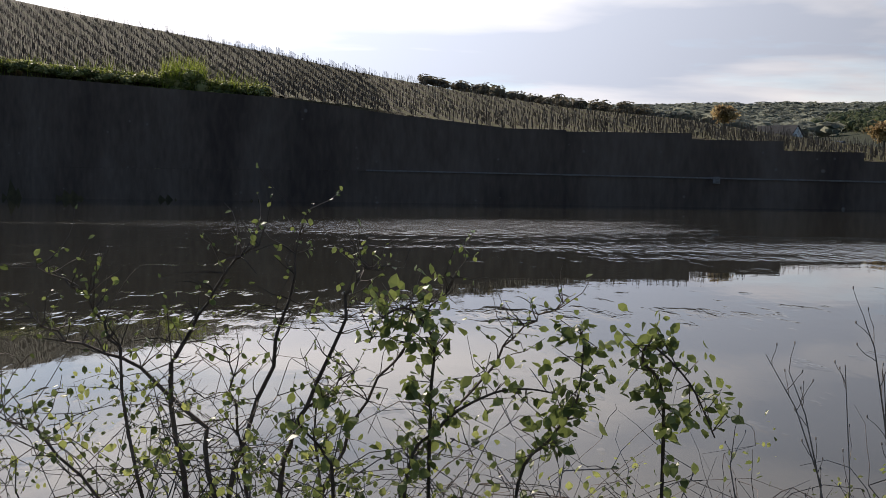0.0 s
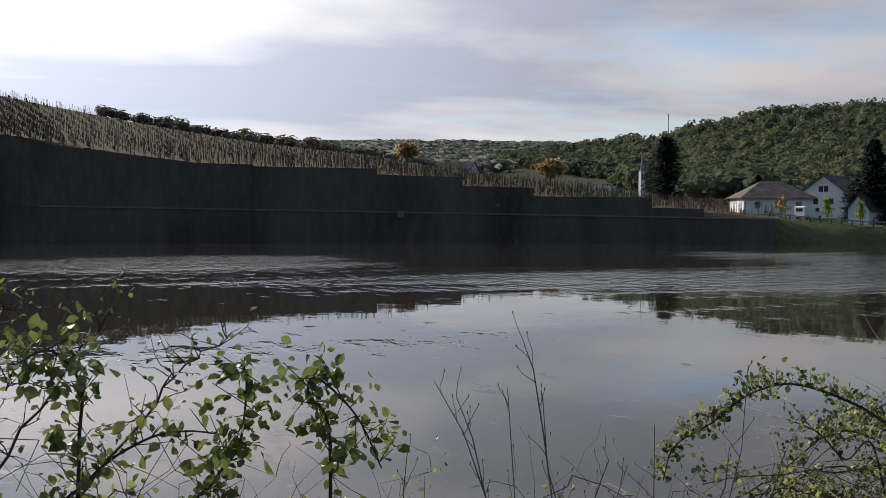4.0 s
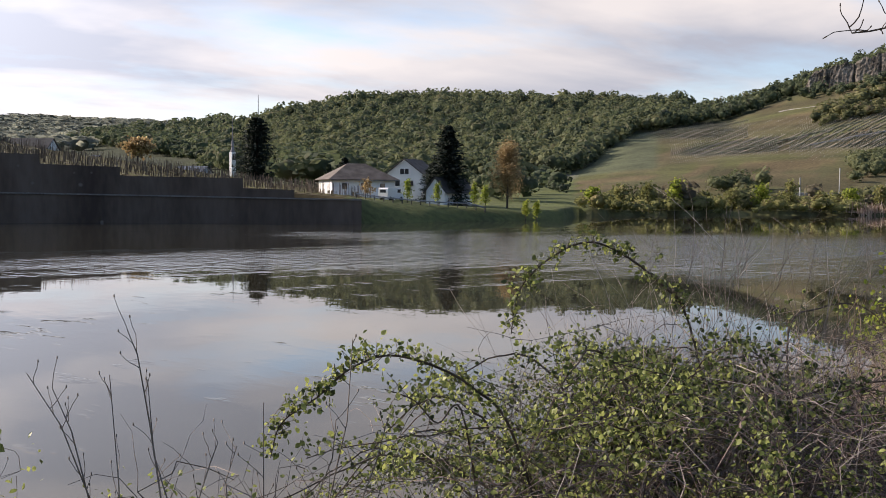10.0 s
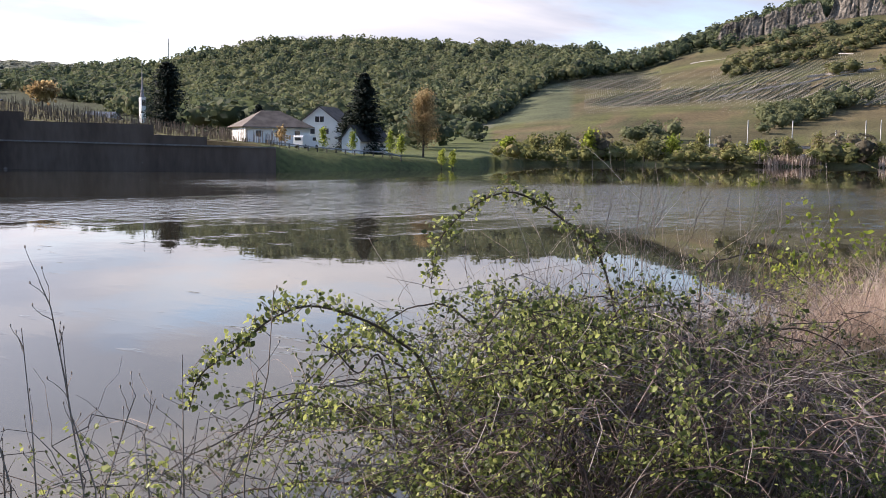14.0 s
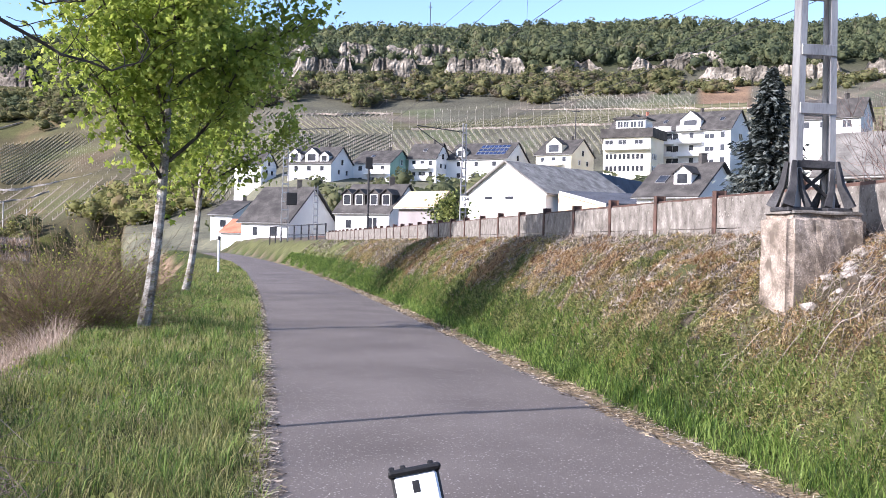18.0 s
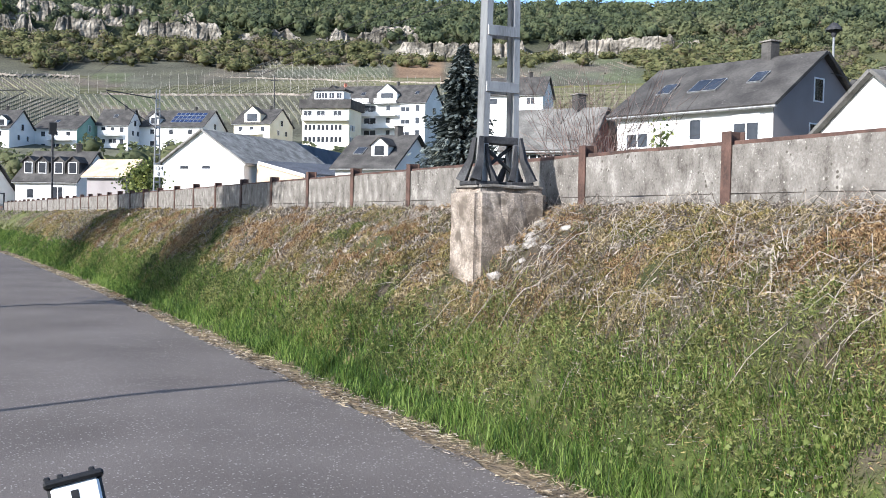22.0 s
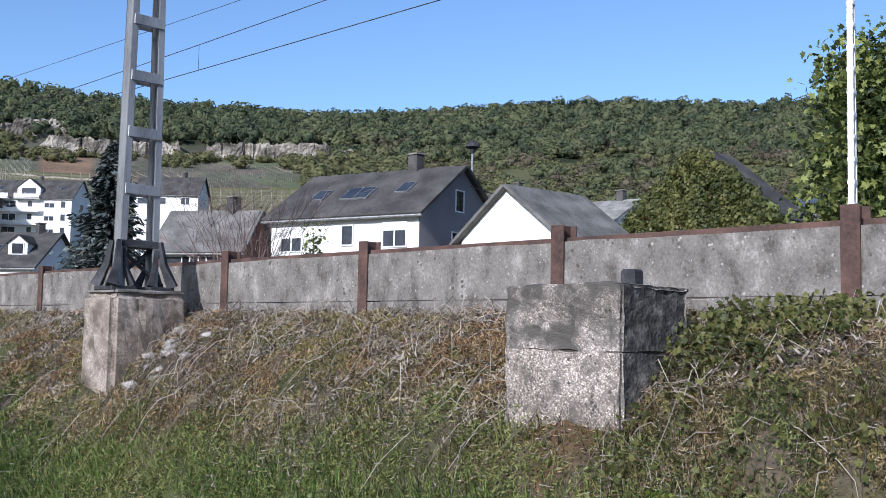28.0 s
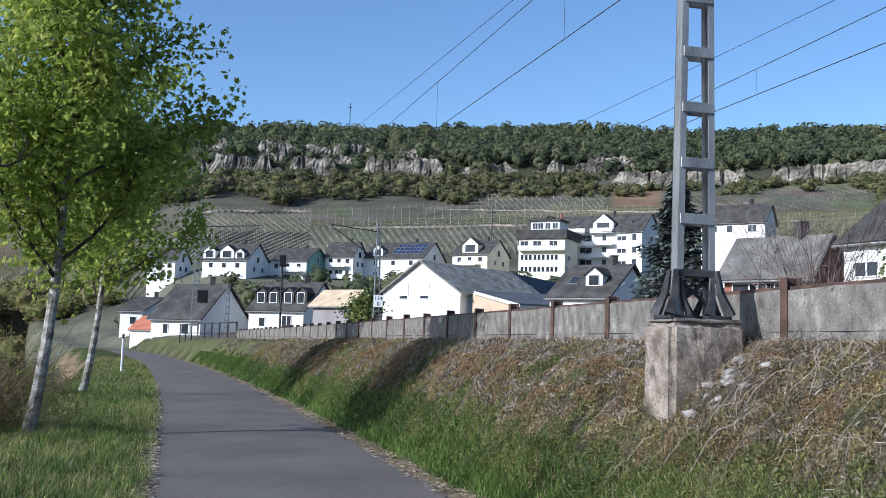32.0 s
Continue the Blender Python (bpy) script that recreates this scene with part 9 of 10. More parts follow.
def dead_stems():
    """Dry bramble stems lying over the bank below the wall."""
    global rng
    rng = np.random.default_rng(96)
    for x0, x1, n, mat in ((1.0, 9.0, 420, LITTER), (1.0, 10.0, 220, TWIG_PALE), (9, 24, 320, LITTER), (9, 20, 120, TWIG_PALE)):
        b = thing("dry_bramble", "dry pale bramble stems lying on the bank", "dry bramble", (x0, -5, ground_at(x0, -5)), kind="stuff")
        o = b.matrix_basis.translation
        bm = bmesh.new()
        for _ in range(n):
            x, y = x0 + (x1 - x0) * rng.random(), -5.5 + 1.1 * rng.random() ** 1.5
            p = [Vector((x, y, ground_at(x, y) + 0.02))]
            t, ln = rng.random() * math.tau, 0.3 + 0.6 * rng.random()
            for k in range(6):
                t += rng.normal() * 0.22
                q = p[-1] + Vector((math.cos(t), math.sin(t), 0)) * ln / 6
                if q.y < -5.55:
                    q.y = -5.55
                q.z = ground_at(q.x, q.y) + 0.02 + 0.16 * math.sin(math.pi * (k + 1) / 6) * rng.random()
                p.append(q)
            add_tube(bm, [w - o for w in p], taper(7, 0.0034, 0.0014), 3, False)
        part("stems", bm, mat, b)


dead_stems()


def rubble():
    """Loose stones where the bank was dug away beside the mast's foot."""
    r = np.random.default_rng(12)
    for k in range(34):
        x, y = 7.9 + 0.85 * r.random(), -4.55 - 0.75 * r.random()
        s = 0.025 + 0.07 * r.random() ** 1.6
        bm = bmesh.new()
        bmesh.ops.create_icosphere(bm, subdivisions=1, radius=s)
        for v in bm.verts:
            v.co = Vector((v.co.x * 1.4, v.co.y, v.co.z * 0.55)) * (1 + 0.6 * noise.noise(v.co * 9 + Vector((k, 0, 0))))
        ob = part("rubble_stone", bm, BROKEN_STONE)
        ob.location = (x, y, ground_at(x, y) + s * 0.2)
        tagged(ob, "pale broken stone lying on the bank", "stone", "rubble by the mast")


rubble()


# ---- single trees ----
def conifer(at, height, width, seed, mat=CONIFER, label="dark tall conifer", full=0.85, ragged=0.2):
    """Drooping whorls of branches, with short needled sprays, round a straight trunk."""
    r = np.random.default_rng(seed)
    x, y = at
    t = thing("conifer", label, "tree", (x, y, ground_at(x, y) - 0.2))
    part("trunk", tube([(0, 0, 0), (0, 0, height * 0.5), (0, 0, height)], [width * 0.07, width * 0.045, 0.03], 7), BARK_DARK, t)
    V = []
    for k in range(int(34 + height * 2)):
        f = 0.05 + 0.95 * (k / (34 + height * 2))
        ln = width * 0.5 * (1 - f) ** full * (1 - ragged + 2 * ragged * r.random()) + 0.1
        for j in range(15):
            a = j * math.tau / 15 + k * 0.7 + r.normal() * 0.15
            ll = ln * (0.7 + 0.45 * r.random())
            for q in range(14):
                s = (q + 0.5) / 14
                c = np.array([math.cos(a) * ll * s, math.sin(a) * ll * s, height * f - ll * 0.42 * s + ll * 0.26 * s * s + 0.1 * r.normal()])
                u = np.array([math.cos(a + r.normal() * 0.6), math.sin(a + r.normal() * 0.6), -0.3 + 0.3 * r.normal()])
                w = np.array([-u[1], u[0], 0.5 * r.normal()])
                z = height * 0.015 + 0.07
                V += [c - u * z, c - w * z * 0.5, c + u * z, c + w * z * 0.5]
    F4 = np.arange(len(V)).reshape(-1, 4)
    ob = new("needles", raw_mesh("needles", np.array(V), np.zeros((0, 3), int), F4, mat))
    ob.parent = t
    return t


def small_tree(name, label, at, height, width, trunk, mat, seed, count=900, leaf=0.3, shape=0.6):
    """A trunk, rising limbs and a loose crown of leaf clumps."""
    global rng
    rng = np.random.default_rng(seed)
    x, y = at
    t = thing(name, label, "tree", (x, y, ground_at(x, y) - 0.1))
    part("trunk", tube([(0, 0, 0), (0.05, 0, height * 0.4), (0, 0.05, height * 0.9)], [trunk, trunk * 0.7, trunk * 0.15], 7), BARK_DARK, t)
    bm, tips = bmesh.new(), []
    for k in range(14):
        f = 0.22 + 0.66 * k / 14
        a = k * 2.4
        limb = twig_path((0, 0, height * f), (math.cos(a), math.sin(a), 0.9), width * shape * (1.1 - f), 6, 0.15, 0)
        add_tube(bm, limb, taper(7, trunk * 0.35, trunk * 0.06), 4, False)
        tips += limb[1:]
    tagged(part("branchwork", bm, BARK_DARK, t), kind="stuff")
    pa = np.array([p[:] for p in tips])
    pick = rng.integers(0, len(pa), count)
    at_l = pa[pick] + rng.normal(size=(count, 3)) * (width * 0.10, width * 0.10, height * 0.06)
    leaves("crown", at_l, leaf, mat, t, "", LEAF_LOBED, 0.4)
    return t


conifer(polar(116.95, 72), 13.8 - ground_at(*polar(116.95, 72)), 7.4, 5, BLUE_SPRUCE, "blue-grey spruce in a garden behind the wall", 0.75, 0.28)
conifer(polar(45.2, 197), 15.0, 8.5, 6, CONIFER, "tall ragged dark conifer beside the riverside house", 0.5, 0.42)
conifer(polar(44.4, 199), 8.0, 6.5, 7, CONIFER, "dark conifer beside the riverside house", 0.5, 0.4)
conifer(polar(34.9, 310), 18.5, 14.5, 8, CONIFER, "broad dark cedar near the church", 0.42, 0.4)
conifer(polar(39.6, 250), 8.0, 7.0, 9, CONIFER, "dark bushy conifer behind the bungalow", 0.5, 0.4)
small_tree("poplar", "tall bronze-leaved poplar by the river", polar(48.4, 192), 12.6, 6.2, 0.2, BRONZE_LEAF, 21, 8000, 0.2, 0.75)
for k, (a, r, h) in enumerate(((43.0, 172, 5.0), (44.6, 174, 4.8), (46.6, 176, 5.4), (47.2, 178, 5.0), (49.4, 182, 4.4), (50.0, 184, 4.6))):
    small_tree("young_tree", "young bright green tree on the river bank", polar(a, r), h * 0.85, 2.0, 0.07, LEAF_FRESH, 30 + k, 520, 0.22)
small_tree("young_tree", "bronze-green tree before the bungalow", polar(40.8, 172), 3.6, 3.0, 0.08, BRONZE_LEAF, 40, 260, 0.3)
small_tree("orange_tree", "round tree in bronze young leaf", polar(28.8, 330), 7.5, 11.0, 0.3, BRONZE_LEAF, 41, 1500, 0.8)
small_tree("round_tree", "round brown tree above the vines", polar(21.0, 320), 6.0, 8.0, 0.3, BRONZE_LEAF, 42, 1200, 0.8)
small_tree("garden_tree", "bare brownish garden tree", polar(123.0, 135), 10, 9.0, 0.2, SCRUB, 43, 2600, 0.3)
small_tree("dark_tree", "dark green tree by the railway", polar(156.8, 44), 12, 7.0, 0.25, LEAF_BRAMBLE, 44, 9000, 0.26)
small_tree("garden_tree", "small green tree beside the white house", polar(100.2, 78), 3.4, 4.2, 0.1, LEAF_BRAMBLE, 45, 1500, 0.2)
small_tree("garden_bush", "little pine-like bush before the white house", polar(127.6, 44), 4.2, 2.0, 0.05, LEAF_BRAMBLE, 46, 260, 0.16)
for k, (a, r) in enumerate(((59.6, 880), (60.1, 885), (60.8, 880), (61.3, 884), (62.0, 880))):
    small_tree("orchard_tree", "bare round orchard tree on the skyline", polar(a, r), 8, 9, 0.2, SCRUB, 50 + k, 200, 0.9)
for k in range(18):
    a = 53 + k * 1.45
    r = float(np.interp(a, [s for s, _ in SHORE], [d for _, d in SHORE])) + 6 + 10 * ((k * 7) % 5) / 5
    small_tree("shore_tree", "loose willow on the far shore", polar(a, r), 5 + (k * 5) % 4, 5.5, 0.15, LEAF_FRESH if k % 3 == 0 else SHORE_LEAF, 60 + k, 420, 0.55)

# ---- railway: far masts, wires, signs ----
def far_masts():
    m2 = polar(100.85, 72)
    lattice_mast("lattice_mast", m2[0], m2[1], 1.7, 8.2, 100, 0.5, 0.25, label="lattice catenary mast with a bracket arm", gap=0.6, base=False)
    m3 = polar(91.25, 74)
    lattice_mast("lattice_mast", m3[0], m3[1], 1.6, 8.3, 95, 0.55, 0.28, label="lattice catenary mast beside the path bend", gap=0.6, base=False)
    m4 = polar(92.9, 80)
    lattice_mast("signal_mast", m4[0], m4[1], 1.6, 4.2, 95, 0.4, 0.3, label="short lattice signal mast", gap=0.5, base=False)
    m5 = polar(155.95, 27)
    lattice_mast("lattice_mast", m5[0], m5[1], 1.7, 8.5, 100, 0.34, 0.2, mat=PAINT_WHITE, label="pale lattice mast beyond the wall", gap=0.55, base=False)
    for (m, dx, dy) in ((m2, 3.6, 2.0), (m3, 3.4, -2.4)):
        arm = thing("bracket_arm", "catenary bracket arm with stay", "mast arm", (m[0], m[1], 9.3))
        part("tube", tube([(0, 0, 0), (-dx * 0.2, dy * 1.7, 0.25)], 0.035, 6), STEEL_DARK, arm)
        part("strut", tube([(0, 0, -2.0), (-dx * 0.2, dy * 1.7, 0.15)], 0.03, 6), STEEL_DARK, arm)
    x, y = polar(95.71, 78)
    p = thing("signal_post", "slim signal post with a dark board", "signal", (x, y, 1.5))
    part("post", tube([(0, 0, 0), (0, 0, 5.9)], 0.08, 8), STEEL_DARK, p)
    part("board", box((-0.1, -0.26, 5.58), (0.1, 0.26, 6.42), 0.04), BLACK_PLASTIC, p, "black signal board")
    x, y = polar(91.6, 73.4)
    s = thing("signal_box", "dark signal head on the mast", "signal", (x, y, 4.5))
    part("head", box((-0.2, -0.36, -0.43), (0.1, 0.36, 0.43), 0.04), BLACK_PLASTIC, s)


far_masts()


def km_sign():
    x, y = polar(100.95, 70.5)
    s = thing("distance_sign", "white railway distance sign with black figures", "sign", (x, y, 4.5), -100.95 + 180)
    part("board", box((-0.3, -0.02, -0.4), (0.3, 0.02, 0.4), 0.008), PAINT_WHITE, s)
    for text, z in (("134", 0.06), ("8", -0.31)):
        c = bpy.data.curves.new("figures", "FONT")
        c.body, c.size, c.align_x, c.extrude = text, 0.36, "CENTER", 0.004
        c.materials.append(BLACK_PLASTIC)
        o = new("figures", c)
        o.parent = s
        o.matrix_basis = pose(0, 0.03, z, 90, 0, 180)


km_sign()


def wire(name, label, a, b, sag, r=0.008, n=24):
    a, b = Vector(a), Vector(b)
    pts = [a.lerp(b, i / n) - Vector((0, 0, sag * 4 * (i / n) * (1 - i / n))) for i in range(n + 1)]
    return tagged(part(name, tube(pts, r, 5), STEEL_DARK), label, "cable")


def overhead():
    """Contact and carrying wires of two tracks, with droppers."""
    for ky, (y0, zc, zm, far) in enumerate(((-8.0, 8.05, 9.55, 0.6), (-12.5, 7.35, 8.15, 0.1))):
        for x0, x1 in ((-52, 10), (10, 72)):
            sag = (0.1, 0.45)[ky]
            b0, b1 = float(bend(x0)) * 0.6, float(bend(x1)) * 0.6
            up = far if x1 > 10 else 0.0
            wire("contact_wire", "thin overhead contact wire above the track", (x0, y0 + b0, zc), (x1, y0 + b1, zc + up), 0.05, 0.010)
            wire("carrying_wire", "sagging overhead carrying wire", (x0, y0 + b0, zm), (x1, y0 + b1, zm + up), sag, 0.009)
            for k in range(1, 6):
                f = k / 6
                x, y = x0 + (x1 - x0) * f, y0 + b0 + (b1 - b0) * f
                top = zm + up * f - sag * 4 * f * (1 - f)
                tagged(part("dropper", tube([(x, y, zc + up * f - 0.05), (x, y, top)], 0.006, 4), STEEL_DARK), "thin dropper wire between the overhead wires", "cable")
    wire("feeder_wire", "feeder wire along the masts", (-52, -8.2, 9.9), (10, -8.2, 9.7), 0.3)
    wire("feeder_wire", "feeder wire along the masts", (10, -8.2, 9.7), (72, -6.9, 12.2), 0.1)
    wire("feeder_wire", "feeder wire beyond the second track", (-52, -12.6, 8.7), (10, -12.6, 8.6), 0.3, 0.007)
    wire("feeder_wire", "feeder wire beyond the second track", (10, -12.6, 8.6), (72, -11.3, 9.3), 0.1, 0.007)
    wire("phone_wire", "thin wire between house and pole", (*polar(136, 50), 8.6), (*polar(146, 75), 9.6), 0.5, 0.02)


overhead()


def rail_track():
    """Ballast bed with rails and sleepers behind the wall."""
    t = thing("railway_track", "railway track on ballast behind the wall", "railway", kind="structure")
    for y0 in (-8.3, -12.3):
        for dy in (-0.72, 0.72):
            bm = bmesh.new()
            xs = np.arange(-60, 110, 5.0)
            rows = []
            for x in xs:
                b = y0 + dy + float(bend(x)) * 0.6
                z = ground_at(x, b) + 0.02
                rows.append([bm.verts.new(p) for p in ((x, b - 0.04, z), (x, b - 0.04, z + 0.16), (x, b + 0.04, z + 0.16), (x, b + 0.04, z))])
            for p, q in zip(rows, rows[1:]):
                for k in range(3):
                    bm.faces.new((p[k], q[k], q[k + 1], p[k + 1]))
            part("rail", bm, RUST, t)


rail_track()


def siren():
    x, y = polar(136.1, 58)
    s = thing("siren", "mushroom-shaped siren on a roof pole", "siren", (x, y, 9.95))
    part("pole", tube([(0, 0, -1.5), (0, 0, 1.9)], 0.06, 8), GALV, s)
    part("hood", tube([(0, 0, 1.85), (0, 0, 1.95), (0, 0, 2.05), (0, 0, 2.3), (0, 0, 2.36)], [0.2, 0.42, 0.40, 0.17, 0.04], 16), STEEL_DARK, s)
    part("horn", tube([(0, 0, 1.6), (0, 0, 1.85)], [0.1, 0.16], 12), STEEL_DARK, s)


siren()


def marker_post():
    x, y = 47.8, 1.85
    p = thing("marker_post", "slim pale marker post beside the path", "post", (x, y, ground_at(x, y)))
    part("shaft", tube([(0, 0, -0.1), (0, 0, 1.5), (0, 0, 1.52)], [0.055, 0.05, 0.02], 8), PAINT_WHITE, p)
    part("cap", tube([(0, 0, 1.5), (0, 0, 1.68)], [0.056, 0.05], 8), STEEL_DARK, p)


marker_post()


def hill_poles():
    for a, r, h in ((106.9, 330, 12), (98.9, 742, 26), (35.0, 905, 26)):
        x, y = polar(a, r)
        p = thing("power_pole", "slim pole on the hill", "pole", (x, y, ground_at(x, y) - 0.5))
        part("shaft", tube([(0, 0, 0), (0, 0, h)], [0.22, 0.12] if r < 500 else [0.35, 0.25], 6), STEEL_DARK, p)
        if a > 50:
            part("crossarm", box((-0.1, -1.3, h * 0.86), (0.1, 1.3, h * 0.88)), STEEL_DARK, p)


hill_poles()


def bank_rail():
    """The low railing where the wall ends, and the little culvert wall below it."""
    r = thing("railing", "dark steel railing at the end of the wall", "railing", (0, 0, 0))
    for k in range(9):
        x = 74 + k * 3.0
        y = wall_y(74) + k * 0.45
        part("post", box((x - 0.05, y - 0.05, 1.2), (x + 0.05, y + 0.05, 2.9)), STEEL_DARK, r)
    for z in (2.1, 2.85):
        part("rail", tube([(74, wall_y(74), z), (98, wall_y(74) + 3.6, z)], 0.04, 5), STEEL_DARK, r)
    c = tagged(part("culvert_wall", lump_block((66, -5.0, -0.2), (69.5, -3.9, 1.5), 3.0, 0.03, 3), CONCRETE_OLD), "small weathered concrete culvert wall in the bank", "wall")


bank_rail()


def spit_fence():
    """The guard rail along the riverside road."""
    f = thing("guard_rail", "low guard rail along the riverside road", "guard rail", (0, 0, 0))
    pts = [polar(a, 165 + (a - 40) * 1.5) for a in np.arange(40.2, 47.5, 0.5)]
    zs = [ground_at(*p) for p in pts]
    for p, z in zip(pts, zs):
        part("post", box((p[0] - 0.07, p[1] - 0.07, z - 0.1), (p[0] + 0.07, p[1] + 0.07, z + 0.8)), STEEL_DARK, f)
    part("rail", tube([(p[0], p[1], z + 0.65) for p, z in zip(pts, zs)], 0.12, 5), GALV, f)


spit_fence()


def far_masts_shore():
    """Railway masts and road walls along the opposite curve of the shore."""
    for k, a in enumerate((63.6, 65.5, 67.7, 69.8, 71.2, 71.9, 73.8, 76.0, 77.2, 78.3)):
        r = 316 + k * 2
        x, y = polar(a, r)
        p = thing("catenary_mast", "slim catenary mast on the far shore", "mast", (x, y, ground_at(x, y) - 0.3), 0, "masts on the far shore")
        part("shaft", tube([(0, 0, 0), (0, 0, 8.5 if k % 3 else 6)], 0.16, 5), GALV, p)
    for a0, a1, r, h in ((66.0, 71.5, 300, 1.4), (71.5, 78.5, 309, 1.8), (63.0, 72.0, 322, 0.8)):
        bm = bmesh.new()
        rows = []
        for a in np.linspace(a0, a1, 16):
            x0, y0 = polar(a, r)
            x1, y1 = polar(a, r + 0.5)
            z = ground_at(x0, y0)
            rows.append([bm.verts.new(p) for p in ((x0, y0, z - 1), (x0, y0, z + h), (x1, y1, z + h), (x1, y1, z - 1))])
        for p, q in zip(rows, rows[1:]):
            for i in range(3):
                bm.faces.new((p[i], q[i], q[i + 1], p[i + 1]))
        tagged(part("road_wall", bm, CONCRETE_ROUGH), "pale roadside wall on the far shore", "wall")


far_masts_shore()

# ---- the bicycle on the path ----
def spline(pts, k=6):
    """A smooth line through the points."""
    P, out = [Vector(p) for p in pts], []
    for i in range(len(P) - 1):
        a, b, c, d = P[max(i - 1, 0)], P[i], P[i + 1], P[min(i + 2, len(P) - 1)]
        for j in range(k):
            t = j / k
            out.append(0.5 * (2 * b + (c - a) * t + (2 * a - 5 * b + 4 * c - d) * t * t + (3 * b - a - 3 * c + d) * t ** 3))
    return out + [P[-1]]


def spread(radii, k=6):
    """Radii to go with a spline through as many points."""
    return [float(np.interp(i / k, range(len(radii)), radii)) for i in range((len(radii) - 1) * k + 1)]


def rounded(ob):
    ob.data.polygons.foreach_set("use_smooth", [len(p.vertices) == 4 or len(p.vertices) == 3 for p in ob.data.polygons])
    return ob


def bicycle():
    """Handlebar with grips, lever, display and phone, on a plain frame with two wheels, pointing along the path."""
    hx, hy, hz = 1.5, -0.19, 1.145        # clamp of the bar
    bike = thing("bicycle", "black bicycle with a white phone mounted on the handlebar", "bicycle", (hx, hy, 0.045), -3.0)
    zb = hz - 0.045
    # bar: local x ahead, y left
    side = lambda s: [(0.0, 0.0, zb), (0.0, s * 0.05, zb), (-0.004, s * 0.08, zb + 0.006), (-0.024, s * 0.112, zb + 0.029), (-0.042, s * 0.145, zb + 0.037), (-0.07, s * 0.263, zb + 0.018)]
    pts = side(1)[::-1] + side(-1)[1:]
    rounded(part("handlebar", tube(spline(pts), 0.0125, 16), BLACK_METAL, bike))
    for s in (1, -1):
        d0, d1 = Vector((-0.046, s * 0.15, zb + 0.036)), Vector((-0.072, s * 0.268, zb + 0.017))
        ring = [d0.lerp(d1, f) + Vector((0, 0, dz)) for f, dz in ((0, 0), (0.08, 0), (0.2, 0), (0.5, -0.002), (0.8, -0.004), (0.96, -0.004), (1.0, -0.004))]
        grip = rounded(part("grip", tube(spline(ring), spread([0.0175, 0.019, 0.0178, 0.0178, 0.0195, 0.022, 0.019]), 20), GREY_RUBBER, bike, "dark grey rubber grip"))
        rounded(part("grip_collar", tube([d0 - (d1 - d0) * 0.02, d0, d0 + (d1 - d0) * 0.12, d0 + (d1 - d0) * 0.14], [0.0185, 0.0195, 0.0195, 0.0185], 20), GRIP_PALE, grip, "pale grey collar"))
        rounded(part("end_cap", tube([d1 - (d1 - d0) * 0.02, d1 + (d1 - d0) * 0.02, d1 + (d1 - d0) * 0.035], [0.0185, 0.0165, 0.012], 20), BLACK_PLASTIC, grip))
        for k in range(2):
            e0, e1 = d0 - (d1 - d0) * (0.27 - 0.125 * k), d0 - (d1 - d0) * (0.155 - 0.125 * k)
            rounded(part("clamp", tube([e0, e0.lerp(e1, 0.08), e0.lerp(e1, 0.92), e1], [0.0172, 0.0182, 0.0182, 0.0172], 20), BLACK_PLASTIC, bike))
        lever = rounded(part("brake_lever", tube(spline([d0 + Vector((0.03, -s * 0.03, -0.02)), d0 + Vector((0.045, s * 0.0, -0.028)), d0 + Vector((0.03, s * 0.06, -0.03)), d0 + Vector((0.022, s * 0.10, -0.03))]), spread([0.012, 0.009, 0.006, 0.005]), 10), BLACK_METAL, bike))
        bm = bmesh.new()
        bmesh.ops.create_icosphere(bm, subdivisions=2, radius=0.022, matrix=Matrix.Translation(d0 + Vector((0.012, -s * 0.022, -0.028))) @ Matrix.Diagonal((1.0, 1.5, 0.75, 1)))
        rounded(part("shifter", bm, BLACK_PLASTIC, bike))
        part("bolt", tube([d0 + Vector((-0.02, -s * 0.022, 0.0)), d0 + Vector((-0.026, -s * 0.022, 0.0))], 0.004, 8), GALV, bike)
        cab = [d0 + Vector((0.03, -s * 0.06, -0.03)), d0 + Vector((0.05, -s * 0.06, -0.06)), d0 + Vector((0.05, -s * 0.035, -0.13)), d0 + Vector((0.02, -s * 0.03, -0.25)), Vector((-0.02, s * 0.06, zb - 0.42))]
        rounded(part("cable", tube(spline(cab), 0.0028, 8), BLACK_PLASTIC, bike))
        cab = [Vector((0.0, s * 0.095, zb + 0.012)), Vector((0.02, s * 0.115, zb + 0.002)), Vector((0.032, s * 0.13, zb - 0.03)), Vector((0.035, s * 0.138, zb - 0.07)), Vector((0.03, s * 0.135, zb - 0.12)), Vector((0.02, s * 0.09, zb - 0.26)), Vector((0.0, s * 0.04, zb - 0.42))]
        rounded(part("cable", tube(spline(cab), 0.0025, 8), BLACK_PLASTIC, bike))
    m = Matrix.Translation((-0.012, -0.034, zb + 0.022)) @ Matrix.Rotation(radians(-38), 4, "Y") @ Matrix.Diagonal((0.88, 0.88, 0.88, 1))
    disp = part("display", box((-0.02, -0.024, -0.008), (0.02, 0.024, 0.008), 0.004, m), BLACK_PLASTIC, bike, "small black display")
    part("screen", box((-0.013, -0.019, 0.0075), (0.017, 0.017, 0.0095), 0.001, m), SCREEN_GREY, disp)
    part("button_bar", box((-0.025, -0.022, -0.004), (-0.02, 0.02, 0.0065), 0.001, m), GRIP_PALE, disp)
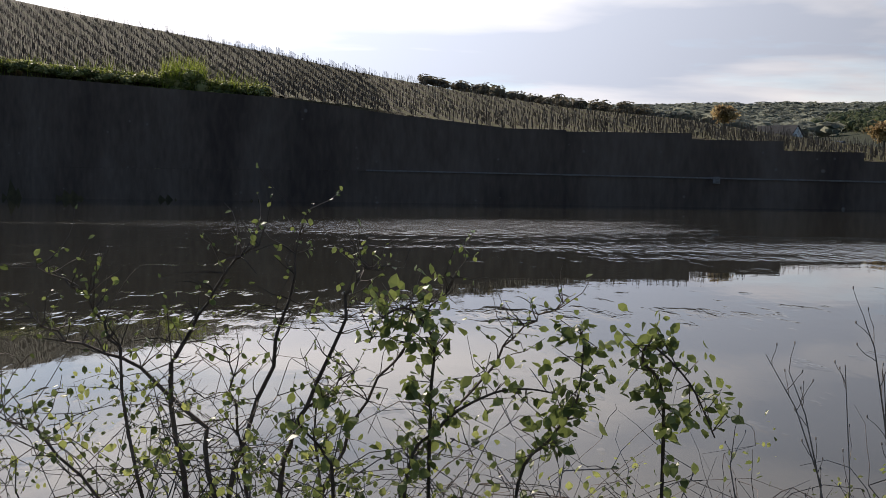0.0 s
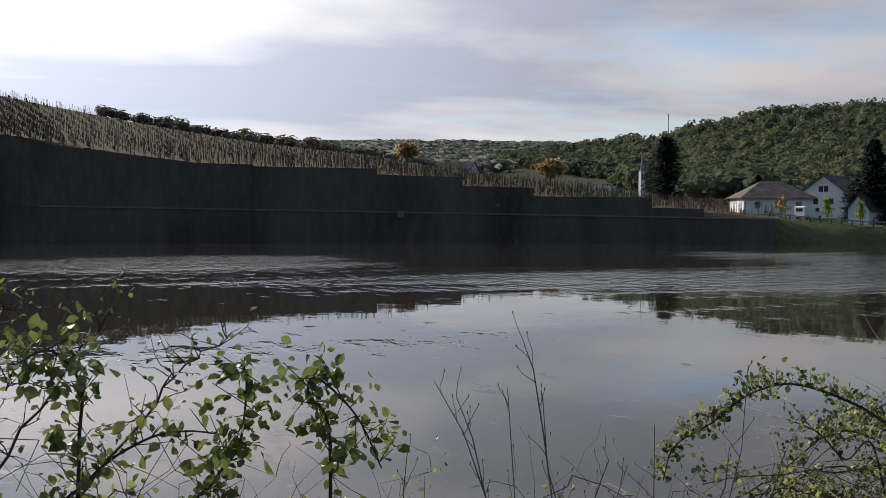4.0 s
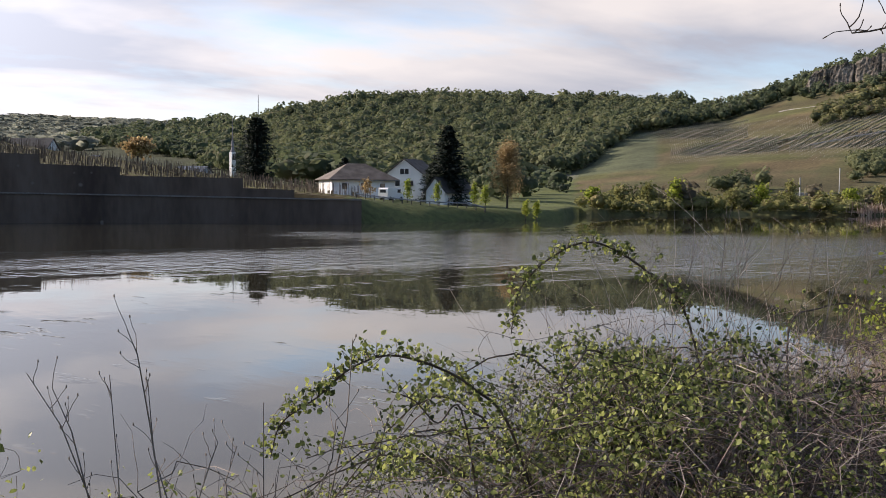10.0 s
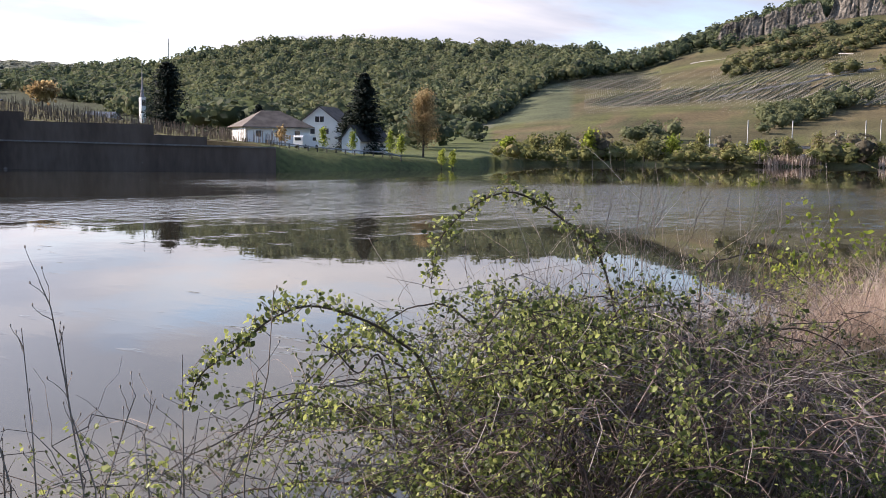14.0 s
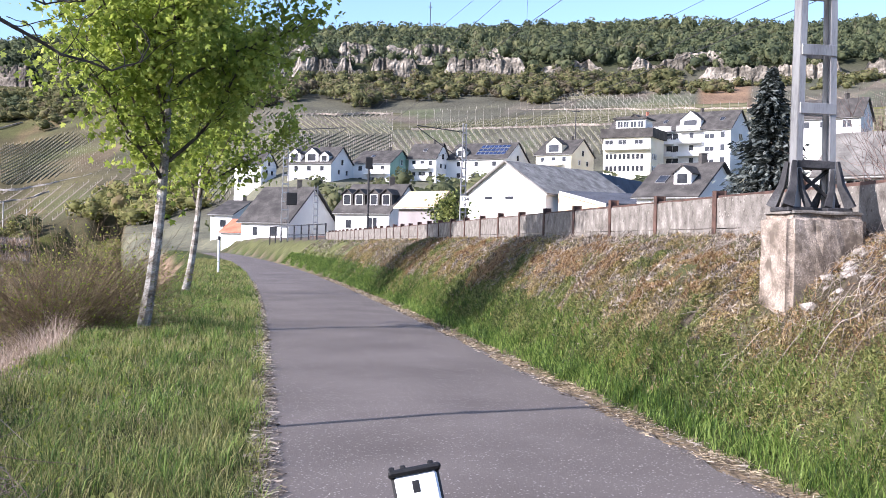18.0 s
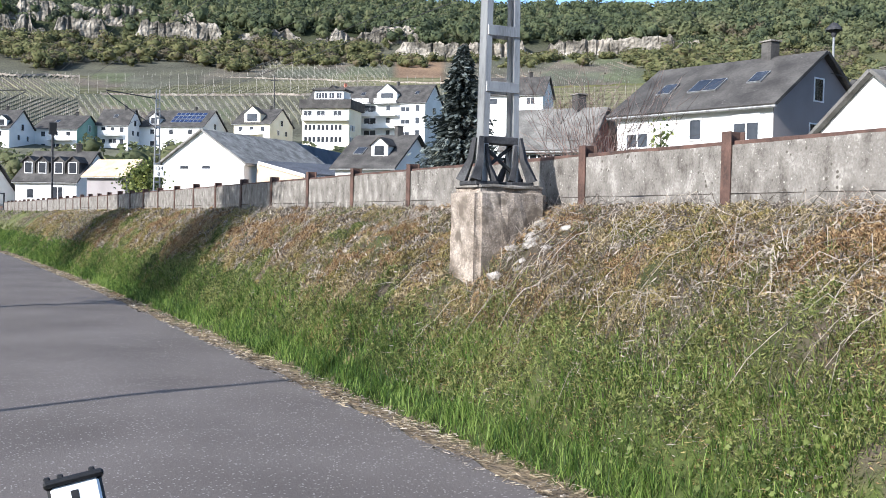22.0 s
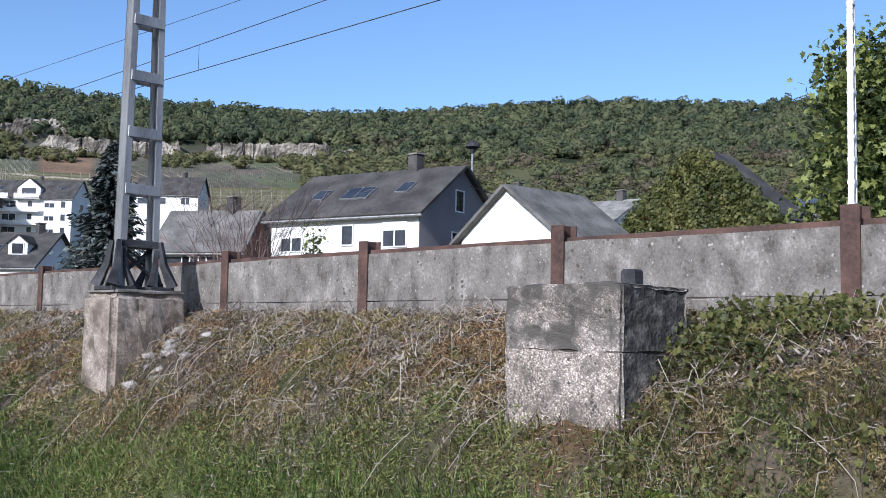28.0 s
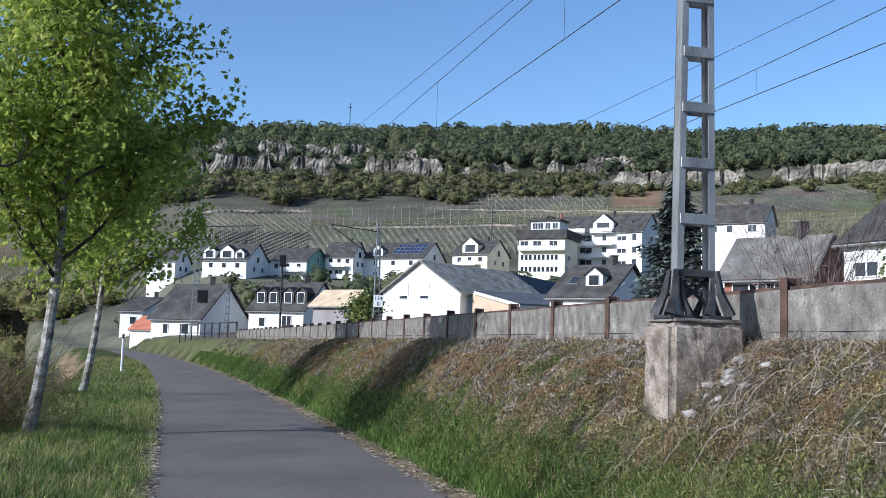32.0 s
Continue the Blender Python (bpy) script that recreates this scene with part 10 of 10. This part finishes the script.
    # phone in its holder, leaning back above the stem
    m = Matrix.Translation((-0.165, 0.06, zb + 0.08)) @ Matrix.Rotation(radians(-11), 4, "X") @ Matrix.Rotation(radians(-64), 4, "Y") @ Matrix.Diagonal((0.74, 0.74, 0.8, 1))
    holder = part("phone_holder", box((-0.085, -0.042, -0.012), (0.088, 0.042, -0.004), 0.004, m), BLACK_PLASTIC, bike)
    bm = bmesh.new()
    add_box(bm, (0.078, -0.046, -0.012), (0.09, 0.046, 0.012), 0.004)
    for yy in (-0.03, 0.018, 0.038):
        add_box(bm, (0.086, yy - 0.004, -0.008), (0.096, yy + 0.006, 0.008), 0.002)
    bmesh.ops.transform(bm, matrix=m, verts=bm.verts[:])
    part("holder_jaw", bm, BLACK_PLASTIC, holder)
    ph = part("phone", box((-0.08, -0.037, -0.004), (0.078, 0.037, 0.005), 0.004, m), PHONE_WHITE, bike, "white phone")
    part("lens_window", box((0.045, -0.004, 0.0048), (0.066, 0.008, 0.0058), 0.0005, m), BLACK_PLASTIC, ph)
    part("holder_arm", tube([(-0.15, 0.045, zb + 0.045), (-0.1, 0.04, zb + 0.01), (-0.01, 0.03, zb + 0.005)], 0.012, 8), BLACK_PLASTIC, bike)
    # stem, head tube, fork and frame
    part("stem", tube([(0, 0, zb), (-0.045, 0, zb - 0.01), (-0.06, 0, zb - 0.06), (-0.05, 0, zb - 0.2)], [0.024, 0.026, 0.024, 0.02], 10), BLACK_METAL, bike)
    part("head_tube", tube([(-0.05, 0, zb - 0.16), (0.0, 0, zb - 0.36)], 0.028, 10), BLACK_METAL, bike)
    for s in (-1, 1):
        part("fork_leg", tube([(0.0, s * 0.04, zb - 0.36), (0.06, s * 0.055, 0.6), (0.17, s * 0.055, 0.35)], [0.018, 0.016, 0.011], 8), BLACK_METAL, bike)
        part("chain_stay", tube([(-0.48, s * 0.03, 0.3), (-0.9, s * 0.06, 0.35)], 0.011, 6), BLACK_METAL, bike)
    part("down_tube", tube([(-0.01, 0, zb - 0.33), (-0.46, 0, 0.3)], 0.022, 8), BLACK_METAL, bike)
    part("seat_tube", tube([(-0.46, 0, 0.3), (-0.62, 0, 0.82)], 0.016, 8), BLACK_METAL, bike)
    for wx in (0.17, -0.9):
        bm = bmesh.new()
        ring = [(wx + 0.335 * math.cos(k * math.tau / 32), 0, 0.352 + 0.335 * math.sin(k * math.tau / 32)) for k in range(33)]
        add_tube(bm, ring, 0.018, 6, False)
        wheel = part("wheel", bm, BLACK_PLASTIC, bike)
        bm = bmesh.new()
        add_tube(bm, [(wx, -0.05, 0.352), (wx, 0.05, 0.352)], 0.02, 8)
        for k in range(18):
            a = k * math.tau / 18
            add_tube(bm, [(wx, 0, 0.352), (wx + 0.32 * math.cos(a), 0, 0.352 + 0.32 * math.sin(a))], 0.0012, 3, False)
        part("hub", bm, GALV, wheel)


GRIP_PALE = surface("pale_grey_rubber", [(0.19, 0.2, 0.21), (0.26, 0.27, 0.28)], 10, 120, 0.1, 0.5)
SCREEN_GREY = surface("display_glass", [(0.07, 0.09, 0.115), (0.1, 0.125, 0.155)], 20, 150, 0.0, 0.15)
PHONE_WHITE = surface("glossy_white_phone", [(0.78, 0.79, 0.8), (0.82, 0.83, 0.84)], 20, 150, 0.0, 0.1, spec=0.5)
bicycle()
